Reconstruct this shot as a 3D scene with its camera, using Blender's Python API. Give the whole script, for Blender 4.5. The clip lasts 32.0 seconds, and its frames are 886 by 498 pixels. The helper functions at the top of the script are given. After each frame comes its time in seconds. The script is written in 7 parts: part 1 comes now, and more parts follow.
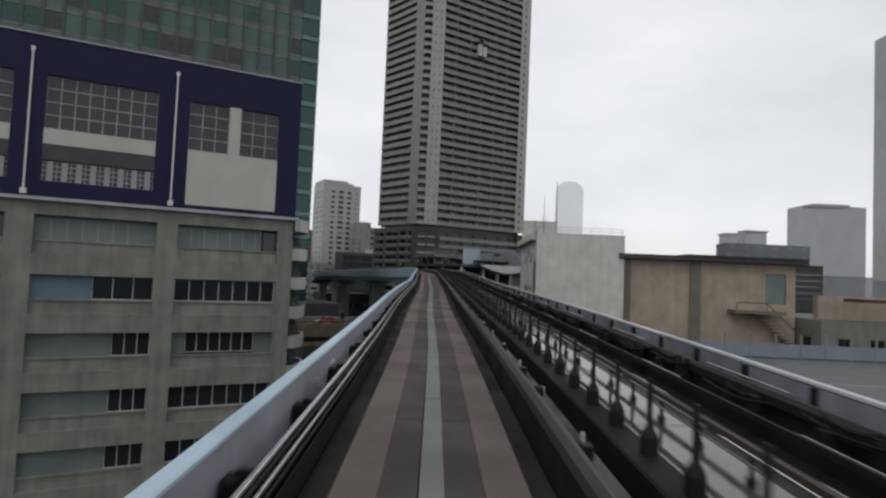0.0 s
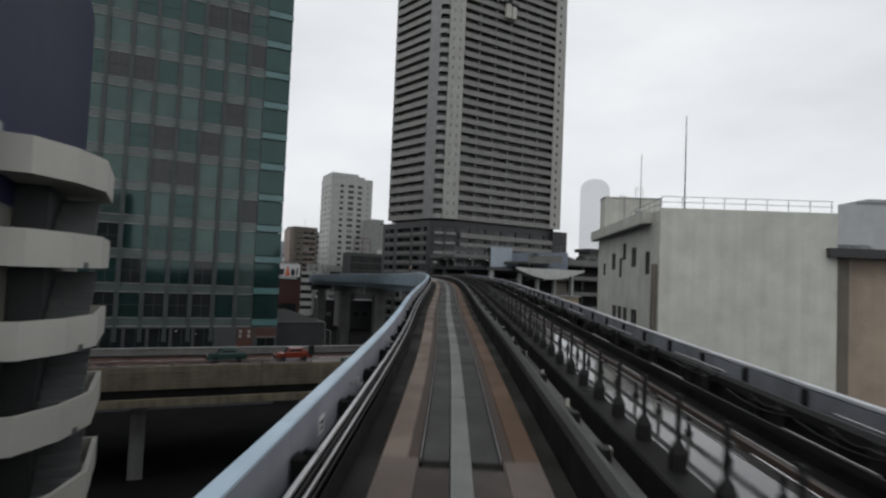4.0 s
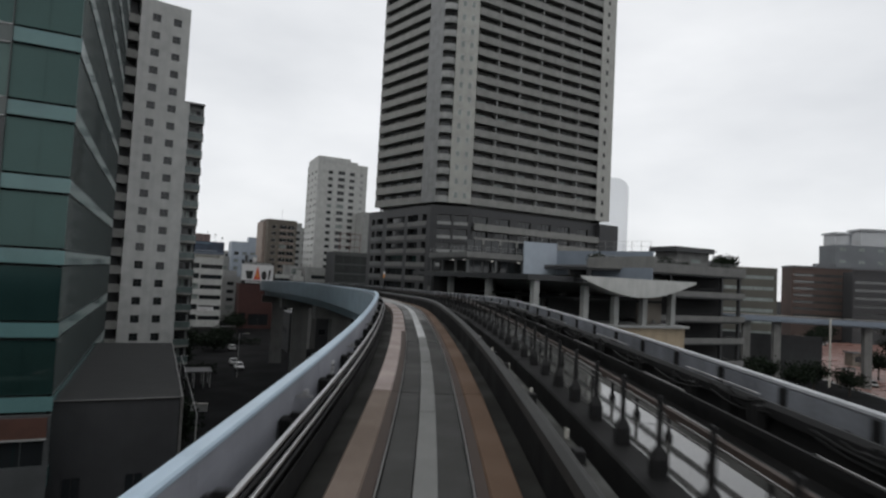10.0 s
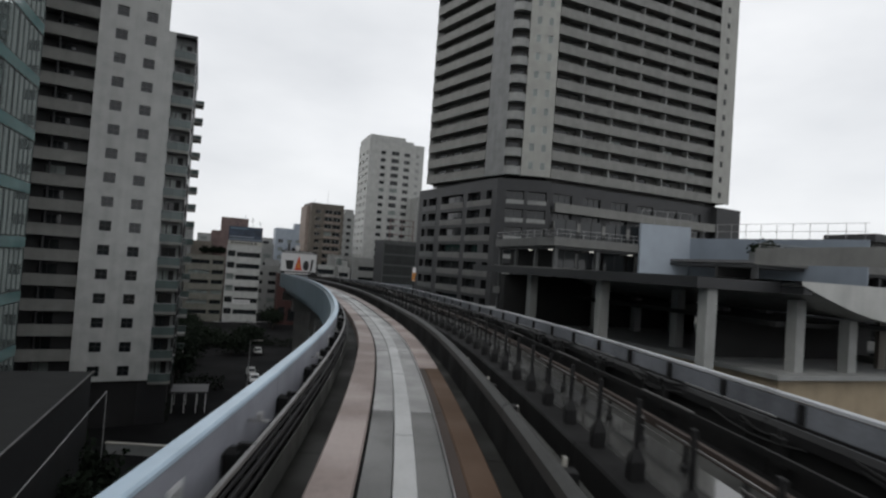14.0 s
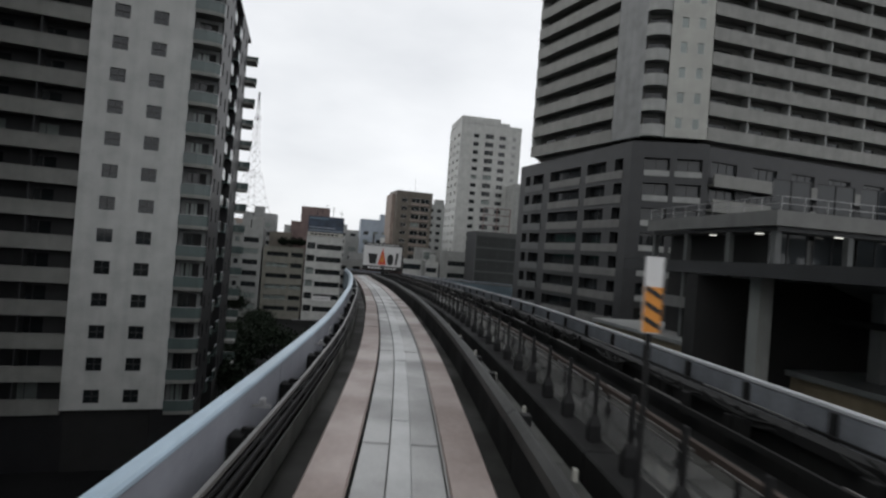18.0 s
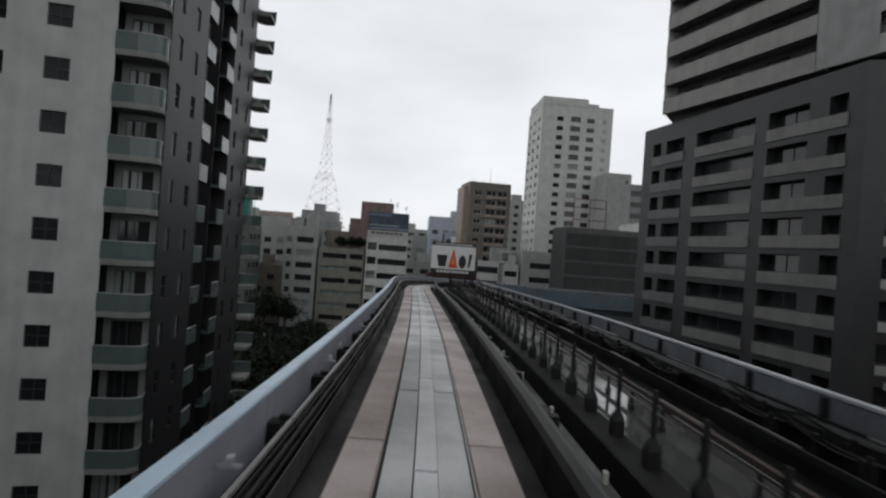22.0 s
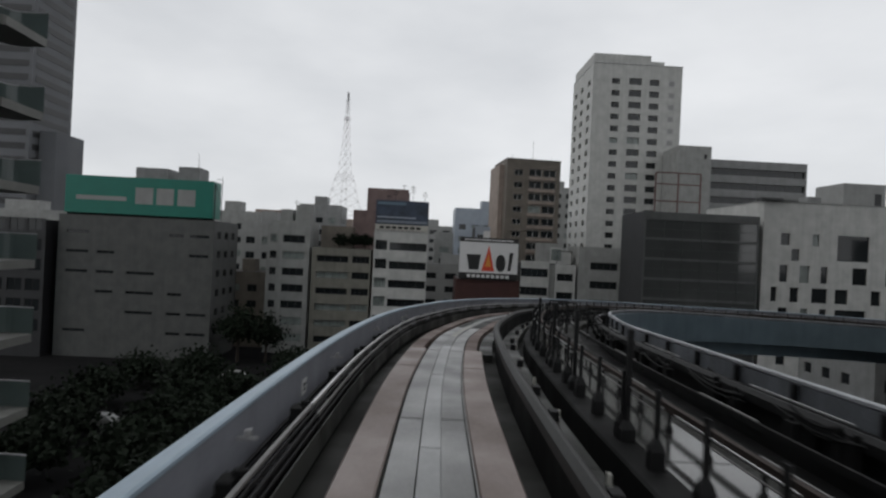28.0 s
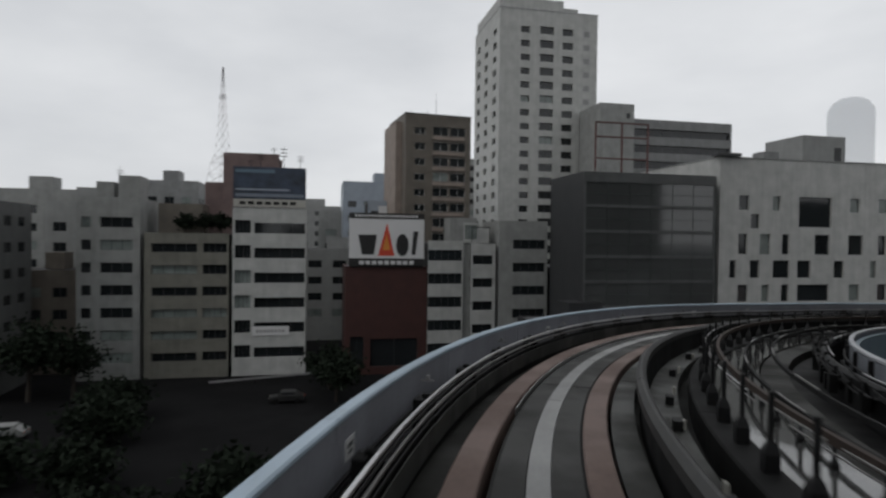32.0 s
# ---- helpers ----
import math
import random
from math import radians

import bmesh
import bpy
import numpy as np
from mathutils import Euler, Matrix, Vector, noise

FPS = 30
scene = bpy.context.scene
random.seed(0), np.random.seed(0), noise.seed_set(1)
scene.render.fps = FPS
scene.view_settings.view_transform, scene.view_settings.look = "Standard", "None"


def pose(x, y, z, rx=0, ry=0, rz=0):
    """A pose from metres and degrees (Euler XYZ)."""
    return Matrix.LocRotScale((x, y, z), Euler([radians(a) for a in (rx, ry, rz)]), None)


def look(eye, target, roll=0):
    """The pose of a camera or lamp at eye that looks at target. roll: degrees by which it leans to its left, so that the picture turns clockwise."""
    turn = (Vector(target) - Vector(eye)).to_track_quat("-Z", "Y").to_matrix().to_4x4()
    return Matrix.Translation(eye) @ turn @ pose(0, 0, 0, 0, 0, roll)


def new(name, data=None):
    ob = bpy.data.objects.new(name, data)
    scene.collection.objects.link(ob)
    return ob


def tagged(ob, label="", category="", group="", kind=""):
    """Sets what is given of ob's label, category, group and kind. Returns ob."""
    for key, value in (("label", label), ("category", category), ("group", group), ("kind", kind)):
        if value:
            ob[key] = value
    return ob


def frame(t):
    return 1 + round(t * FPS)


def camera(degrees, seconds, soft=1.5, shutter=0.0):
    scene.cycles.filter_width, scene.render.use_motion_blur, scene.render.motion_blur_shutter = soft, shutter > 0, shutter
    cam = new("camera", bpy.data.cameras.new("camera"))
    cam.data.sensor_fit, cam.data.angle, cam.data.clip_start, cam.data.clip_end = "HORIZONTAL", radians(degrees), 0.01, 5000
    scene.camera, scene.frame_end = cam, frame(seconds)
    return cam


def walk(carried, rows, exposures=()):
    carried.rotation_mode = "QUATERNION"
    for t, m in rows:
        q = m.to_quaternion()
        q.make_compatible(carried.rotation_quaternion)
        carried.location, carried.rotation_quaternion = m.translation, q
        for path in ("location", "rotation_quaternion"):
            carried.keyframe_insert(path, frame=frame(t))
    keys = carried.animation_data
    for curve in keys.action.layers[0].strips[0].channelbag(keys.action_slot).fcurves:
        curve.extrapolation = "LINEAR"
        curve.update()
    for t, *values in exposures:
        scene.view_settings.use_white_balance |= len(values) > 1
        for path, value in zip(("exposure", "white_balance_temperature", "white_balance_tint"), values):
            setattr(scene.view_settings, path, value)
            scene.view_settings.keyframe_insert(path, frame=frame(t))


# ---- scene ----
cam = camera(72.8, 32.0, soft=2.4, shutter=0.5)
METRES, EYE, TILT, LEAN, TURN = 250.0, 12.3, 0.0, 0.0, 0.0
ROWS = [
    (0.0, -0.0005, 0.0221, 0.0007, -0.11, 2.57, -2.45),
    (0.5, -0.0007, 0.0416, 0.0012, 0.37, 2.52, -2.36),
    (1.0, -0.0011, 0.0616, 0.0018, 0.7, 2.58, -2.62),
    (1.5, -0.0013, 0.0803, 0.0023, 0.97, 2.57, -2.48),
    (2.0, -0.0017, 0.0995, 0.0027, 1.21, 2.51, -2.22),
    (2.5, -0.0022, 0.1202, 0.0032, 1.52, 2.66, -2.22),
    (3.0, -0.0028, 0.1398, 0.0038, 1.61, 2.69, -2.57),
    (3.5, -0.0036, 0.159, 0.0045, 1.66, 2.65, -2.48),
    (5.5, -0.0043, 0.234, 0.0057, 1.85, 2.58, -2.36),
    (6.0, -0.005, 0.2535, 0.0062, 1.83, 2.6, -2.3),
    (6.5, -0.0056, 0.2713, 0.0069, 1.9, 2.77, -2.35),
    (7.0, -0.0063, 0.2916, 0.0076, 1.8, 2.72, -2.58),
    (7.5, -0.0067, 0.3107, 0.0081, 1.86, 2.73, -2.37),
    (8.0, -0.0069, 0.3292, 0.0086, 1.88, 2.65, -2.42),
    (8.5, -0.0074, 0.348, 0.0092, 1.88, 2.78, -2.25),
    (9.0, -0.0081, 0.3668, 0.0097, 1.94, 2.67, -2.42),
    (9.5, -0.0088, 0.3856, 0.0102, 2.2, 2.84, -2.81),
    (10.0, -0.0091, 0.4034, 0.0107, 2.53, 2.78, -2.96),
    (10.5, -0.01, 0.4213, 0.0113, 2.96, 2.63, -2.99),
    (11.0, -0.0115, 0.4389, 0.0114, 3.59, 2.85, -3.06),
    (11.5, -0.0124, 0.4547, 0.0117, 4.23, 2.8, -3.26),
    (12.0, -0.014, 0.4705, 0.0123, 4.91, 2.74, -3.41),
    (12.5, -0.0155, 0.4858, 0.0123, 5.66, 2.36, -3.62),
    (13.0, -0.0172, 0.5004, 0.0124, 6.5, 2.12, -3.72),
    (13.5, -0.0188, 0.5135, 0.0126, 7.43, 1.95, -3.97),
    (14.0, -0.0209, 0.528, 0.0127, 8.26, 1.68, -4.01),
    (14.5, -0.0231, 0.5409, 0.0128, 9.26, 1.5, -4.13),
    (16.5, -0.0335, 0.5867, 0.0121, 13.58, 0.68, -4.78),
    (17.0, -0.0369, 0.599, 0.0119, 14.86, 0.55, -4.74),
    (17.5, -0.0406, 0.6113, 0.0118, 15.97, 0.58, -4.65),
    (18.0, -0.0446, 0.6237, 0.0116, 17.06, 0.58, -4.46),
    (18.5, -0.049, 0.6363, 0.0115, 18.19, 0.6, -4.29),
    (19.0, -0.0536, 0.649, 0.0113, 19.25, 0.51, -4.14),
    (19.5, -0.0582, 0.6611, 0.0112, 20.19, 0.27, -4.13),
    (20.0, -0.063, 0.6732, 0.011, 21.17, 0.43, -4.49),
    (20.5, -0.0678, 0.6851, 0.0108, 21.9, 0.34, -4.44),
    (21.0, -0.0737, 0.698, 0.011, 22.67, 0.28, -4.24),
    (21.5, -0.0801, 0.7127, 0.0108, 23.36, 0.23, -4.24),
    (22.0, -0.0853, 0.7242, 0.0106, 23.94, 0.21, -4.14),
    (22.5, -0.0898, 0.7342, 0.0105, 24.55, 0.19, -4.0),
    (23.0, -0.0951, 0.7456, 0.0103, 25.06, 0.26, -3.8),
    (23.5, -0.1007, 0.7574, 0.0101, 25.44, 0.14, -3.69),
    (24.0, -0.1063, 0.7692, 0.01, 25.79, 0.05, -3.53),
    (24.5, -0.1121, 0.7811, 0.0097, 26.0, 0.08, -3.48),
    (25.0, -0.1179, 0.793, 0.0096, 26.13, 0.14, -3.34),
    (25.5, -0.1238, 0.8047, 0.0095, 26.32, 0.05, -3.05),
    (27.5, -0.1477, 0.8527, 0.0082, 26.27, -0.05, -2.78),
    (28.0, -0.1536, 0.8645, 0.0079, 26.29, 0.22, -2.78),
    (28.5, -0.1597, 0.8764, 0.0078, 26.29, 0.21, -2.86),
    (29.0, -0.1661, 0.8882, 0.0074, 26.16, -0.02, -2.79),
    (29.5, -0.172, 0.9, 0.0071, 26.2, -0.06, -2.65),
    (30.0, -0.1778, 0.9119, 0.0068, 25.78, -0.44, -2.42),
    (30.5, -0.1839, 0.925, 0.0062, 24.56, -0.82, -1.99),
    (31.0, -0.1888, 0.9375, 0.0058, 22.54, -0.85, -1.49),
    (31.5, -0.1927, 0.95, 0.005, 19.86, -0.93, -1.05),
    (32.0, -0.1966, 0.963, 0.0047, 16.12, -0.96, -0.71),
]
EXPOSURES = [(0.0, 0.0), (12.0, 0.04), (17.0, 0.12), (20.0, 0.2), (22.0, 0.08), (25.5, -0.05), (32.0, -0.2)]
walk(cam, [(t, pose(0, 0, EYE, TILT, LEAN, TURN) @ pose(METRES * x, METRES * y, METRES * z, 90 + pitch, roll, yaw)) for t, x, y, z, yaw, pitch, roll in ROWS], EXPOSURES)

# ---------- world, sun ----------
world = bpy.data.worlds.new("overcast_sky")
scene.world = world
world.use_nodes = True
wn, wl = world.node_tree.nodes, world.node_tree.links
wn.clear()
w_out = wn.new("ShaderNodeOutputWorld")
w_bg = wn.new("ShaderNodeBackground")
w_sky = wn.new("ShaderNodeTexSky")
w_sky.sky_type, w_sky.sun_disc = "NISHITA", False
w_sky.sun_elevation, w_sky.sun_rotation = radians(48), radians(20)
w_mix = wn.new("ShaderNodeMix")
w_mix.data_type = "RGBA"
w_mix.inputs[0].default_value = 0.96
w_co = wn.new("ShaderNodeTexCoord")
w_map = wn.new("ShaderNodeMapping")
w_map.inputs["Scale"].default_value = (1.0, 1.0, 2.6)
w_noise = wn.new("ShaderNodeTexNoise")
w_noise.inputs["Scale"].default_value = 2.2
w_noise.inputs["Detail"].default_value = 5.0
w_ramp = wn.new("ShaderNodeValToRGB")
w_ramp.color_ramp.elements[0].position, w_ramp.color_ramp.elements[0].color = 0.3, (7.0, 7.2, 7.5, 1)
w_ramp.color_ramp.elements[1].position, w_ramp.color_ramp.elements[1].color = 0.72, (9.3, 9.45, 9.65, 1)
wl.new(w_co.outputs["Generated"], w_map.inputs["Vector"])
wl.new(w_map.outputs[0], w_noise.inputs["Vector"])
wl.new(w_noise.outputs["Fac"], w_ramp.inputs["Fac"])
wl.new(w_sky.outputs[0], w_mix.inputs[6])
wl.new(w_ramp.outputs[0], w_mix.inputs[7])
wl.new(w_mix.outputs[2], w_bg.inputs["Color"])
w_bg.inputs["Strength"].default_value = 0.1
wl.new(w_bg.outputs[0], w_out.inputs["Surface"])
sun = new("sun", bpy.data.lights.new("sun", "SUN"))
sun.data.energy, sun.data.angle, sun.data.color = 0.5, radians(25), (1.0, 0.97, 0.93)
sun.matrix_world = look((0, 0, 200), (60, 90, 90))


# ---------- materials ----------
def material(name, colour, rough=0.7, metal=0.0, vary=0.25, scale=0.6, fine=14.0, bump=0.15, streak=0.0, wet=0.0, alpha=1.0, spec=0.5):
    """A surface with stains at a large scale, grain at a fine one and, with streak, rain runs down the walls. wet: how far puddles smooth it."""
    m = bpy.data.materials.new(name)
    m.use_nodes = True
    n, l = m.node_tree.nodes, m.node_tree.links
    b = n["Principled BSDF"]
    b.inputs["Metallic"].default_value = metal
    b.inputs["Specular IOR Level"].default_value = spec
    geo = n.new("ShaderNodeNewGeometry")
    big = n.new("ShaderNodeTexNoise")
    big.inputs["Scale"].default_value, big.inputs["Detail"].default_value = scale, 4.0
    small = n.new("ShaderNodeTexNoise")
    small.inputs["Scale"].default_value, small.inputs["Detail"].default_value = fine, 3.0
    l.new(geo.outputs["Position"], big.inputs["Vector"])
    l.new(geo.outputs["Position"], small.inputs["Vector"])
    add = n.new("ShaderNodeMath")
    add.operation = "MULTIPLY_ADD"
    l.new(small.outputs["Fac"], add.inputs[0])
    add.inputs[1].default_value = 0.45
    l.new(big.outputs["Fac"], add.inputs[2])
    last = add.outputs[0]
    if streak > 0:
        mp = n.new("ShaderNodeMapping")
        mp.inputs["Scale"].default_value = (1.6, 1.6, 0.06)
        l.new(geo.outputs["Position"], mp.inputs["Vector"])
        runs = n.new("ShaderNodeTexNoise")
        runs.inputs["Scale"].default_value, runs.inputs["Detail"].default_value = 1.0, 5.0
        l.new(mp.outputs[0], runs.inputs["Vector"])
        mul = n.new("ShaderNodeMath")
        mul.operation = "MULTIPLY_ADD"
        l.new(runs.outputs["Fac"], mul.inputs[0])
        mul.inputs[1].default_value = streak
        l.new(last, mul.inputs[2])
        last = mul.outputs[0]
    rng = n.new("ShaderNodeMapRange")
    mid = 0.725 + 0.5 * streak
    rng.inputs["From Min"].default_value, rng.inputs["From Max"].default_value = mid - 0.3, mid + 0.3
    rng.inputs["To Min"].default_value, rng.inputs["To Max"].default_value = 1.0 - vary, 1.0 + vary * 0.7
    l.new(last, rng.inputs["Value"])
    info = n.new("ShaderNodeObjectInfo")
    pick = n.new("ShaderNodeMapRange")
    pick.inputs["To Min"].default_value, pick.inputs["To Max"].default_value = 1.0 - vary * 0.25, 1.0 + vary * 0.25
    l.new(info.outputs["Random"], pick.inputs["Value"])
    both = n.new("ShaderNodeMath")
    both.operation = "MULTIPLY"
    l.new(rng.outputs[0], both.inputs[0])
    l.new(pick.outputs[0], both.inputs[1])
    tint = n.new("ShaderNodeVectorMath")
    tint.operation = "SCALE"
    tint.inputs[0].default_value = colour
    l.new(both.outputs[0], tint.inputs["Scale"])
    l.new(tint.outputs[0], b.inputs["Base Color"])
    r = n.new("ShaderNodeMapRange")
    r.inputs["From Min"].default_value, r.inputs["From Max"].default_value = 0.4, 0.62
    r.inputs["To Min"].default_value, r.inputs["To Max"].default_value = rough, max(0.04, rough * (1.0 - wet))
    l.new(big.outputs["Fac"], r.inputs["Value"])
    l.new(r.outputs[0], b.inputs["Roughness"])
    if bump > 0:
        bp = n.new("ShaderNodeBump")
        bp.inputs["Strength"].default_value, bp.inputs["Distance"].default_value = bump, 0.02
        l.new(small.outputs["Fac"], bp.inputs["Height"])
        l.new(bp.outputs[0], b.inputs["Normal"])
    b.inputs["Alpha"].default_value = alpha
    return m


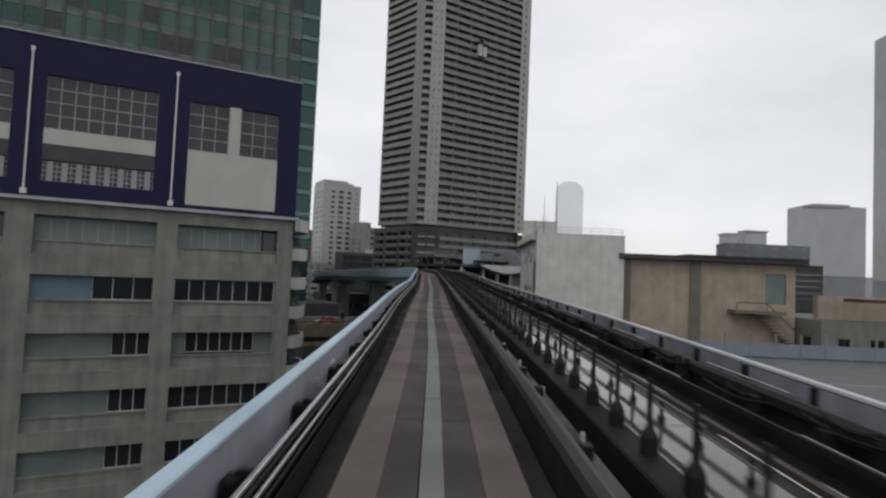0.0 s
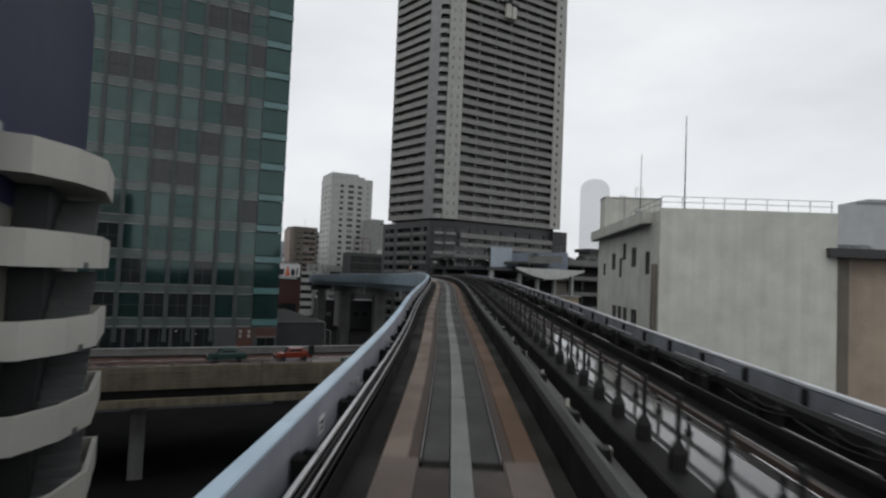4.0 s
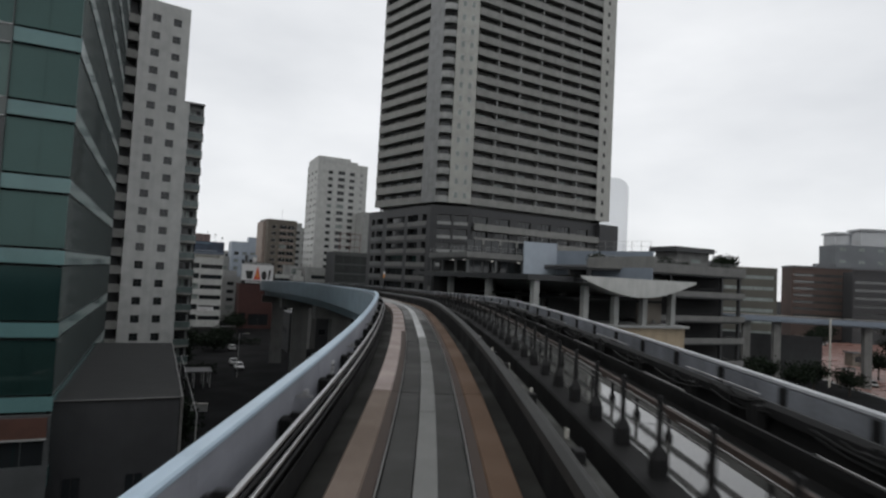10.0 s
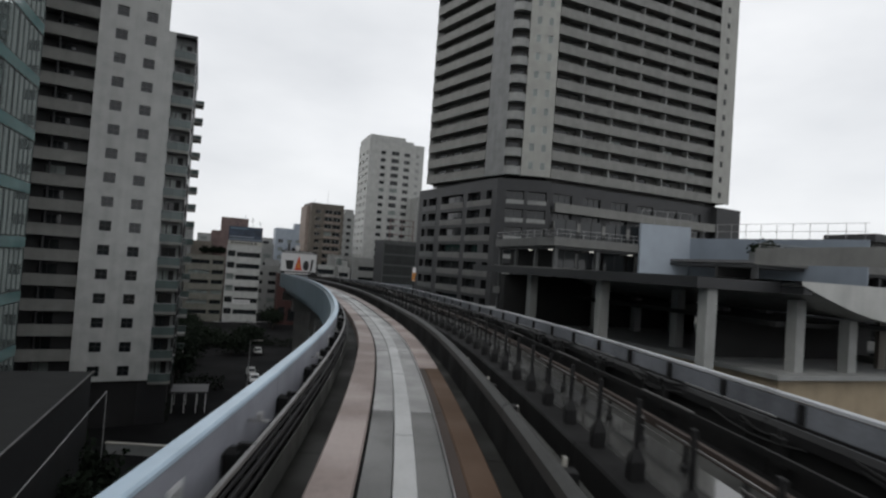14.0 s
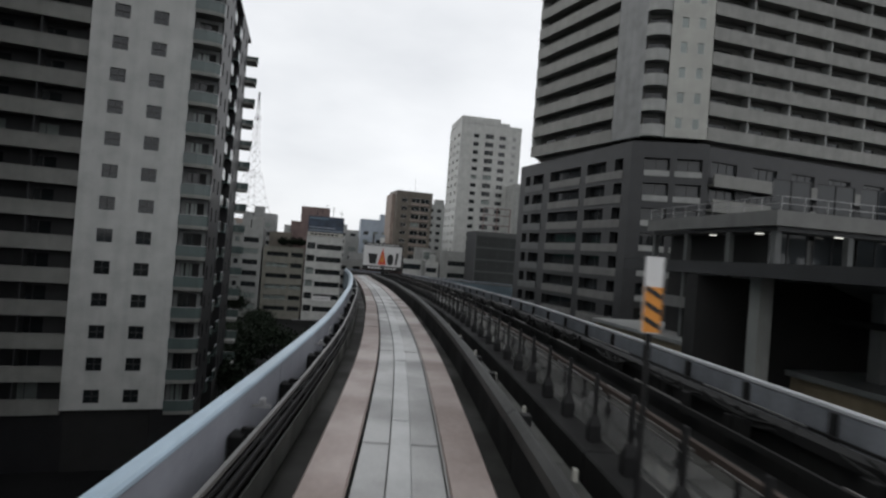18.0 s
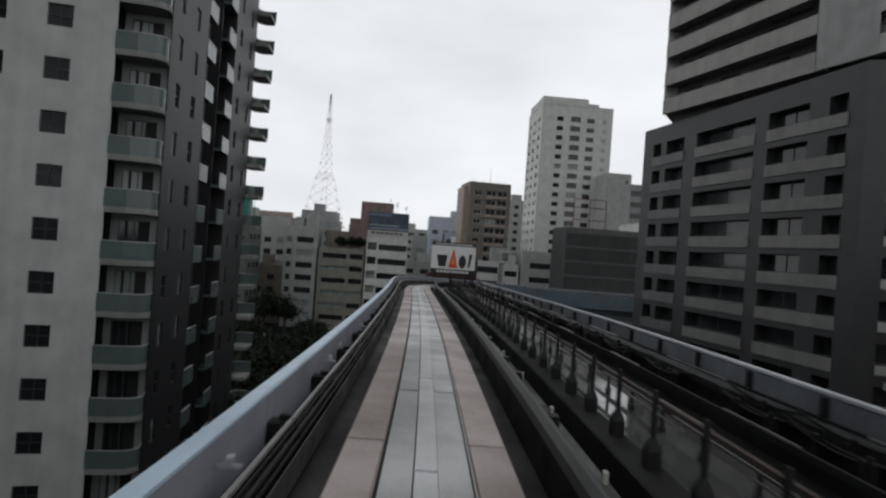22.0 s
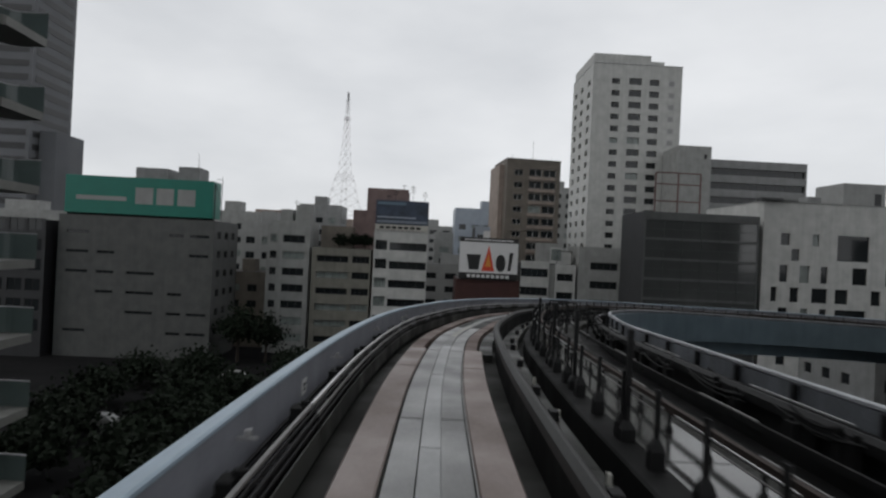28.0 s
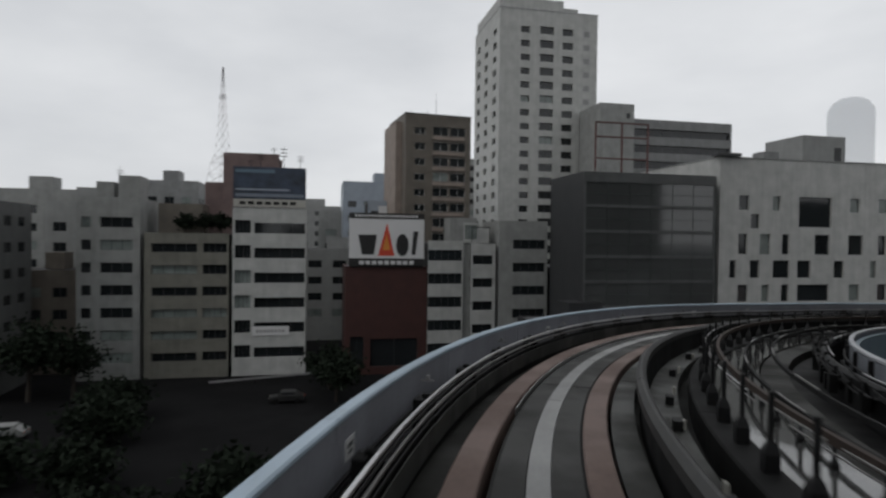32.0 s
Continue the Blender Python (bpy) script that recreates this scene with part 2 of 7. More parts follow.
M = {
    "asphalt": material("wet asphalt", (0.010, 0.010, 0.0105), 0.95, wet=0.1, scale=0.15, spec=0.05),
    "deck": material("pale wet concrete slab", (0.07, 0.07, 0.068), 0.10, wet=0.7, scale=0.5, bump=0.015, spec=0.55, vary=0.4),
    "slab_brown": material("brown stained track slab", (0.040, 0.033, 0.028), 0.75, wet=0.3, spec=0.3, vary=0.35),
    "groove_grey": material("dark grey groove", (0.035, 0.035, 0.034), 0.9, spec=0.15),
    "pipe_dark": material("dull dirty guide rail steel", (0.035, 0.035, 0.034), 0.55, vary=0.5, spec=0.35),
    "lump": material("black rubber and steel fittings", (0.009, 0.009, 0.009), 0.75, spec=0.2),
    # wet deck; the deep shade between strips and rails is in its colour
    "deck_dark": material("wet concrete deck with deep shade in its colour", (0.018, 0.018, 0.017), 0.9, wet=0.2, scale=0.5, spec=0.2),
    "walk": material("grey walkway concrete", (0.042, 0.043, 0.039), 0.75, wet=0.5, spec=0.3, vary=0.45),
    "trough": material("dark trough concrete", (0.026, 0.026, 0.023), 0.85, wet=0.3, vary=0.5, spec=0.25),
    "kerb": material("black stained steel and concrete", (0.012, 0.012, 0.012), 0.8, wet=0.2, spec=0.15),
    "slab": material("track slab concrete", (0.030, 0.030, 0.028), 0.75, wet=0.3, spec=0.3),
    "slab_mid": material("mid grey track slab concrete", (0.115, 0.115, 0.112), 0.65, wet=0.4, fine=22.0, vary=0.35),
    "slab_pale": material("pale track slab concrete", (0.275, 0.275, 0.272), 0.6, wet=0.5, fine=22.0, vary=0.35),
    "strip_grey": material("grey pink worn running strip", (0.098, 0.077, 0.068), 0.75, wet=0.3, spec=0.3),
    "strip_rust": material("rust brown running strip", (0.085, 0.05, 0.03), 0.8, wet=0.2, spec=0.3),
    "strip_pale": material("pinkish worn running strip", (0.27, 0.218, 0.20), 0.7, wet=0.4, vary=0.35),
    "strip_dull": material("dull pink running strip", (0.15, 0.105, 0.09), 0.75, wet=0.3, spec=0.3, vary=0.35),
    "strip_pink": material("pink brown running strip", (0.125, 0.094, 0.074), 0.75, wet=0.3, spec=0.3, vary=0.35),
    "centre": material("pale centre beam concrete", (0.135, 0.137, 0.132), 0.65, wet=0.3),
    "centre_mid": material("worn centre beam concrete", (0.27, 0.272, 0.268), 0.65, wet=0.3),
    "centre_pale": material("bright centre beam concrete", (0.39, 0.395, 0.395), 0.6, wet=0.4),
    "groove": material("black groove", (0.01, 0.01, 0.01), 0.9, spec=0.1),
    "parapet": material("weathered parapet concrete", (0.25, 0.255, 0.285), 0.6, streak=0.7, vary=0.25),
    "parapet_dark": material("stained parapet concrete", (0.16, 0.17, 0.19), 0.75, streak=0.8, vary=0.4),
    "pier": material("pier concrete", (0.14, 0.14, 0.135), 0.8, streak=0.8),
    "rail_dull": material("dull worn rail", (0.20, 0.195, 0.19), 0.45, metal=0.7),
    "brown_steel": material("rust brown steel flange", (0.045, 0.032, 0.026), 0.7, spec=0.3),
    "cap": material("pale blue painted steel", (0.38, 0.48, 0.57), 0.4, vary=0.2, streak=0.2),
    "cap_grey": material("greyish white painted steel", (0.40, 0.41, 0.43), 0.5, vary=0.35),
    "steel": material("dark galvanised steel", (0.011, 0.011, 0.0115), 0.6, spec=0.25),
    "rail": material("bright worn rail", (0.55, 0.55, 0.55), 0.3, metal=0.9),
    "pipe": material("grey conduit", (0.32, 0.32, 0.32), 0.5, metal=0.3),
    "girder": material("blue grey painted girder", (0.20, 0.265, 0.31), 0.5, streak=0.5, vary=0.2),
    "white": material("white wall paint", (0.43, 0.435, 0.42), 0.7, streak=0.6, vary=0.2),
    "grey": material("grey tile wall", (0.20, 0.205, 0.205), 0.6, streak=0.5),
    "light_grey": material("pale grey tile wall", (0.265, 0.27, 0.262), 0.6, streak=0.5),
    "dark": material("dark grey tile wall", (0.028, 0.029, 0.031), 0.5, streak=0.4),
    "beige": material("beige render", (0.165, 0.162, 0.138), 0.75, streak=0.6),
    "tan": material("tan wall", (0.31, 0.25, 0.195), 0.8, streak=0.5),
    "brown": material("brown tile wall", (0.135, 0.118, 0.098), 0.6, streak=0.4),
    "brick": material("dark red brick", (0.05, 0.017, 0.014), 0.7),
    "concrete": material("raw concrete", (0.19, 0.187, 0.165), 0.8, streak=0.9, vary=0.3),
    "purple": material("purple blue cladding", (0.009, 0.010, 0.046), 0.5, vary=0.25, streak=0.3, spec=0.2),
    "panel": material("off white panel", (0.42, 0.41, 0.37), 0.6, vary=0.1, streak=0.3),
    "glass": material("dark window glass", (0.02, 0.023, 0.025), 0.06, vary=0.3, bump=0.0, scale=0.2),
    "green_glass": material("green tinted curtain glass", (0.015, 0.034, 0.032), 0.05, vary=0.5, bump=0.0, scale=0.1),
    "blind": material("glass with pale blinds", (0.22, 0.25, 0.24), 0.15, vary=0.3, bump=0.0),
    "frame": material("dark window frame", (0.05, 0.05, 0.052), 0.4, metal=0.5),
    "white_frame": material("white window frame", (0.5, 0.5, 0.5), 0.4),
    "roof": material("roofing", (0.10, 0.10, 0.105), 0.7),
    # darkness inside buildings is put into this near-black colour
    "void": material("near-black fill, also for room darkness", (0.018, 0.018, 0.018), 0.9, bump=0.0),
    "sign_green": material("green sign", (0.01, 0.16, 0.12), 0.4, vary=0.1),
    "sign_white": material("white sign face", (0.62, 0.62, 0.62), 0.4, vary=0.05),
    "sign_black": material("black sign print", (0.015, 0.015, 0.015), 0.5, vary=0.1),
    "sign_red": material("red sign print", (0.55, 0.06, 0.03), 0.5, vary=0.1),
    "sign_blue": material("blue billboard print", (0.035, 0.050, 0.078), 0.4, vary=0.9, scale=0.5),
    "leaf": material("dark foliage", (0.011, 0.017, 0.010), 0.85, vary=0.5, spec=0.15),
    "bark": material("bark", (0.035, 0.028, 0.022), 0.9),
    # haze is put into the mist and haze colours: flat tone, partly see-through
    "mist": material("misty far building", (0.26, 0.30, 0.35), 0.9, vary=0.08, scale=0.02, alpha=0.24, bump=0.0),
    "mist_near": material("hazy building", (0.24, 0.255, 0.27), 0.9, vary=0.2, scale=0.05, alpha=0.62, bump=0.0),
    "plaza": material("wet red paving", (0.20, 0.105, 0.085), 0.45, vary=0.3, scale=0.12, wet=0.4),
    "car_red": material("red car paint", (0.17, 0.03, 0.018), 0.25, vary=0.05, bump=0.0),
    "car_green": material("dark green car paint", (0.02, 0.05, 0.042), 0.25, vary=0.05, bump=0.0),
    "shop_face": material("grey stone shop front", (0.05, 0.054, 0.056), 0.6, streak=0.4),
    "shop_brown": material("brown shop panel", (0.075, 0.032, 0.022), 0.55, vary=0.3),
    # tan block with the haze mixed into its colour and alpha
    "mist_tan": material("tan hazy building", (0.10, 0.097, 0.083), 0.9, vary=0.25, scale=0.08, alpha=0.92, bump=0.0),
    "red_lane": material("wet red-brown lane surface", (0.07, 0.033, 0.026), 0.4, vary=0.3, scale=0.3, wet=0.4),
    # likewise, reddish block with painted haze
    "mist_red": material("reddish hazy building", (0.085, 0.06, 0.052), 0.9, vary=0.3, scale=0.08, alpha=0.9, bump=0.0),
    "tile_pale": material("pale tiled end wall", (0.46, 0.465, 0.45), 0.6, streak=0.5, vary=0.2),
    "panel_grey": material("pale grey painted panel", (0.27, 0.275, 0.27), 0.65, vary=0.15, streak=0.5),
    "panel_blue": material("pale blue panel", (0.11, 0.17, 0.22), 0.6, vary=0.15, streak=0.4),
    "panel_green": material("grey green door", (0.13, 0.16, 0.15), 0.6, vary=0.2, streak=0.3),
    "coping": material("pale metal coping", (0.36, 0.36, 0.37), 0.5, metal=0.2),
    "blind_green": material("green glass over pale blinds", (0.050, 0.072, 0.067), 0.08, vary=0.4, bump=0.0, scale=0.3),
    "green_dark": material("dark green spandrel glass", (0.012, 0.030, 0.029), 0.08, vary=0.3, bump=0.0, scale=0.2),
    "mullion": material("grey aluminium mullion", (0.045, 0.055, 0.054), 0.5),
    "spandrel": material("dark grey spandrel", (0.028, 0.036, 0.037), 0.4, vary=0.3, streak=0.3),
    "balcony": material("grey balcony tiles", (0.20, 0.20, 0.188), 0.6, streak=0.5, vary=0.22),
    "guard": material("greenish glass balcony guard", (0.09, 0.118, 0.115), 0.2, vary=0.15, bump=0.0),
    "band": material("mid grey tile band", (0.09, 0.094, 0.094), 0.6, streak=0.4),
    "cream": material("cream render", (0.33, 0.265, 0.18), 0.75, streak=0.5),
    "blue_grey": material("blue grey metal screen", (0.17, 0.20, 0.24), 0.55, vary=0.12, streak=0.3),
    "blue_pale": material("pale blue grey cladding", (0.30, 0.34, 0.39), 0.55, vary=0.12, streak=0.3),
    "road_wall": material("stained road parapet", (0.15, 0.13, 0.09), 0.75, streak=0.9, vary=0.45),
    "road_rib": material("rust stained rib", (0.13, 0.11, 0.09), 0.7),
    "white_old": material("old white paint", (0.48, 0.485, 0.44), 0.7, streak=0.7, vary=0.2),
    "roof_dark": material("dark roof edge", (0.04, 0.04, 0.042), 0.6),
    "brown_pale": material("pale brown wall", (0.27, 0.22, 0.19), 0.7, streak=0.4),
    "brick_pale": material("dull red wall", (0.155, 0.11, 0.105), 0.75, streak=0.3),
    "grey_green": material("grey cladding", (0.085, 0.088, 0.086), 0.6, streak=0.4),
    "sign_orange": material("orange sign print", (0.6, 0.24, 0.04), 0.5, vary=0.1),
    "band_pale": material("pale storey band", (0.135, 0.135, 0.13), 0.65, streak=0.5),
    "lamp": material("lamp cover", (0.8, 0.8, 0.8), 0.4),
    # haze painted in: flat grey, slightly see-through
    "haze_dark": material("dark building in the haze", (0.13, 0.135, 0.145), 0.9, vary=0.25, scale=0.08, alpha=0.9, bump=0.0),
    "tower_paint": material("dull red steel", (0.11, 0.045, 0.04), 0.6),
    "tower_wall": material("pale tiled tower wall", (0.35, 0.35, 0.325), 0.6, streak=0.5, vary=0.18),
    # balcony shade is painted: recess wall coloured darker than the tower's tiles
    "recess_shade": material("recess wall with balcony shade in its colour", (0.085, 0.085, 0.08), 0.7, streak=0.4),
    "grey_glass": material("grey mirrored glazing", (0.06, 0.064, 0.064), 0.08, vary=0.35, bump=0.0, scale=0.15, spec=0.9),
    "glass_panel": material("pale grey-green spandrel glass", (0.085, 0.105, 0.10), 0.12, vary=0.25, bump=0.0, scale=0.3),
    "side_glass": material("coated sky-mirroring glass", (0.40, 0.47, 0.46), 0.05, metal=0.75, vary=0.12, bump=0.0, scale=0.1),
    "teal_band": material("teal glass band", (0.10, 0.19, 0.19), 0.10, vary=0.2, bump=0.0, scale=0.3),
    "dark_tile": material("charcoal tile wall", (0.014, 0.014, 0.016), 0.5, streak=0.4, vary=0.35),
    # lattice faded by painted haze: washed-out colour, almost clear
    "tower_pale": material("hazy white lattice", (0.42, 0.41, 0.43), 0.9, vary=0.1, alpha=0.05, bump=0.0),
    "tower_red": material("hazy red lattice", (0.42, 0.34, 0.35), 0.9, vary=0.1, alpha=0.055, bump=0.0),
}

for k in ("green_glass", "blind_green", "green_dark"):
    M[k].node_tree.nodes["Principled BSDF"].inputs["IOR"].default_value = 1.75
    M[k].node_tree.nodes["Principled BSDF"].inputs["Specular Tint"].default_value = (0.5, 0.72, 0.67, 1)
lamp_bsdf = M["lamp"].node_tree.nodes["Principled BSDF"]
lamp_bsdf.inputs["Emission Color"].default_value = (1.0, 0.97, 0.9, 1)
lamp_bsdf.inputs["Emission Strength"].default_value = 0.8


# ---------- mesh helpers ----------
class Soup:
    """Vertices and faces gathered for one mesh."""

    def __init__(self):
        self.v, self.f = [], []

    def quad(self, a, b, c, d):
        k = len(self.v)
        self.v += [tuple(a), tuple(b), tuple(c), tuple(d)]
        self.f.append((k, k + 1, k + 2, k + 3))

    def box(self, x0, x1, y0, y1, z0, z1, m=None):
        k = len(self.v)
        pts = [(x, y, z) for z in (z0, z1) for y in (y0, y1) for x in (x0, x1)]
        if m is not None:
            pts = [tuple(m @ Vector(p)) for p in pts]
        self.v += pts
        self.f += [tuple(k + i for i in q) for q in ((0, 2, 3, 1), (4, 5, 7, 6), (0, 1, 5, 4), (2, 6, 7, 3), (0, 4, 6, 2), (1, 3, 7, 5))]
        return self

    def prism(self, pts, z0, z1):
        """An upright prism over a plan polygon given counter-clockwise."""
        k, n = len(self.v), len(pts)
        self.v += [(x, y, z0) for x, y in pts] + [(x, y, z1) for x, y in pts]
        self.f += [tuple(k + i for i in reversed(range(n))), tuple(k + n + i for i in range(n))]
        self.f += [(k + i, k + (i + 1) % n, k + n + (i + 1) % n, k + n + i) for i in range(n)]
        return self

    def tube(self, a, b, r0, r1=None, n=8):
        a, b = Vector(a), Vector(b)
        r1 = r0 if r1 is None else r1
        q = (b - a).to_track_quat("Z", "Y")
        k = len(self.v)
        for p, r in ((a, r0), (b, r1)):
            for i in range(n):
                w = 2 * math.pi * i / n
                self.v.append(tuple(p + q @ Vector((r * math.cos(w), r * math.sin(w), 0))))
        self.f += [(k + i, k + (i + 1) % n, k + n + (i + 1) % n, k + n + i) for i in range(n)]
        self.f += [tuple(k + i for i in reversed(range(n))), tuple(k + n + i for i in range(n))]
        return self

    def mesh(self, name):
        me = bpy.data.meshes.new(name)
        me.from_pydata(self.v, [], self.f)
        me.update()
        return me


def part(name, soup, mat, parent, label="", m=None, kind=""):
    """One mesh object under a thing or a part; soup may also be a mesh to share."""
    me = soup.mesh(name) if isinstance(soup, Soup) else soup
    if mat is not None and not me.materials:
        me.materials.append(mat)
    ob = new(name, me)
    ob.parent = parent
    if m is not None:
        ob.matrix_basis = m
    return tagged(ob, label=label, kind=kind)


def thing(name, label, category, m=None, group="", kind=""):
    ob = new(name)
    ob.empty_display_size = 0.5
    if m is not None:
        ob.matrix_basis = m
    return tagged(ob, label, category, group, kind)


def solid(name, soup, mat, label, category, group="", kind="", m=None):
    """A thing of one mesh."""
    ob = part(name, soup, mat, None, m=m)
    return tagged(ob, label, category, group, kind)


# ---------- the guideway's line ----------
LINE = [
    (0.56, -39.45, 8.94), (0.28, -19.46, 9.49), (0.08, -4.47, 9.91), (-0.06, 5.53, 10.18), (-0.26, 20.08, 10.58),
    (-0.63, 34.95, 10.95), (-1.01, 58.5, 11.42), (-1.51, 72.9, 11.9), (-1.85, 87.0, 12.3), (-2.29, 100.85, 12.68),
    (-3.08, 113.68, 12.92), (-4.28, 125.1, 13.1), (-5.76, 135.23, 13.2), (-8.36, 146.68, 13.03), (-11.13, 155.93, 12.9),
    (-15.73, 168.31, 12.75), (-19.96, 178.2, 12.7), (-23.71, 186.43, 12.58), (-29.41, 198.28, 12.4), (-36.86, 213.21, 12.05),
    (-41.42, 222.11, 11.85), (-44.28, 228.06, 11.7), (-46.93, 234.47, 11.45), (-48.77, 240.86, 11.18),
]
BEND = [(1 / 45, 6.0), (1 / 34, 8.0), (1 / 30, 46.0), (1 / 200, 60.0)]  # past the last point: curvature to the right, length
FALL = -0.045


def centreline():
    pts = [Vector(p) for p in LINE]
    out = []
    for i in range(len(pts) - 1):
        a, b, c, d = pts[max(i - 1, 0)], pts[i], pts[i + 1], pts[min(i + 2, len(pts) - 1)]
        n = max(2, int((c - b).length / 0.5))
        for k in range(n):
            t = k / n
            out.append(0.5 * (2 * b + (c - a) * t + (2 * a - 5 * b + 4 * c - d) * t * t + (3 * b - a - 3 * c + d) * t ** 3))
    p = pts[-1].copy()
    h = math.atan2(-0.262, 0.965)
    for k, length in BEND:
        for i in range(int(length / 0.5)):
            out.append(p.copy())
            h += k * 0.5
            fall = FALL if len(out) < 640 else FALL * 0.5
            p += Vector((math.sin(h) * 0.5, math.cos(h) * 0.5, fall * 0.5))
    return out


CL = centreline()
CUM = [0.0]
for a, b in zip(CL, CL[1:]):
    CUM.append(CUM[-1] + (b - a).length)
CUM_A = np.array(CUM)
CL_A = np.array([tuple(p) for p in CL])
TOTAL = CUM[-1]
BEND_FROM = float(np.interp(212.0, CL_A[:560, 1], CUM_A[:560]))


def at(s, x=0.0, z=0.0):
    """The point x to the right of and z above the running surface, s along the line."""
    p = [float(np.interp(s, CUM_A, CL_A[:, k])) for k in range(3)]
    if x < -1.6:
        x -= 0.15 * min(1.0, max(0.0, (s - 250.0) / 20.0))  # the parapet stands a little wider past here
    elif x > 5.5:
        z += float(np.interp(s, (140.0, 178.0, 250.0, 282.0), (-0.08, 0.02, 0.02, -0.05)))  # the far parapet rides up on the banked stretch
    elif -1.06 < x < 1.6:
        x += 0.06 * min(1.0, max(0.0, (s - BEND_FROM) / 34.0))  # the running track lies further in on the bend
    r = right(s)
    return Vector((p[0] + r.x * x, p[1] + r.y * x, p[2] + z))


def right(s):
    a = [float(np.interp(s - 0.6, CUM_A, CL_A[:, k])) for k in range(2)]
    b = [float(np.interp(s + 0.6, CUM_A, CL_A[:, k])) for k in range(2)]
    d = Vector((b[0] - a[0], b[1] - a[1], 0)).normalized()
    return Vector((d.y, -d.x, 0))


def turn_at(s):
    r = right(s)
    return math.atan2(r.y, r.x)


def sweep(profile, s0, s1, step=1.0, soup=None):
    """A bar with that section (x, z pairs, closed) along the line."""
    so = soup or Soup()
    n = max(1, int(math.ceil((s1 - s0) / step)))
    k, m = len(so.v), len(profile)
    for i in range(n + 1):
        s = s0 + (s1 - s0) * i / n
        so.v += [tuple(at(s, x, z)) for x, z in profile]
    for i in range(n):
        for j in range(m):
            a, b = k + i * m + j, k + i * m + (j + 1) % m
            so.f.append((a, b, b + m, a + m))
    so.f += [tuple(k + j for j in reversed(range(m))), tuple(k + n * m + j for j in range(m))]
    return so


def rect(x0, x1, z0, z1):
    return [(x0, z0), (x1, z0), (x1, z1), (x0, z1)]


TRACK_2 = 4.0
END = TOTAL - 1.0
way = thing("guideway", "elevated double concrete guideway with steel guide rails, wet from rain", "guideway", kind="structure")


def nearest(y):
    """The way along the line at which it first reaches that y."""
    return float(np.interp(y, CL_A[:560, 1], CUM_A[:560]))


S_A, S_B, S_C, S_E = nearest(52.0), nearest(122.0), nearest(146.0), nearest(240.0)
part("deck", sweep([(-1.85, -0.65), (5.85, -0.65), (5.85, -0.45), (-1.85, -0.45)], 0, END), M["deck_dark"], way, "wet concrete deck with deep shade in its colour")
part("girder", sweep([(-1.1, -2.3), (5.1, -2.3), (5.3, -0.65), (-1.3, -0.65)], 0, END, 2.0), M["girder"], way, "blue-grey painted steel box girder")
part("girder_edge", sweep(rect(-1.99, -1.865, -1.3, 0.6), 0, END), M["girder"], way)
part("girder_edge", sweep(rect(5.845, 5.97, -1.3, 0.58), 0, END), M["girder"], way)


def pieces(name, mat_of, x0, x1, z0, z1, length, gap, s0=0.0, s1=END, label="", step=1.0, chamfer=0.0):
    """A bar laid in lengths along the line, with a joint between each two."""
    s = s0
    prof = rect(x0, x1, z0, z1)
    if chamfer:
        prof = [(x0, z0), (x1, z0), (x1, z1 - chamfer), (x1 - chamfer, z1), (x0 + chamfer, z1), (x0, z1 - chamfer)]
    while s < s1 - 0.5:
        e = min(s + length - gap, s1)
        part(name, sweep(prof, s, e, step), mat_of(s), way, label)
        s += length


def strip_mat(s, side=-1):
    if s < S_A or s >= (S_C if side > 0 else S_B):
        return M["strip_grey"] if s < S_A else M["strip_pale"] if s < S_E - 6 else M["strip_dull"]
    return M["strip_rust"] if side > 0 else M["strip_pink"] if s < S_B - 14 else M["strip_pale"]


def slab_mat(s):
    if s < S_A - 1:
        return M["slab_brown"]
    return M["slab"] if s < S_B or s > S_E - 6 else M["slab_mid"] if s < S_C - 6 else M["slab_pale"]


for x0, x1, x2 in ((-1.0, -0.66, -0.52), (1.0, 0.66, 0.52)):
    for s0, s1, xi in ((0.0, S_A, x2), (S_A, S_B, x1), (S_B, S_C, x1 if x0 > 0 else x2), (S_C, S_E - 6, x2), (S_E - 6, END, x2)):
        xo = 0.87 if s0 > S_C and x0 > 0 else x0
        xi = -0.62 if s0 > S_C and x0 < 0 else xi
        pieces("running_strip", lambda s, x0=x0: strip_mat(s, x0), min(xo, xi), max(xo, xi), -0.45, 0.0, 15.0, 0.05, s0, s1, chamfer=0.02)
    pieces("drain_strip", lambda s: M["brown_steel"], min(x1, x2) + 0.004, max(x1, x2) - 0.004, -0.45, -0.02, 15.0, 0.03, S_A, S_B if x0 < 0 else S_C)
for x0, x1, wide in ((-0.475, -0.143, -0.515), (0.134, 0.48, 0.515)):
    pieces("track_slab", slab_mat, min(x0, x1, wide), max(x0, x1, wide), -0.45, -0.012, 7.5, 0.03, s0=1.2, s1=S_A)
    pieces("track_slab", slab_mat, x0, x1, -0.45, -0.025, 7.5, 0.06, s0=S_A)
for x0, x1 in ((-0.519, -0.476), (0.481, 0.519)):
    pieces("groove_fill", lambda s: M["groove"] if s < S_C else M["groove_grey"], x0, x1, -0.45, -0.05, 30.0, 0.02, s0=S_A)
pieces("centre_beam", lambda s: M["centre_pale"] if S_B - 4 < s < S_E - 6 else M["centre"] if s < S_B else M["centre_mid"], -0.13, 0.13, -0.45, 0.0, 5.0, 0.04, chamfer=0.01)
pieces("signal_rail", lambda s: M["rail_dull"], -0.51, -0.49, -0.45, 0.012, 15.0, 0.02, s0=S_A, s1=S_B)
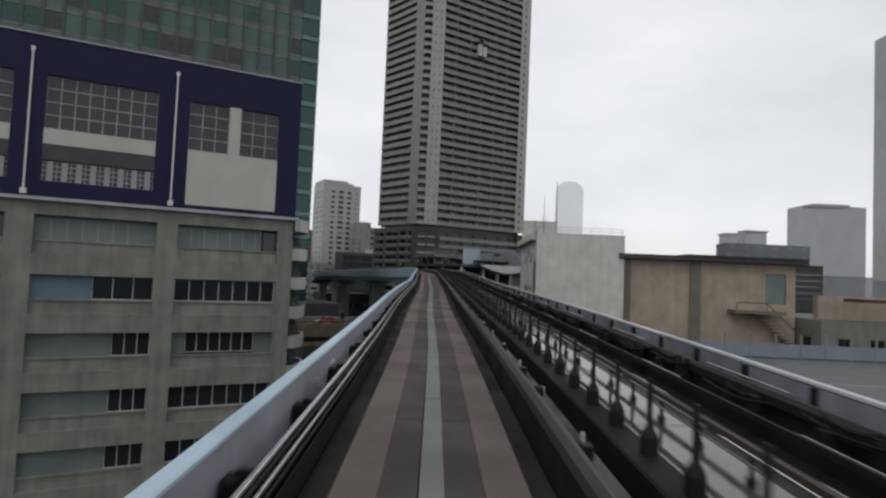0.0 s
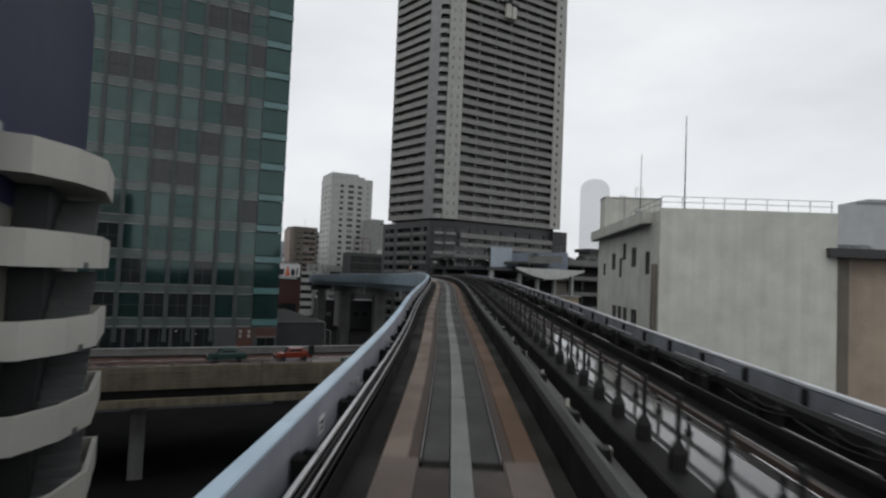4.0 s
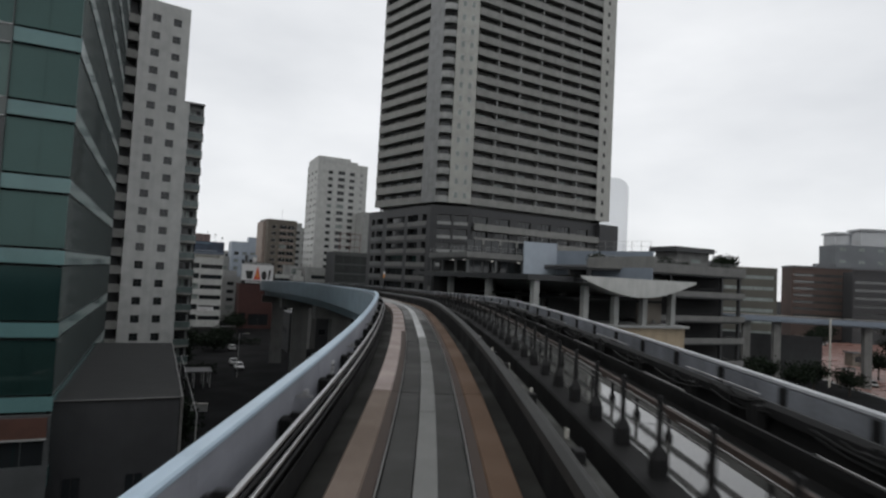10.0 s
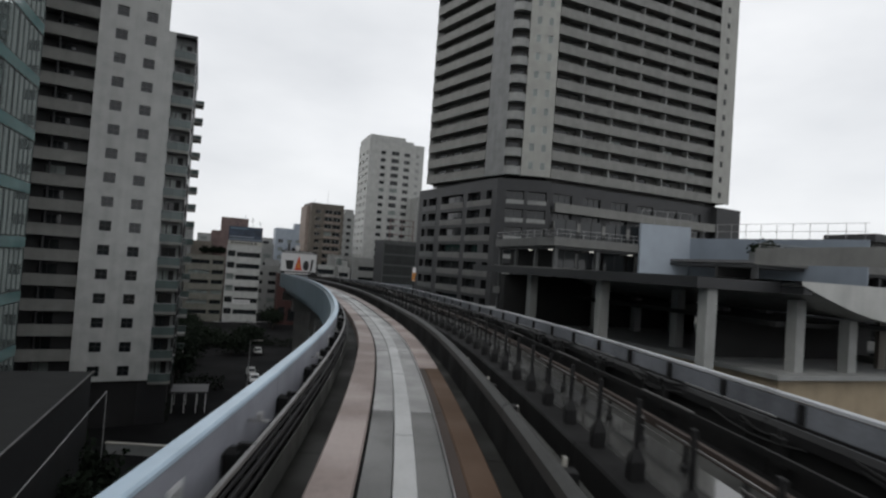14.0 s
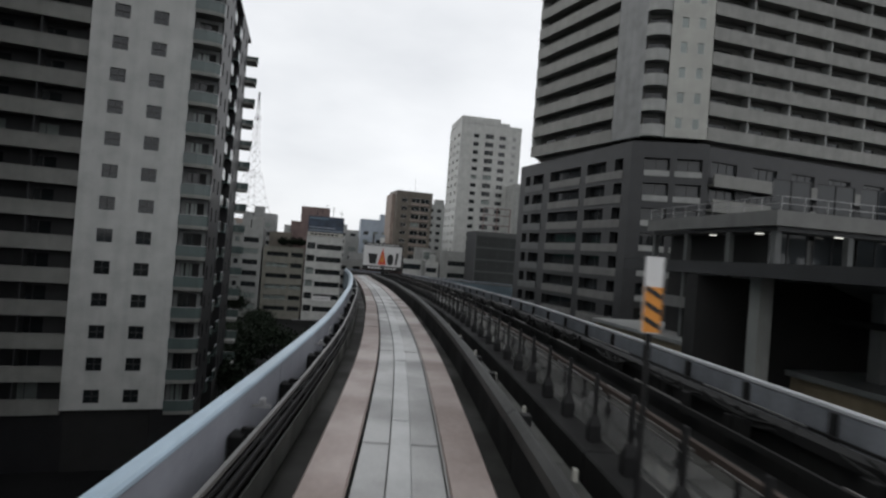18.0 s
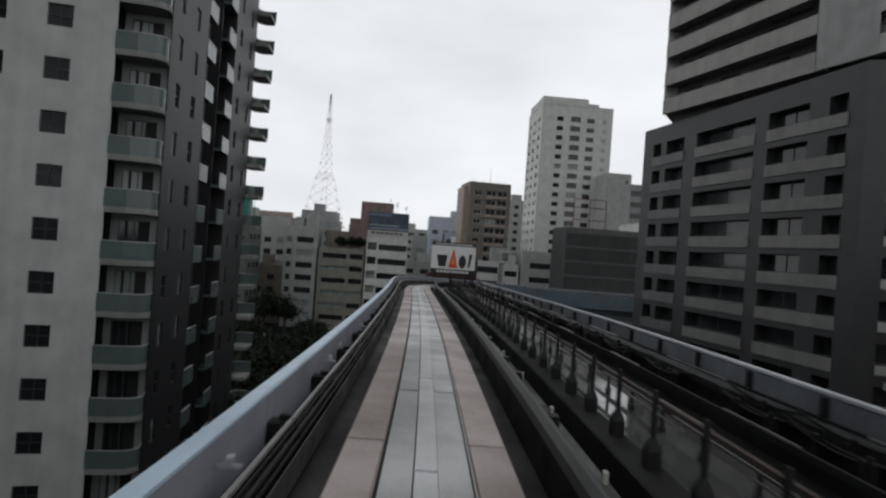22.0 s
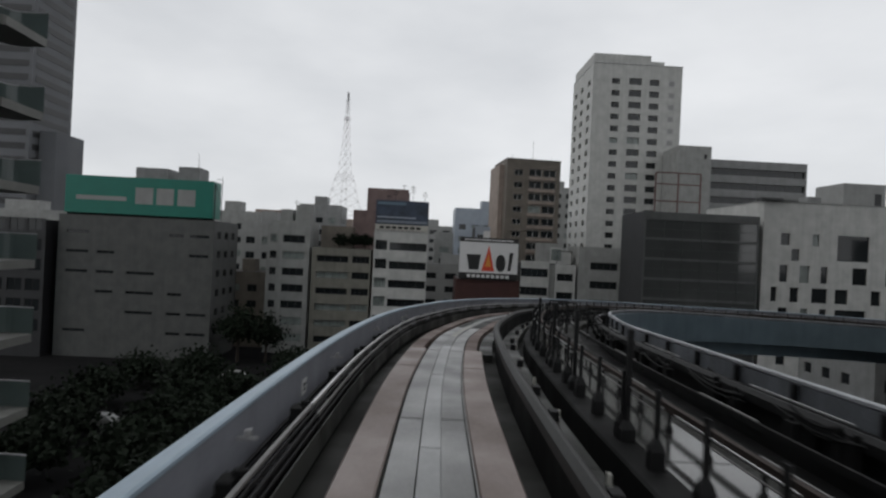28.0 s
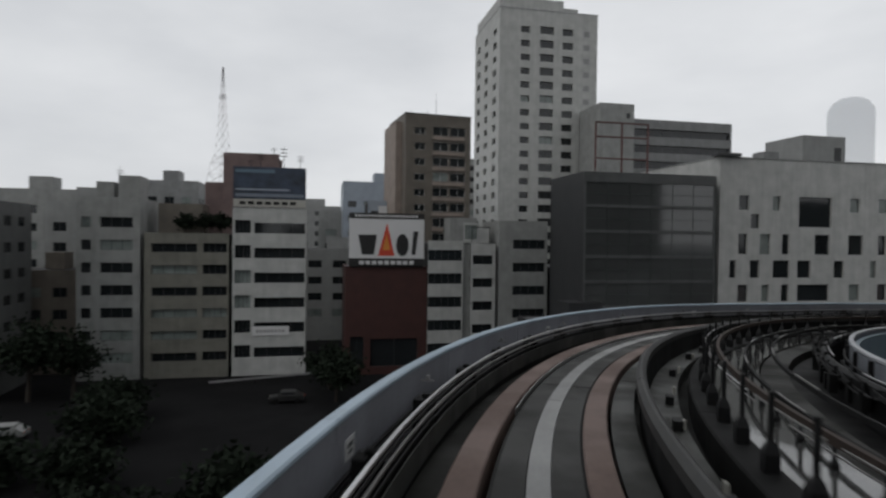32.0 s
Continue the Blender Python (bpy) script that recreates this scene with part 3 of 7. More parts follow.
pieces("signal_rail", lambda s: M["rail"], -0.56, -0.54, -0.45, 0.012, 15.0, 0.02, s0=S_E + 14)
pieces("edge_walk", lambda s: M["walk"], 0.93, 1.30, -0.29, -0.10, 8.0, 0.05, s0=S_E - 6)
pieces("signal_rail", lambda s: M["rail"] if s < S_C else M["rail_dull"], 0.49, 0.51, -0.45, 0.012, 15.0, 0.02, s0=S_A, s1=S_E - 6)
# the second track: one broad pale slab
pieces("wet_slab", lambda s: M["deck"], 2.85, 3.80, -0.45, -0.03, 6.0, 0.04, label="pale wet concrete slab mirroring the sky")
pieces("far_slab", lambda s: M["trough"], 3.84, 4.42, -0.45, -0.08, 6.0, 0.04, label="dark grey concrete slab")
pieces("walkway", lambda s: M["walk"], 1.62, 2.14, -0.45, -0.16, 6.0, 0.03, label="grey concrete walkway strip")
pieces("rail_kerb", lambda s: M["kerb"], 2.36, 2.82, -0.45, 0.02, 12.0, 0.03, label="dark kerb beam under the rail posts", chamfer=0.03)
# parapets with their caps
s = 0.0
while s < END - 1:
    e = min(s + 5.0, END)
    part("parapet_panel", sweep([(-1.86, -0.6), (-1.745, -0.6), (-1.745, 0.70), (-1.86, 0.70)], s, e - 0.015), M["parapet"], way)
    part("parapet_cap", sweep([(-1.89, 0.66), (-1.885, 0.76), (-1.865, 0.785), (-1.735, 0.785), (-1.715, 0.765), (-1.715, 0.735), (-1.74, 0.715), (-1.75, 0.69)], s, e - 0.012), M["cap"], way, "pale blue painted steel cap rail")
    part("parapet_panel", sweep(rect(5.74, 5.84, -0.6, 0.68), s, e - 0.015), M["parapet_dark"], way)
    part("parapet_cap", sweep([(5.73, 0.71), (5.73, 0.75), (5.745, 0.765), (5.835, 0.765), (5.85, 0.75), (5.85, 0.71)], s, e - 0.012), M["cap_grey"], way, "thin greyish steel cap rail")
    s = e
# guide rails on deep webs, and the power rails
for x in (1.42, 5.2):
    for z0, z1, a_, b_, mt in ((-0.45, 0.30, 0.0, 0.05, "kerb"), (0.30, 0.50, -0.09, 0.08, "steel")):
        pieces("guide_rail", lambda s, mt=mt: M["pipe_dark"] if mt == "steel" and x < 5 else M[mt], x + a_, x + b_, z0, z1, 12.0, 0.03, chamfer=0.065 if z0 > 0 else 0.0)
    pieces("trough_wall", lambda s, x=x: M["trough"] if x < 5 else M["kerb"], 1.01 if x < 5 else 4.47, 1.40 if x < 5 else 5.18, -0.45, -0.3, 20.0, 0.02)
pieces("guide_rail", lambda s: M["kerb"], -1.52, -1.46, -0.45, 0.22, 12.0, 0.03)
pieces("trough_wall", lambda s: M["trough"], -1.42, -1.01, -0.45, -0.3, 20.0, 0.02)
for k, (x, z) in enumerate(((-1.50, 0.48), (-1.45, 0.42), (-1.42, 0.36), (-1.385, 0.28))):
    pieces("power_rail", lambda s, k=k: M["rail"] if k == 0 and s > S_E - 25 or k in (0, 2) and s < S_B else M["rail_dull"] if k == 0 or k == 2 and (s < S_B or s > S_E - 25) else M["steel"], x, x + (0.05, 0.02, 0.035, 0.02)[k], z - 0.04, z, 10.0, 0.04, chamfer=0.008)
pieces("rail_board", lambda s: M["kerb"] if s < S_B else M["walk"], -1.36, -1.34, -0.12, 0.18, 10.0, 0.03)
pieces("rail_beam", lambda s: M["brown_steel"], 2.90, 2.96, 0.60, 0.70, 12.0, 0.03)
pieces("power_rail", lambda s: M["rail_dull"] if int(s / 2.6) % 3 else M["rail"], 2.662, 2.680, 0.742, 0.76, 2.6, 0.35, s0=38.0)
pieces("power_rail", lambda s: M["rail_dull"], 2.76, 2.775, 0.60, 0.614, 4.0, 1.4, s0=38.0)
pieces("rail_beam", lambda s: M["kerb"], 3.46, 3.52, 0.36, 0.42, 12.0, 0.03)
pieces("power_rail", lambda s: M["rail_dull"], 3.475, 3.505, 0.422, 0.435, 5.2, 3.6, s0=2.0)
pieces("power_rail", lambda s: M["rail"], 5.28, 5.31, 0.505, 0.53, 6.0, 3.4)
pieces("power_rail", lambda s: M["rail_dull"], 4.06, 4.09, 0.50, 0.522, 5.0, 3.3)
pieces("rail_beam", lambda s: M["lump"], 4.05, 4.10, 0.42, 0.497, 12.0, 0.03)
for z in (0.05, 0.16):
    part("cable", sweep([(-1.70, z), (-1.66, z), (-1.66, z + 0.04), (-1.70, z + 0.04)], 0, END), M["steel"], way)
part("handrail", sweep(rect(5.62, 5.66, 0.36, 0.40), 0, END), M["steel"], way)
part("handrail", sweep(rect(5.62, 5.66, 0.10, 0.14), 0, END), M["steel"], way)

# posts of the middle rail, each on a tapered foot
def post_mesh(name, wide, foot_h, high, shaft):
    so = Soup()
    rings = ((wide, wide, 0.0), (wide, wide, foot_h * 0.6), (wide * 0.72, wide * 0.66, foot_h * 0.82), (shaft, shaft, foot_h), (shaft, shaft, high))
    for hx, hy, z in rings:
        so.v += [(-hx, -hy, z), (hx, -hy, z), (hx, hy, z), (-hx, hy, z)]
    so.f = [(4 * a_ + i_, 4 * a_ + (i_ + 1) % 4, 4 * a_ + 4 + (i_ + 1) % 4, 4 * a_ + 4 + i_) for a_ in range(len(rings) - 1) for i_ in range(4)] + [(16, 17, 18, 19)]
    me = so.mesh(name)
    me.materials.append(M["steel"])
    return me


foot_me = post_mesh("rail_post", 0.085, 0.36, 0.92, 0.026)
slim_me = post_mesh("low_post", 0.045, 0.12, 0.46, 0.022)
side_me = Soup().box(-0.04, 0.03, -0.05, 0.05, 0, 1.14).mesh("parapet_post")
side_me.materials.append(M["steel"])
clamp = Soup().box(-0.20, -0.06, -0.16, 0.10, -0.34, 0.10).box(-0.10, 0.06, -0.03, 0.03, 0.10, 0.16).box(-0.02, 0.14, -0.05, 0.05, -0.16, 0.03)
clamp_me = clamp.mesh("rail_clamp")
clamp_me.materials.append(M["kerb"])
lug_me = Soup().box(-0.03, 0.03, -0.04, 0.04, 0.05, 0.12).box(-0.12, 0.10, -0.015, 0.015, 0.02, 0.05).mesh("rail_insulator")
lug_me.materials.append(M["pipe"])


def stand(name, me, s, x, z, label=""):
    p = at(s, x, z)
    return part(name, me, None, way, label, Matrix.Translation(p) @ Matrix.Rotation(turn_at(s), 4, "Z"))


s = 38.1
while s < END - 3:
    stand("rail_post", foot_me, s, 2.64, 0.02)
    stand("low_post", slim_me, s + 0.5, 3.48, -0.03)
    s += 1.3
s = 38.0
while s < END - 3:
    stand("parapet_post", side_me, s, 5.69, -0.45)
    s += 2.0
# rail fittings on the far track: clamps, cable boxes and sagging cable bundles, no two runs alike
lump_rng = random.Random(31)
LUMPS = []
for k in range(8):
    so = Soup()
    for q_ in range(3 + k % 3):
        lx, ly, lw, lz = lump_rng.uniform(-0.22, 0.16), lump_rng.uniform(-0.8, 0.8), lump_rng.uniform(0.03, 0.09), lump_rng.uniform(0.02, 0.2)
        so.tube((lx, ly, -0.3), (lx + lump_rng.uniform(-0.05, 0.05), ly + lump_rng.uniform(-0.1, 0.1), lz), lw, lw * 0.6, 7)
        so.box(lx - lw, lx + lw, ly - lw * 2.2, ly + lw * 1.5, -0.3, lz * 0.5)
    for q_ in range(4):
        a_, z_, b_ = lump_rng.uniform(-0.25, 0.2), lump_rng.uniform(0.03, 0.24), lump_rng.uniform(0.4, 1.2)
        for j_ in range(4):
            y0, y1 = -b_ + 0.5 * b_ * j_, -b_ + 0.5 * b_ * (j_ + 1)
            so.tube((a_, y0, z_ - 0.1 * (1 - (y0 / b_) ** 2)), (a_, y1, z_ - 0.1 * (1 - (y1 / b_) ** 2)), 0.022, None, 5)
    me_ = so.mesh("rail_fitting")
    me_.materials.append(M["lump"])
    LUMPS.append(me_)
s = 41.0
while s < END - 40:
    stand("rail_fitting", LUMPS[lump_rng.randrange(8)], s, 5.12, 0.32)
    s += lump_rng.uniform(1.9, 3.4)
s = 37.6
while s < END - 3:
    stand("rail_clamp", clamp_me, s, -1.53, 0.32)
    s += 2.5
s = 3.4
while s < END - 3:
    stand("rail_insulator", lug_me, s, -1.62, 0.46)
    s += 5.0
# white marker posts, wall plates, cable boxes
mark_me = Soup().box(-0.028, 0.028, -0.035, 0.035, -0.16, 0.0).mesh("marker_post")
mark_me.materials.append(M["panel"])
box_me = Soup().box(-0.07, 0.07, -0.12, 0.12, -0.2, 0.04).mesh("junction_box")
box_me.materials.append(M["steel"])
plate_me = Soup().box(0, 0.012, -0.14, 0.14, -0.11, 0.11).mesh("wall_plate")
plate_me.materials.append(M["sign_white"])
bar_me = Soup().box(0.012, 0.016, -0.09, 0.09, 0.01, 0.06).box(0.012, 0.016, -0.06, 0.06, -0.06, -0.02).mesh("plate_print")
bar_me.materials.append(M["sign_black"])
s, k = 4.0, 0
while s < END - 3:
    if s > 40:
        stand("marker_post", mark_me, s + 1.4, 2.08, -0.02, "small white marker post")
        stand("junction_box", box_me, s + 0.3 + 0.5 * (k % 3), 1.98, -0.04)
    if k % 4 == 1:
        q = stand("wall_plate", plate_me, s + 0.4, -1.744, 0.38, "small white plate with dark marks")
        part("plate_print", bar_me, None, q)
    s, k = s + 3.0, k + 1
# distance plates whose figures can be read
def figures(text, s, z=0.42):
    q_ = stand("distance_plate", plate_me, s, -1.743, z, "small yellowed plate with dark figures")
    cu = bpy.data.curves.new("figures", "FONT")
    cu.body, cu.size, cu.align_x, cu.align_y = text, 0.16, "CENTER", "CENTER"
    tmp = new("figures_curve", cu)
    me = bpy.data.meshes.new_from_object(tmp)
    bpy.data.objects.remove(tmp)
    me.materials.append(M["sign_black"])
    part("figures", me, None, q_, "", Matrix.Translation((0.015, 0, 0)) @ Matrix.Rotation(radians(90), 4, "Z") @ Matrix.Rotation(radians(90), 4, "X"))


figures("270", nearest(67.0) + 7.4)
figures("200", nearest(132.0) + 4.6)
# taller dark posts in the middle row by the bend, and a striped marker board
for s in (nearest(222.5) + 1.0, nearest(226.0) + 0.5, nearest(229.0), nearest(232.0)):
    o_ = stand("tall_post", post_mesh("tall_post", 0.10, 0.27, 1.5, 0.036), s, 2.66, 0.02, "tall dark post in the middle row")
for k in range(8):
    stand("pale_pad", Soup().box(-0.09, 0.09, -0.13, 0.13, 0.0, 0.012).mesh("pale_pad"), nearest(234.5) + 0.6 * k, 0.0, 0.001).data.materials.append(M["panel"])
o_ = stand("marker_board", Soup().box(-0.08, 0.08, -0.012, 0.012, 1.83, 2.49).mesh("marker_board"), nearest(160.7), 2.03, 0.0, "white and orange striped marker board on a thin post")
o_.data.materials.append(M["sign_white"])
part("board_post", Soup().box(-0.02, 0.02, 0.0125, 0.05, -0.1, 2.44), M["steel"], o_, "thin dark post")
part("board_face", Soup().box(-0.078, 0.078, -0.018, -0.0125, 1.84, 2.23), M["sign_orange"], o_)
for k in range(3):
    so = Soup()
    z_ = 1.86 + 0.13 * k
    so.v = [(px, py, pz) for py in (-0.023, -0.0185) for px, pz in ((-0.07, z_ + 0.08), (0.07, z_), (0.07, z_ + 0.045), (-0.07, z_ + 0.125))]
    so.f = [(0, 1, 2, 3), (7, 6, 5, 4), (0, 4, 5, 1), (1, 5, 6, 2), (2, 6, 7, 3), (3, 7, 4, 0)]
    part("board_bar", so, M["sign_black"], o_)
# pipe hoops on the far track in the bend
for s, x0, x1 in ((nearest(240.0) + 2.0, 3.1, 3.9), (nearest(240.0) + 4.5, 3.5, 4.3), (nearest(240.0) + 0.2, 4.6, 5.3), (nearest(240.0) + 7.5, 3.0, 3.8)):
    a_, b_ = at(s, x0, -0.03), at(s + 0.4, x1, -0.03)
    up = Vector((0, 0, 1.15))
    so = Soup().tube(a_, a_ + up, 0.035, None, 6).tube(b_, b_ + up, 0.035, None, 6).tube(a_ + up, b_ + up, 0.035, None, 6).tube(a_ + up * 0.5, b_ + up * 0.5, 0.025, None, 6)
    part("guard_hoop", so, M["steel"], way, "dark pipe guard hoop")
# piers under the girder
s = 14.0
while s < END - 10:
    p = at(s, 2.0, -2.3)
    so = Soup().box(-3.6, 3.6, -0.9, 0.9, -1.6, -0.05).box(-1.3, 1.3, -1.1, 1.1, -6.0 - p.z, -1.5)
    part("pier", so, M["pier"], way, "T-shaped concrete pier", Matrix.Translation(p) @ Matrix.Rotation(turn_at(s), 4, "Z"))
    s += 30.0


# ---------- ground ----------
GROUND = -8.0
GRID = 28.0
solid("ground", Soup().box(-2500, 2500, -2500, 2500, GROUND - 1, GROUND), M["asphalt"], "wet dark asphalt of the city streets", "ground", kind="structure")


def lot(name, x, y, label, category="building", turn=GRID, group=""):
    return thing(name, label, category, pose(x, y, 0, 0, 0, turn), group)


def front(x=0.0, y=0.0):
    return Matrix.Translation((x, y, 0))


def right_side(x, y=0.0):
    return Matrix.Translation((x, y, 0)) @ Matrix.Rotation(radians(90), 4, "Z")


def left_side(x, y):
    return Matrix.Translation((x, y, 0)) @ Matrix.Rotation(radians(-90), 4, "Z")


def between(a, b):
    """A wall's frame from plan point a to b, its inside to the left."""
    w = math.atan2(b[1] - a[1], b[0] - a[0])
    return Matrix.Translation((a[0], a[1], 0)) @ Matrix.Rotation(w, 4, "Z"), math.hypot(b[0] - a[0], b[1] - a[1])


def block(b, name, mat, x0, x1, y0, y1, z0, z1, label="", m=None):
    return part(name, Soup().box(x0, x1, y0, y1, z0, z1), M[mat], b, label, m)


def holes_of(xs, w, zs, h):
    return [(x - w / 2, x + w / 2, z, z + h) for z in zs for x in xs]


def steps(a, b, d):
    n = int((b - a) / d + 0.001)
    return [a + d * i for i in range(n + 1)]


def pressed(w, h, cols, rows, pane, mat):
    """A window in one sheet: the frame's grid with its panes sunk into it, or with openings where pane is None."""
    e, b = 0.05, 0.03
    xs, zs = [0.0, e], [0.0, e]
    for i in range(1, cols):
        xs += [w * i / cols - b, w * i / cols + b]
    for i in range(1, rows):
        zs += [h * i / rows - b, h * i / rows + b]
    xs, zs = xs + [w - e, w], zs + [h - e, h]
    so, idx, glass = Soup(), {}, []

    def vert(i, j, deep):
        if (i, j, deep) not in idx:
            idx[(i, j, deep)] = len(so.v)
            so.v.append((xs[i], 0.01 if deep else -0.05, zs[j]))
        return idx[(i, j, deep)]

    for i in range(len(xs) - 1):
        for j in range(len(zs) - 1):
            ring = ((i, j), (i + 1, j), (i + 1, j + 1), (i, j + 1))
            deep = i % 2 == 1 and j % 2 == 1
            if deep:
                glass.append(len(so.f))
                for (a0, b0), (a1, b1) in zip(ring, ring[1:] + ring[:1]):
                    so.f.append((vert(a0, b0, 0), vert(a1, b1, 0), vert(a1, b1, 1), vert(a0, b0, 1)))
                glass[-1] = len(so.f)
            if pane or not deep:
                so.f.append(tuple(vert(a0, b0, deep) for a0, b0 in ring))
    me = so.mesh("window")
    me.materials.append(M[mat])
    if pane:
        me.materials.append(M[pane])
        for k in glass:
            me.polygons[k].material_index = 1
    return me


SASH = {}


def sash(w, h, cols, rows, mat):
    """Frame and pane of a window of that size, made once."""
    key = (round(w, 2), round(h, 2), cols, rows, mat)
    if key not in SASH:
        SASH[key] = (pressed(w, h, cols, rows, None, mat), Soup().box(0.04, w - 0.04, 0.0, 0.02, 0.04, h - 0.04).mesh("pane"))
    return SASH[key]


PANES = {}
rng = random.Random(7)


def glaze(b, m, x0, x1, z0, z1, y, cols=2, rows=1, pane="glass", mat="frame", name="window", sub=True):
    if not sub:
        key = (round(x1 - x0, 2), round(z1 - z0, 2), cols, rows, pane, mat, "far")
        if key not in SASH:
            SASH[key] = pressed(x1 - x0, z1 - z0, cols, rows, pane, mat)
        return part(name, SASH[key], None, b, "", m @ Matrix.Translation((x0, y, z0)))
    fr, me = sash(x1 - x0, z1 - z0, cols, rows, mat)
    w = part(name, fr, None, b, "", m @ Matrix.Translation((x0, y, z0)))
    key = (me.name, pane)
    if key not in PANES:
        PANES[key] = me.copy()
        PANES[key].materials.append(M[pane])
    part("pane", PANES[key], None, w)
    return w


def facade(b, m, width, z0, z1, holes, wall, t=0.3, cols=2, rows=1, pane="glass", mat="frame", glass=True, name="wall", label="", pale=0.0, sub=False):
    """A wall with openings cut through it, t deep, and a window in each."""
    xs = sorted({0.0, width, *[round(h[0], 3) for h in holes], *[round(h[1], 3) for h in holes]})
    zs = sorted({z0, z1, *[round(h[2], 3) for h in holes], *[round(h[3], 3) for h in holes]})
    cut = set()
    xi, zi = {v: i for i, v in enumerate(xs)}, {v: i for i, v in enumerate(zs)}
    for h in holes:
        for i in range(xi[round(h[0], 3)], xi[round(h[1], 3)]):
            for j in range(zi[round(h[2], 3)], zi[round(h[3], 3)]):
                cut.add((i, j))
    so = Soup()
    n, k = len(xs) - 1, len(zs) - 1
    for i in range(n):
        for j in range(k):
            x0, x1, a, c = xs[i], xs[i + 1], zs[j], zs[j + 1]
            if (i, j) not in cut:
                so.quad((x0, 0, a), (x1, 0, a), (x1, 0, c), (x0, 0, c))
                continue
            if i == 0 or (i - 1, j) not in cut:
                so.quad((x0, 0, a), (x0, 0, c), (x0, t, c), (x0, t, a))
            if i == n - 1 or (i + 1, j) not in cut:
                so.quad((x1, 0, a), (x1, t, a), (x1, t, c), (x1, 0, c))
            if j == 0 or (i, j - 1) not in cut:
                so.quad((x0, 0, a), (x0, t, a), (x1, t, a), (x1, 0, a))
            if j == k - 1 or (i, j + 1) not in cut:
                so.quad((x0, 0, c), (x1, 0, c), (x1, t, c), (x0, t, c))
    so.quad((0, 0, z1), (width, 0, z1), (width, t, z1), (0, t, z1))
    w = part(name, so, M[wall], b, label, m)
    if glass:
        for h in holes:
            glaze(b, m, h[0], h[1], h[2], h[3], t - 0.06, cols or max(1, round((h[1] - h[0]) / 0.95)), rows, "blind" if rng.random() < pale else pane, mat, sub=sub)
    return w


def shell(b, x0, x1, y0, y1, z0, z1, mat, inset=0.32):
    """What closes a building behind its front walls, with a roof and its upstand."""
    # near-black core paints the indoor darkness behind the openings
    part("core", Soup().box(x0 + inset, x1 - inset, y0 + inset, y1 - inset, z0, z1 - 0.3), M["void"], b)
    so = Soup().box(x0, x1, y1 - 0.3, y1, z0, z1)
    part("back_wall", so, M[mat], b)
    part("roof", Soup().box(x0 + 0.3, x1 - 0.3, y0 + 0.3, y1 - 0.3, z1 - 0.28, z1 - 0.12), M["roof"], b)


def coping(b, x0, x1, y0, y1, z, mat="coping"):
    so = Soup().box(x0 - 0.1, x1 + 0.1, y0 - 0.1, y0 + 0.4, z, z + 0.14).box(x0 - 0.1, x0 + 0.4, y0 + 0.4, y1, z, z + 0.14).box(x1 - 0.4, x1 + 0.1, y0 + 0.4, y1, z, z + 0.14)
    part("coping", so, M[mat], b)


def balcony(width, depth=1.6, high=1.25, slab=0.22, thick=0.16, lip=0.0):
    so = Soup().box(0, width, 0.0, depth, -slab, 0.0).box(0, width, -0.02, thick, -slab - 0.05, high)
    if lip:
        so.box(-0.02, width + 0.02, -0.06, thick + 0.05, high, high + lip)
    return so


def mast(b, x, y, z, h, r=0.05, arms=0):
    so = Soup().tube((x, y, z), (x, y, z + h), r, r * 0.5, 6)
    for i in range(arms):
        so.box(x - 0.5, x + 0.5, y - 0.05, y + 0.05, z + h * (0.55 + 0.15 * i), z + h * (0.58 + 0.15 * i))
    part("antenna", so, M["steel"], b)


def rail_fence(b, m, width, z, high=1.1, gap=1.5, name="roof_rail", mat="pipe"):
    so = Soup()
    for k in (0.5, 1.0):
        so.box(0, width, -0.02, 0.02, z + high * k - 0.02, z + high * k + 0.02)
    for x in steps(0, width, gap):
        so.box(x - 0.02, x + 0.02, -0.02, 0.02, z, z + high)
    part(name, so, M[mat], b, "", m)


# ---------- office building with a purple crown, by the start ----------
a = lot("office_building", -13.74, 59.85, "concrete office block with purple cladding on its upper storeys")
AW = 46.0
bays = [(-45.6, -40.75), (-38.95, -31.05), (-29.25, -21.35), (-19.55, -11.15), (-9.55, -1.35)]
TOPS = (15.85, 11.3, 6.85, 2.4, -2.0)
ah = [(x0 + AW, x1 + AW, z - 2.95, z) for z in TOPS for x0, x1 in bays]
facade(a, front(-AW, 0), AW, GROUND, 17.1, ah, "concrete", t=0.9, glass=False, label="weathered concrete frame with deep bays")
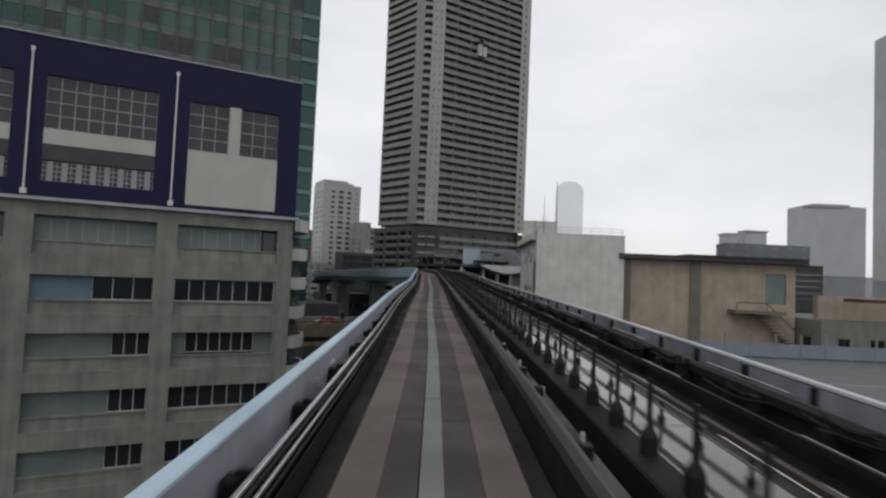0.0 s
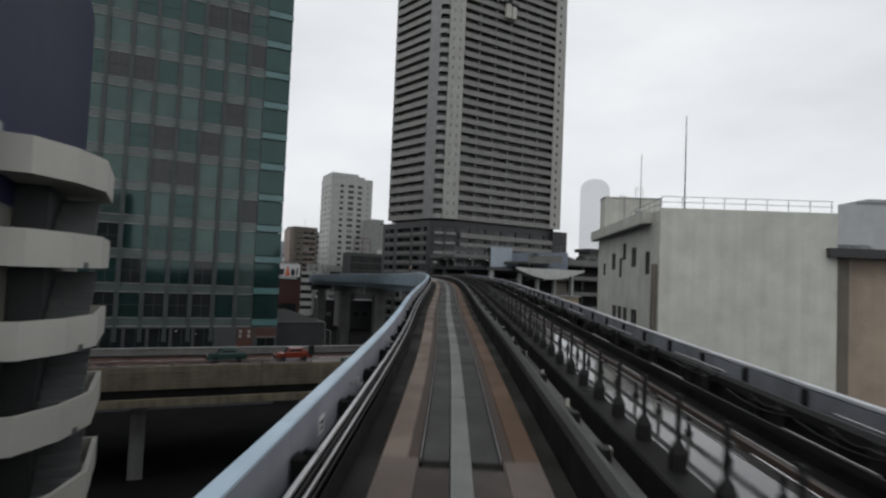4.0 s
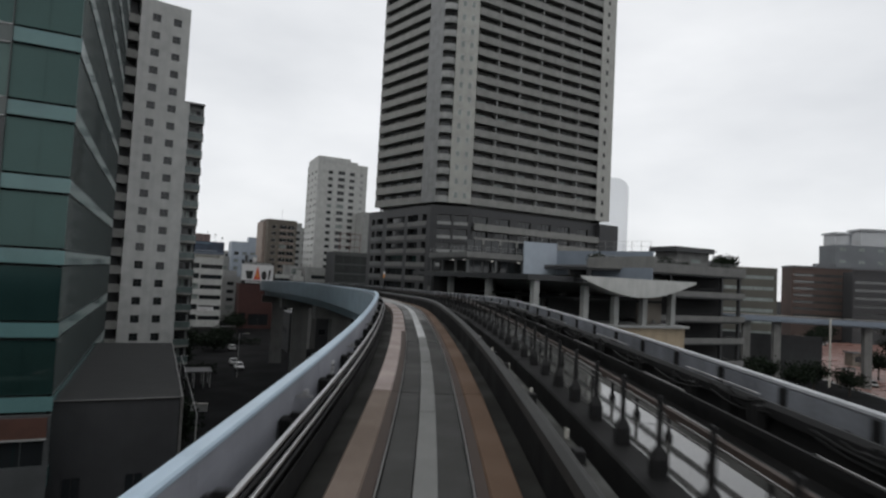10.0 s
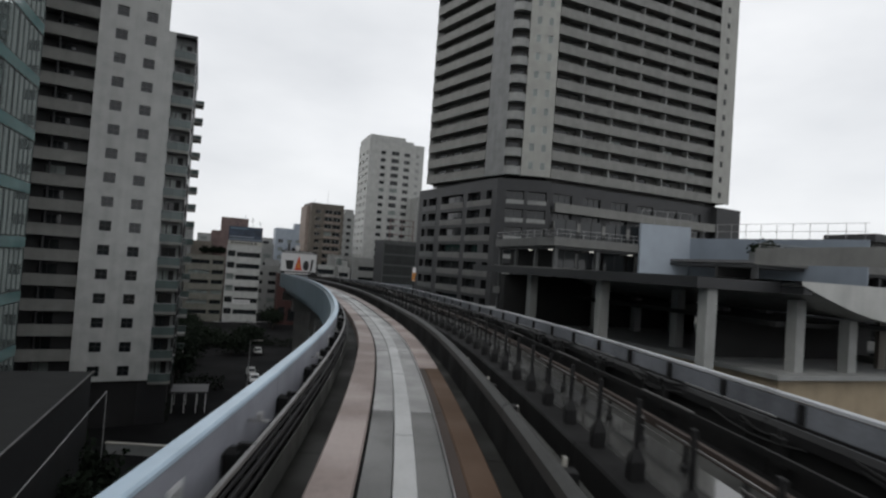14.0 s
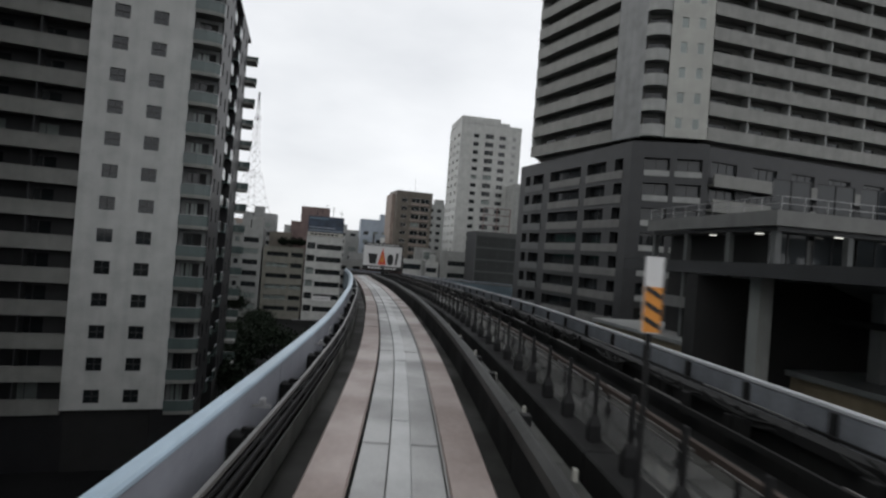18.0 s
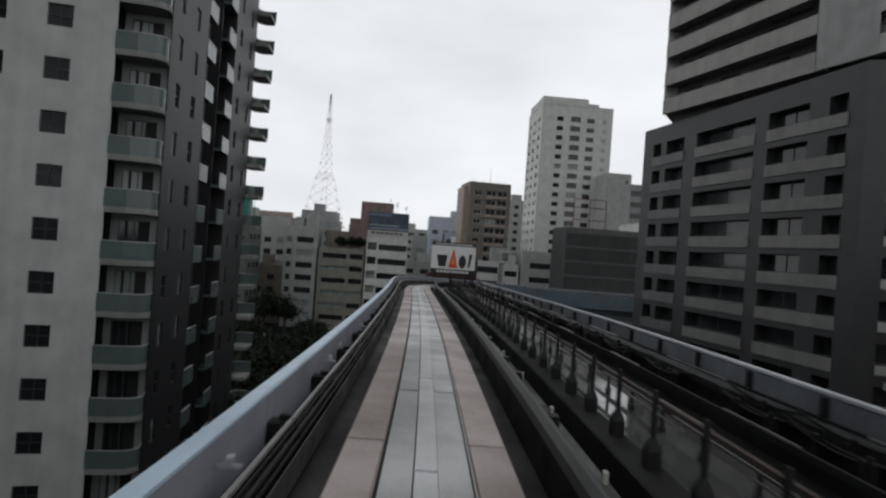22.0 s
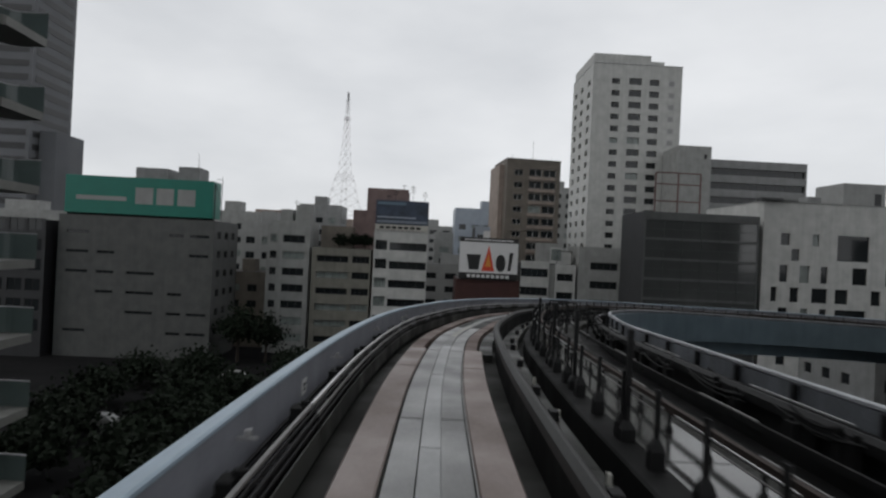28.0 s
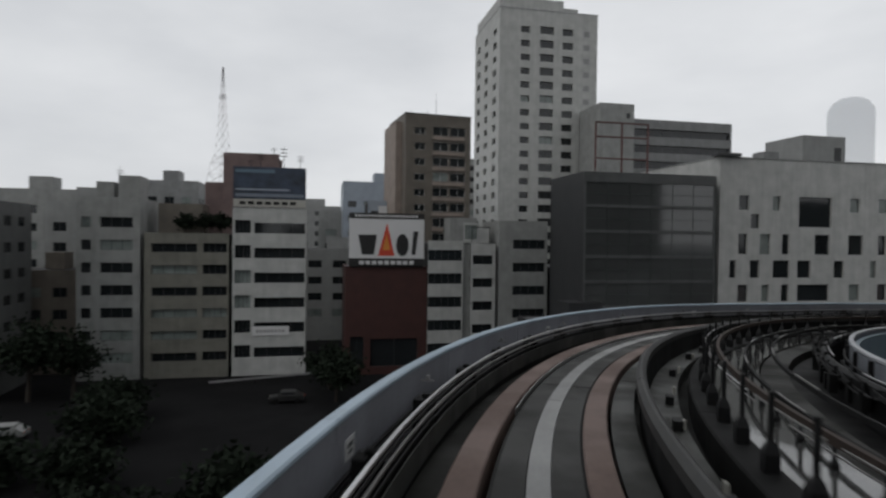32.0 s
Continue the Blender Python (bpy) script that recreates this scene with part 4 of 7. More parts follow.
for z in TOPS:
    for i, (x0, x1) in enumerate(bays):
        block(a, "spandrel", "concrete", x0, x1, 0.3, 0.8, z - 2.95, z - 1.86)
        block(a, "sill", "concrete", x0, x1, 0.2, 0.32, z - 1.98, z - 1.86)
        if z == 15.85:
            block(a, "blank_panel", "panel_green", x0, x1 - (1.3 if i % 2 == 0 else 0.0), 0.62, 0.8, z - 2.9, z)
            for q_ in range(1, 7):
                block(a, "panel_rib", "panel_grey", x0 + q_ * 1.05, x0 + q_ * 1.05 + 0.07, 0.585, 0.618, z - 1.9, z - 0.25)
            if i % 2 == 0:
                glaze(a, front(), x1 - 1.2, x1, z - 1.9, z - 0.2, 0.6, 1, 1)
        elif i % 2 == 1:
            block(a, "blank_panel", "panel_blue" if z == 11.3 else "panel_green", x0, x0 + (4.0 if z == 11.3 else 5.6), 0.62, 0.8, z - 1.86, z)
            glaze(a, front(), x0 + (4.05 if z == 11.3 else 5.65), x1, z - 1.86, z, 0.6, 3, 1, mat="white_frame")
        elif z == 6.85:
            block(a, "blank_panel", "panel_green", x0, x0 + 1.0, 0.62, 0.8, z - 1.86, z)
            block(a, "blank_panel", "panel_green", x1 - 1.5, x1, 0.62, 0.8, z - 1.86, z)
            glaze(a, front(), x0 + 1.05, x1 - 1.55, z - 1.7, z, 0.6, 6, 1, mat="white_frame")
        else:
            glaze(a, front(), x0, x1, z - 1.86, z, 0.6, 7, 1, mat="white_frame")
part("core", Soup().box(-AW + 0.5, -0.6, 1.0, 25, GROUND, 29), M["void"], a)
facade(a, right_side(0, 0), 26, GROUND, 17.1, [(8, 10, z + 1.2, z + 3) for z in (2.9, 7.1, 11.4)], "concrete")
block(a, "cornice", "coping", -AW, 0.35, -0.45, 0.0, 16.9, 17.15)
ph = []
for x0, x1 in ((-45.0, -38.6), (-37.0, -31.3), (-29.0, -21.4), (-19.3, -11.65)):
    ph += [(x0 + AW, x1 + AW, 22.45, 26.5), (x0 + AW, x1 + AW, 18.4, 19.95)]
for x0, x1 in ((-9.2, -6.05), (-5.1, -1.85)):
    ph.append((x0 + AW, x1 + AW, 22.15, 26.2))
facade(a, front(-AW, -0.25), AW + 0.05, 17.2, 29.4, ph, "purple", t=0.35, sub=True, cols=0, rows=4, mat="pipe", name="upper_wall", label="purple-blue metal cladding")
facade(a, right_side(0.05, -0.25), 26, 15.2, 29.4, [], "purple", name="upper_wall")
block(a, "white_panel", "panel", -9.2, -1.85, -0.33, -0.26, 17.5, 22.1, "off-white blank panel")
block(a, "white_panel", "panel", -6.05, -5.1, -0.33, -0.26, 22.1, 26.2)
for x0, x1 in ((-19.3, -11.65), (-29.0, -21.4), (-37.0, -31.3), (-45.0, -38.6)):
    block(a, "white_panel", "panel", x0, x1, -0.3, -0.26, 21.2, 22.4)
    block(a, "dark_panel", "frame", x0, x1, -0.28, -0.255, 20.0, 21.15)
    for q_ in range(8):
        block(a, "pale_post", "panel_grey", x0 + 0.35 + 0.95 * q_, x0 + 0.75 + 0.95 * q_, -0.22, -0.14, 18.4, 19.9)
for x in (-10.3, -20.3, -30.2):
    so = Soup().tube((x, -0.42, 17.6), (x, -0.42, 28.2), 0.07, n=8).box(x - 0.14, x + 0.14, -0.5, -0.25, 28.1, 28.4).box(x - 0.2, x + 0.2, -0.52, -0.25, 17.3, 17.7)
    part("rain_pipe", so, M["sign_white"], a, "white rain pipe")
block(a, "roof", "roof", -AW, 0.05, -0.2, 26, 29.0, 29.3)
block(a, "coping", "coping", -AW, 0.1, -0.35, 0.05, 29.4, 29.5)
# faceted outside landings on the side, one below the other, with a stair behind
ring = [(0.05, 0.9), (0.9, 1.0), (1.9, 2.4), (2.6, 4.4), (2.6, 9.0), (0.05, 9.0)]
inner = [(0.05, 1.06), (0.84, 1.16), (1.76, 2.5), (2.44, 4.44), (2.44, 8.84), (0.05, 8.84)]
so = Soup()
for (x0, y0), (x1, y1) in zip(ring, inner):
    so.v += [(x0, y0, 0.0), (x0, y0, 1.1), (x1, y1, 1.1), (x1, y1, 0.14)]
n = len(ring)
for k in range(n - 1):
    so.f += [(4 * k + i_, 4 * k + 4 + i_, 4 * k + 5 + i_, 4 * k + 1 + i_) for i_ in range(3)]
so.f += [tuple(4 * k + 3 for k in range(n)), tuple(4 * k for k in reversed(range(n)))]
land_me = so.mesh("stair_landing")
land_me.materials.append(M["panel"])
for k in range(9):
    part("stair_landing", land_me, None, a, "faceted off-white outside landing", Matrix.Translation((0, 0, 16.0 - 2.68 * k)))
# dark block added for the shade between the landings
block(a, "stair_wall", "dark", 0.05, 1.0, 4.0, 8.6, GROUND, 16.5)
for k in range(8):
    so, z = Soup(), 13.4 - 2.68 * k
    prof = [(3.2 + 0.5 * (q_ + e), z + 0.1 + 0.33 * q_) for q_ in range(8) for e in (0, 1)] + [(7.2, z + 2.2), (3.4, z - 0.1), (3.2, z - 0.1)]
    n = len(prof)
    so.v = [(x, py, pz) for x in (1.05, 2.3) for py, pz in prof]
    so.f = [tuple(range(n)), tuple(reversed(range(n, 2 * n)))] + [(n + i_, n + (i_ + 1) % n, (i_ + 1) % n, i_) for i_ in range(n)]
    part("stair_flight", so, M["band"], a)

# ---------- green glass tower ----------
b = lot("glass_tower", -30.5, 141.5, "tall office tower with a green glass curtain wall")
BW, BD, FH, BAY, CORNER = 65.5, 46.0, 5.03, 3.3, 4.1
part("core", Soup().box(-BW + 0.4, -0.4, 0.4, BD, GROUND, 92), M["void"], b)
LEVELS = [0.53 + FH * k for k in range(18)]
m = front()
cols_x = [-CORNER - 2.3] + [-CORNER - 2.3 - BAY * k for k in range(1, 19)]
for z in LEVELS:
    # bays between broad piers: a window over a paler spandrel panel
    for i, xr in enumerate([-CORNER] + [x - 0.62 for x in cols_x[:-1]] if z > 1 else []):
        xl = cols_x[i]
        kind = rng.random() + (0.3 if z < 12 else 0.0)
        pane = "blind_green" if kind < 0.45 else "green_glass" if kind < 0.8 else "glass"
        glaze(b, m, xl, xr, z + 0.06, z + FH - 1.3, 0.14, 1 if kind < 0.7 else 2, 1 if kind < 0.6 else 2, pane, "mullion", sub=False)
    part("spandrel", Soup().box(cols_x[-1], -CORNER, 0.08, 0.2, z - 1.22, z - 0.02), M["glass_panel"], b, "pale grey-green spandrel panels")
    for zz in (z - 0.03, z - 1.28):
        part("transom", Soup().box(cols_x[-1], -CORNER, 0.0, 0.1, zz, zz + 0.07), M["pipe"], b)
    # corner bay all in glass
    glaze(b, m, -CORNER + 0.08, -0.06, z + 0.06, z + FH - 1.3, 0.05, 2, 1, "green_glass" if rng.random() < 0.75 else "green_dark", "green_dark", sub=False)
    part("teal_band", Soup().box(-CORNER + 0.05, 0.0, -0.02, 0.2, z - 1.1, z - 0.1), M["teal_band"], b, "pale teal glass band")
for x in cols_x:
    block(b, "mullion", "mullion", x - 0.6, x - 0.02, -0.12, 0.1, 2.0, 92, "grey metal-clad pier")
block(b, "mullion", "mullion", -CORNER - 0.02, -CORNER + 0.06, -0.1, 0.1, 2.0, 92)
m, width = right_side(0, 0), BD
n = 7
w = width / n
for z in LEVELS:
    for i in range(n):
        kind = rng.random()
        pane = "side_glass" if kind < 0.92 else "green_glass"
        glaze(b, m, w * i + 0.05, w * (i + 1) - 0.05, z - 0.05, z + FH - 1.15, 0.12, 5, 1, pane, "mullion", sub=False)
    part("spandrel", Soup().box(0, width, 0.06, 0.2, z - 1.1, z - 0.1), M["teal_band"], b, "", m)
# shop floor: dark windows, a brown shop panel and an open counter at the corner
SHOP = [(x, x + 2.8, 0.75, 4.0) for x in steps(-62.8, -12.0, 3.15)] + [(-3.05, -0.3, 0.75, 2.62)]
facade(b, front(-BW, -0.2), BW, GROUND, 4.28, [(x0 + BW, x1 + BW, z0, z1) for x0, x1, z0, z1 in SHOP], "shop_face", t=0.3, cols=2, pane="glass", mat="mullion", name="shop_wall")
block(b, "shop_panel", "shop_brown", -6.2, -3.8, -0.26, -0.202, 0.5, 4.1, "brown shop panel")
for x in (-5.9, -4.6):
    for z in (2.6, 3.3):
        block(b, "notice", "panel_grey", x, x + 0.45, -0.275, -0.262, z, z + 0.45)
block(b, "shop_lintel", "shop_brown", -3.5, -0.2, -0.3, -0.202, 2.66, 4.1, "brown shop fascia over the counter")
block(b, "counter_edge", "panel_grey", -3.2, -0.2, -0.42, -0.302, 2.6, 2.7)
for x, z in ((-15.0, 3.55), (-12.2, 3.1), (-9.0, 3.3)):
    block(b, "shop_lamp", "lamp", x, x + 0.12, -0.12, -0.06, z, z + 0.1, "small lit lamp in the shop window")
for m, width in ((right_side(0, 0), BD),):
    n = int(round(width / 3.4))
    w = width / n
    for i in range(n):
        glaze(b, m, w * i + 0.3, w * i + w - 0.3, -3.4, -1.0, 0.5, 3, 1, "glass", "frame", "shopfront", sub=False)
    part("shop_wall", Soup().box(0, width, 0.3, 0.45, GROUND, -3.5).box(0, width, 0.3, 0.45, -0.95, -0.72), M["spandrel"], b, "", m)
block(b, "roof", "roof", -BW, 0, 0, BD, 92, 92.4)

# ---------- apartment tower with white end wall ----------
c = lot("apartment_tower", -53.84, 205.09, "tall apartment tower with a pale end wall, charcoal flank and balconies", turn=38)
CF, C0, CN, CS = 3.08, -2.15, 20, 15
CT, CM = C0 + CF * CN + 1.3, C0 + CF * CS
EW = 8.92
facade(c, front(-EW, 0), EW, -2.1, CM, holes_of((EW - 6.37, EW - 3.0), 1.35, [C0 + CF * k + 0.68 for k in range(CS)], 1.3), "tile_pale", t=0.22, cols=2, rows=2, pane="glass", mat="frame", label="pale grey tiled end wall")
facade(c, front(-EW, 0), EW - 0.9, CM, CT, holes_of((EW - 6.37, EW - 3.0), 1.35, [C0 + CF * k + 0.68 for k in range(CS, CN)], 1.3), "tile_pale", t=0.22, cols=2, rows=2, pane="glass", mat="frame")
part("core", Soup().box(-8.6, -1.2, 0.35, 24, GROUND, CT - 0.4), M["void"], c)
part("core", Soup().box(-30, -8.9, 2.4, 20, GROUND, CT - 0.4), M["void"], c)
block(c, "side_wall", "light_grey", -8.92, -8.62, 0.1, 2.6, -2.1, CT)
block(c, "podium", "dark_tile", -31, 2.4, 0.6, 26, GROUND, -2.12, "dark base storey")
# dark tile on this recess wall stands in for shade inside the balconies
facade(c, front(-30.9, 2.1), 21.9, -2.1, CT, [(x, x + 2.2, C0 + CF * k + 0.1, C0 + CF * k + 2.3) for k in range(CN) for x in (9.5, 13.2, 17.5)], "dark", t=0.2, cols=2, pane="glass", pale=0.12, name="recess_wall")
long_balcony = balcony(21.8, 1.9, 1.0, 0.35, lip=0.05).mesh("balcony")
long_balcony.materials.append(M["balcony"])
for k in range(CN):
    part("balcony", long_balcony, None, c, "", front(-30.75, 0.15) @ Matrix.Translation((0, 0, C0 + CF * k)))
for x in (-27.0, -20.0, -13.0):
    # partitions take the same dark colour to keep the painted shade even
    block(c, "partition", "dark", x, x + 0.15, 0.35, 2.1, -2.1, CT)
# upper storeys stand back from the flank, with wide openings
facade(c, right_side(-0.9, 0), 24, CM, CT, [(x, x + 4.6, C0 + CF * k + 0.9, C0 + CF * k + 2.3) for k in range(CS, CN) for x in (2.5, 9.5, 16.5)], "tile_pale", t=0.3, cols=3)
block(c, "roof", "roof", -30.8, -1.0, 0.2, 24, CT - 0.3, CT)
# the flank runs at a small angle to the end wall
flank = Matrix.Translation((2.55, -0.2, 0)) @ Matrix.Rotation(radians(-7.5), 4, "Z")
part("core", Soup().box(-5.0, -1.85, 1.6, 25.0, GROUND, CM - 0.2), M["void"], c, "", flank)
part("core", Soup().box(-5.0, -0.3, 1.7, 8.4, GROUND, CM - 0.3).box(-5.0, -0.3, 17.6, 24.9, GROUND, CM - 0.3), M["void"], c, "", flank)
block(c, "terrace_roof", "roof", -3.4, 0.05, 0.3, 28.4, CM - 0.1, CM + 0.25, "", flank)
part("back_wall", Soup().box(-30.8, -6.0, 28.0, 28.4, -2.1, CT), M["dark"], c)
part("back_wall", Soup().box(-6.0, -0.4, 25.05, 25.3, -2.1, CM), M["dark_tile"], c, "", flank)
for y0, y1, wins in ((1.35, 8.75, (3.1, 6.4)), (17.3, 25.1, (19.0, 22.9))):
    facade(c, flank @ right_side(0, y0), y1 - y0, -2.1, CM, [(y - 0.42 - y0, y + 0.42 - y0, C0 + CF * k + 0.45, C0 + CF * k + 1.95) for k in range(CS) for y in wins], "dark_tile", t=0.18, cols=1, rows=2, pane="glass", pale=0.45, mat="frame", label="charcoal tiled flank wall")
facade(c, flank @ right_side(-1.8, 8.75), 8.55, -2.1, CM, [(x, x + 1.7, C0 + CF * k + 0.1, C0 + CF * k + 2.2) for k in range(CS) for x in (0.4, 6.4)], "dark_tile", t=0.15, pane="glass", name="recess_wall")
for y in (8.75, 17.15):
    block(c, "return_wall", "dark_tile", -1.8, 0.0, y, y + 0.15, -2.1, CM, "", flank)
for y in (11.2, 14.6):
    block(c, "partition", "dark_tile", -1.75, -0.6, y, y + 0.14, -2.1, CM, "", flank)
small = Soup().box(0, 2.25, 0.0, 1.7, -0.5, -0.25).box(0, 2.25, -0.03, 0.07, -0.5, 0.72)
small_me = small.mesh("side_balcony")
small_me.materials.append(M["guard"])
edge_me = Soup().box(0, 2.25, -0.05, 0.09, 0.72, 0.77).mesh("guard_rail")
edge_me.materials.append(M["coping"])
# corner balconies: a slab with a bowed front, a glass guard and its bright rail
arc = [(0.0, -0.1), (1.2, -0.22)] + [(2.0 + 0.75 * math.sin(w_), 0.55 - 0.75 * math.cos(w_)) for w_ in [math.pi / 2 * i / 6 for i in range(1, 7)]] + [(2.62, 1.5), (0.0, 1.5)]
corner_me = Soup().prism(arc, -0.5, -0.15).mesh("corner_balcony")
corner_me.materials.append(M["balcony"])


def curtain(z0, z1, out):
    so = Soup()
    for x0, y0 in arc[:-1]:
        so.v += [(x0 + out, y0 - out, z0), (x0 + out, y0 - out, z1), (x0 - 0.06, y0 + 0.06, z1), (x0 - 0.06, y0 + 0.06, z0)]
    for k in range(len(arc) - 2):
        so.f += [(4 * k + i_, 4 * k + 4 + i_, 4 * k + 4 + (i_ + 1) % 4, 4 * k + (i_ + 1) % 4) for i_ in range(4)]
    return so


guard_me = curtain(-0.15, 0.9, 0.0).mesh("balcony_guard")
guard_me.materials.append(M["guard"])
top_me = curtain(0.9, 0.95, 0.02).mesh("guard_rail")
top_me.materials.append(M["coping"])
facade(c, front(0.0, 1.5), 2.6, -2.1, CM, [(0.4, 2.2, C0 + CF * k + 0.1, C0 + CF * k + 2.2) for k in range(CS)], "grey", t=0.2, pale=0.4, name="recess_wall")
for k in range(CS):
    z = C0 + CF * k
    o = part("corner_balcony", corner_me, None, c, "", Matrix.Translation((0, 0, z)))
    part("balcony_guard", guard_me, None, o, "greenish glass balcony front")
    part("guard_rail", top_me, None, o)
    o = part("corner_balcony", corner_me, None, c, "", flank @ Matrix.Translation((0.35, 28.4, z)) @ Matrix.Rotation(radians(-90), 4, "Z") @ Matrix.Scale(-1, 4, (0, 1, 0)) @ Matrix.Rotation(radians(180), 4, "Z") @ Matrix.Translation((-3.2, -0.6, 0)))
    part("balcony_guard", guard_me, None, o, "greenish glass balcony front")
    part("guard_rail", top_me, None, o)
    for y in (8.9, 14.85):
        o = part("side_balcony", small_me, None, c, "", flank @ right_side(0.0, y) @ Matrix.Translation((0, 0, z)))
        part("guard_rail", edge_me, None, o, "bright thin guard rail")

# ---------- tall residential tower on its dark podium ----------
d = thing("residential_tower", "very tall grey residential tower with banded balconies on a dark podium", "building")
TL, TC, TK, T2, TR = (-27.2, 251.9), (-10.9, 234.6), (-7.9, 234.9), (-2.9, 236.2), (33.6, 260.9)
TF, T0, TN = 3.15, 32.3, 46
TT = T0 + TF * TN
part("core", Soup().prism([(-24.0, 251.5), (-10.6, 237.4), (-3.6, 238.6), (31.5, 262.0), (15, 292), (-21, 289)], 0, TT - 0.5), M["void"], d)
part("back_wall", Soup().prism([(-27.2, 252.2), (-25.7, 252.6), (-21.0, 289), (15, 292), (33.4, 261.2), (33.8, 262), (16, 294), (-22.3, 290)], T0, TT), M["light_grey"], d)
m, wid = between(TL, TC)
# recess walls of this tower carry the balcony shade in their colour
facade(d, m @ Matrix.Translation((0.2, 1.5, 0)), 18.4, T0 - 1, TT, [(x, x + 2.6, T0 + TF * k + 0.1, T0 + TF * k + 2.3) for k in range(31) for x in (1.5, 6.5, 12.0)], "recess_shade", t=0.2, pale=0.12, name="recess_wall")
lb = balcony(18.6, 1.7, 1.3, 0.3).mesh("balcony")
lb.materials.append(M["balcony"])
for k in range(TN):
    part("balcony", lb, None, d, "", m @ Matrix.Translation((0, 0, T0 + TF * k)))
facade(d, m @ Matrix.Translation((18.6, 0.05, 0)), wid - 18.6, T0 - 0.3, TT, [], "grey", t=0.5, name="pier", label="plain grey pier")
m, wid = between(TC, TK)
nb = Soup()
ring = [(0.0, 0.9)] + [(1.5 - 1.5 * math.cos(w), 0.3 - 1.0 * math.sin(w)) for w in [math.pi * i / 10 for i in range(11)]] + [(3.0, 0.9)]
for x0, y0 in ring:
    nb.v += [(x0, y0, -0.3), (x0, y0, 1.15), (1.5 + (x0 - 1.5) * 0.9, y0 + 0.1, 1.15), (1.5 + (x0 - 1.5) * 0.9, y0 + 0.1, -0.3)]
for k in range(len(ring) - 1):
    nb.f += [(4 * k + i_, 4 * k + 4 + i_, 4 * k + 4 + (i_ + 1) % 4, 4 * k + (i_ + 1) % 4) for i_ in range(4)]
nb.f.append(tuple(4 * k + 3 for k in range(len(ring))))
nbm = nb.mesh("round_balcony")
nbm.materials.append(M["light_grey"])
facade(d, m @ Matrix.Translation((0, 0.9, 0)), wid, T0 - 0.3, TT, [(0.5, 2.5, T0 + TF * k + 0.1, T0 + TF * k + 2.3) for k in range(TN)], "recess_shade", t=0.2, name="recess_wall")
for k in range(TN):
    part("round_balcony", nbm, None, d, "", m @ Matrix.Translation((0, 0, T0 + TF * k)))
m, wid = between(TK, T2)
facade(d, m, wid, T0 - 0.3, TT, holes_of((1.6, 3.7), 0.9, [T0 + TF * k + 0.8 for k in range(TN)], 1.4), "tower_wall", t=0.15, cols=1, pane="blind", mat="white_frame", label="pale wall with two rows of windows")
m, wid = between(T2, TR)
RB = wid - 5.0
facade(d, m @ Matrix.Translation((0.2, 1.6, 0)), RB, T0 - 1, TT, [(x, x + 3.0, T0 + TF * k + 0.1, T0 + TF * k + 2.3) for k in range(31) for x in (1.0, 7.0, 13.5, 20.0, 26.5, 33.0)], "recess_shade", t=0.2, cols=2, pale=0.15, name="recess_wall")
rb = balcony(RB, 1.8, 1.3, 0.3).mesh("balcony")
rb.materials.append(M["balcony"])
for k in range(TN):
    part("balcony", rb, None, d, "", m @ Matrix.Translation((0.1, 0, T0 + TF * k)))
for x in (6.2, 12.8, 19.2, 25.8, 32.2):
    block(d, "partition", "light_grey", x, x + 0.2, 0.2, 1.7, T0, TT, "", m)
facade(d, m @ Matrix.Translation((RB + 0.1, -0.1, 0)), wid - RB, T0 - 0.3, TT, holes_of((2.2,), 0.8, [T0 + TF * k + 0.8 for k in range(TN)], 1.2), "tower_wall", t=0.15, cols=1, name="pier", label="pale end pier with small windows")
block(d, "roof", "roof", 0, wid, 0.5, 30, TT, TT + 0.5, "", m)
# window-cleaning cradle on the right face
q = block(d, "cradle", "panel", 15.6, 17.4, -1.6, -0.3, 101.8, 106.4, "pale maintenance cradle", m)
block(d, "cradle", "panel", 17.9, 19.7, -1.6, -0.3, 101.8, 106.0, "", m)
block(d, "cradle_arm", "steel", 14.6, 21.0, -1.2, -0.7, 106.6, 107.4, "", m)
block(d, "cradle_arm", "steel", 16.9, 18.4, -0.9, -0.3, 107.4, 109.4, "", m)
# podium
PL, PC, P2, PR = (-29.4, 256.8), (-11.6, 233.2), (-2.6, 234.6), (36.4, 262.4)
part("core", Soup().prism([(-27.0, 257.5), (-11.2, 236.0), (-3.2, 237.2), (34.0, 263.5), (17, 296), (-24, 294)], GROUND, 30.6), M["void"], d)
rows_z = [27.65 - 3.1 * k for k in range(11)]
m, wid = between(PL, PC)
facade(d, m, wid, GROUND, 31.1, [(x0, x1, z, z + 1.5) for z in rows_z for x0, x1 in ((2.0, 3.6), (4.6, 7.9), (10.0, 18.4), (20.0, 24.4), (26.3, 28.0))], "dark", t=0.9, cols=2, name="podium_wall", label="dark grey tiled podium")
for z in rows_z:
    for x0, x1 in ((1.9, 8.0), (9.9, 18.5), (19.9, 28.1)):
        block(d, "sill_band", "band_pale" if x0 > 5 else "band", x0, x1, -0.1, 0.12, z - 1.05, z - 0.02, "", m)
m, wid = between(PC, P2)
facade(d, m, wid, GROUND, 31.1, [(x0, x1, z, z + 1.5) for z in rows_z for x0, x1 in ((1.6, 4.6), (5.4, 8.4))], "dark", t=0.8, cols=2, name="podium_wall")
for z in rows_z:
    block(d, "sill_band", "light_grey", 1.6, 4.6, -0.08, 0.12, z - 0.75, z - 0.05, "", m)
    block(d, "sill_band", "light_grey", 5.2, 8.4, -0.08, 0.12, z - 0.75, z - 0.05, "", m)
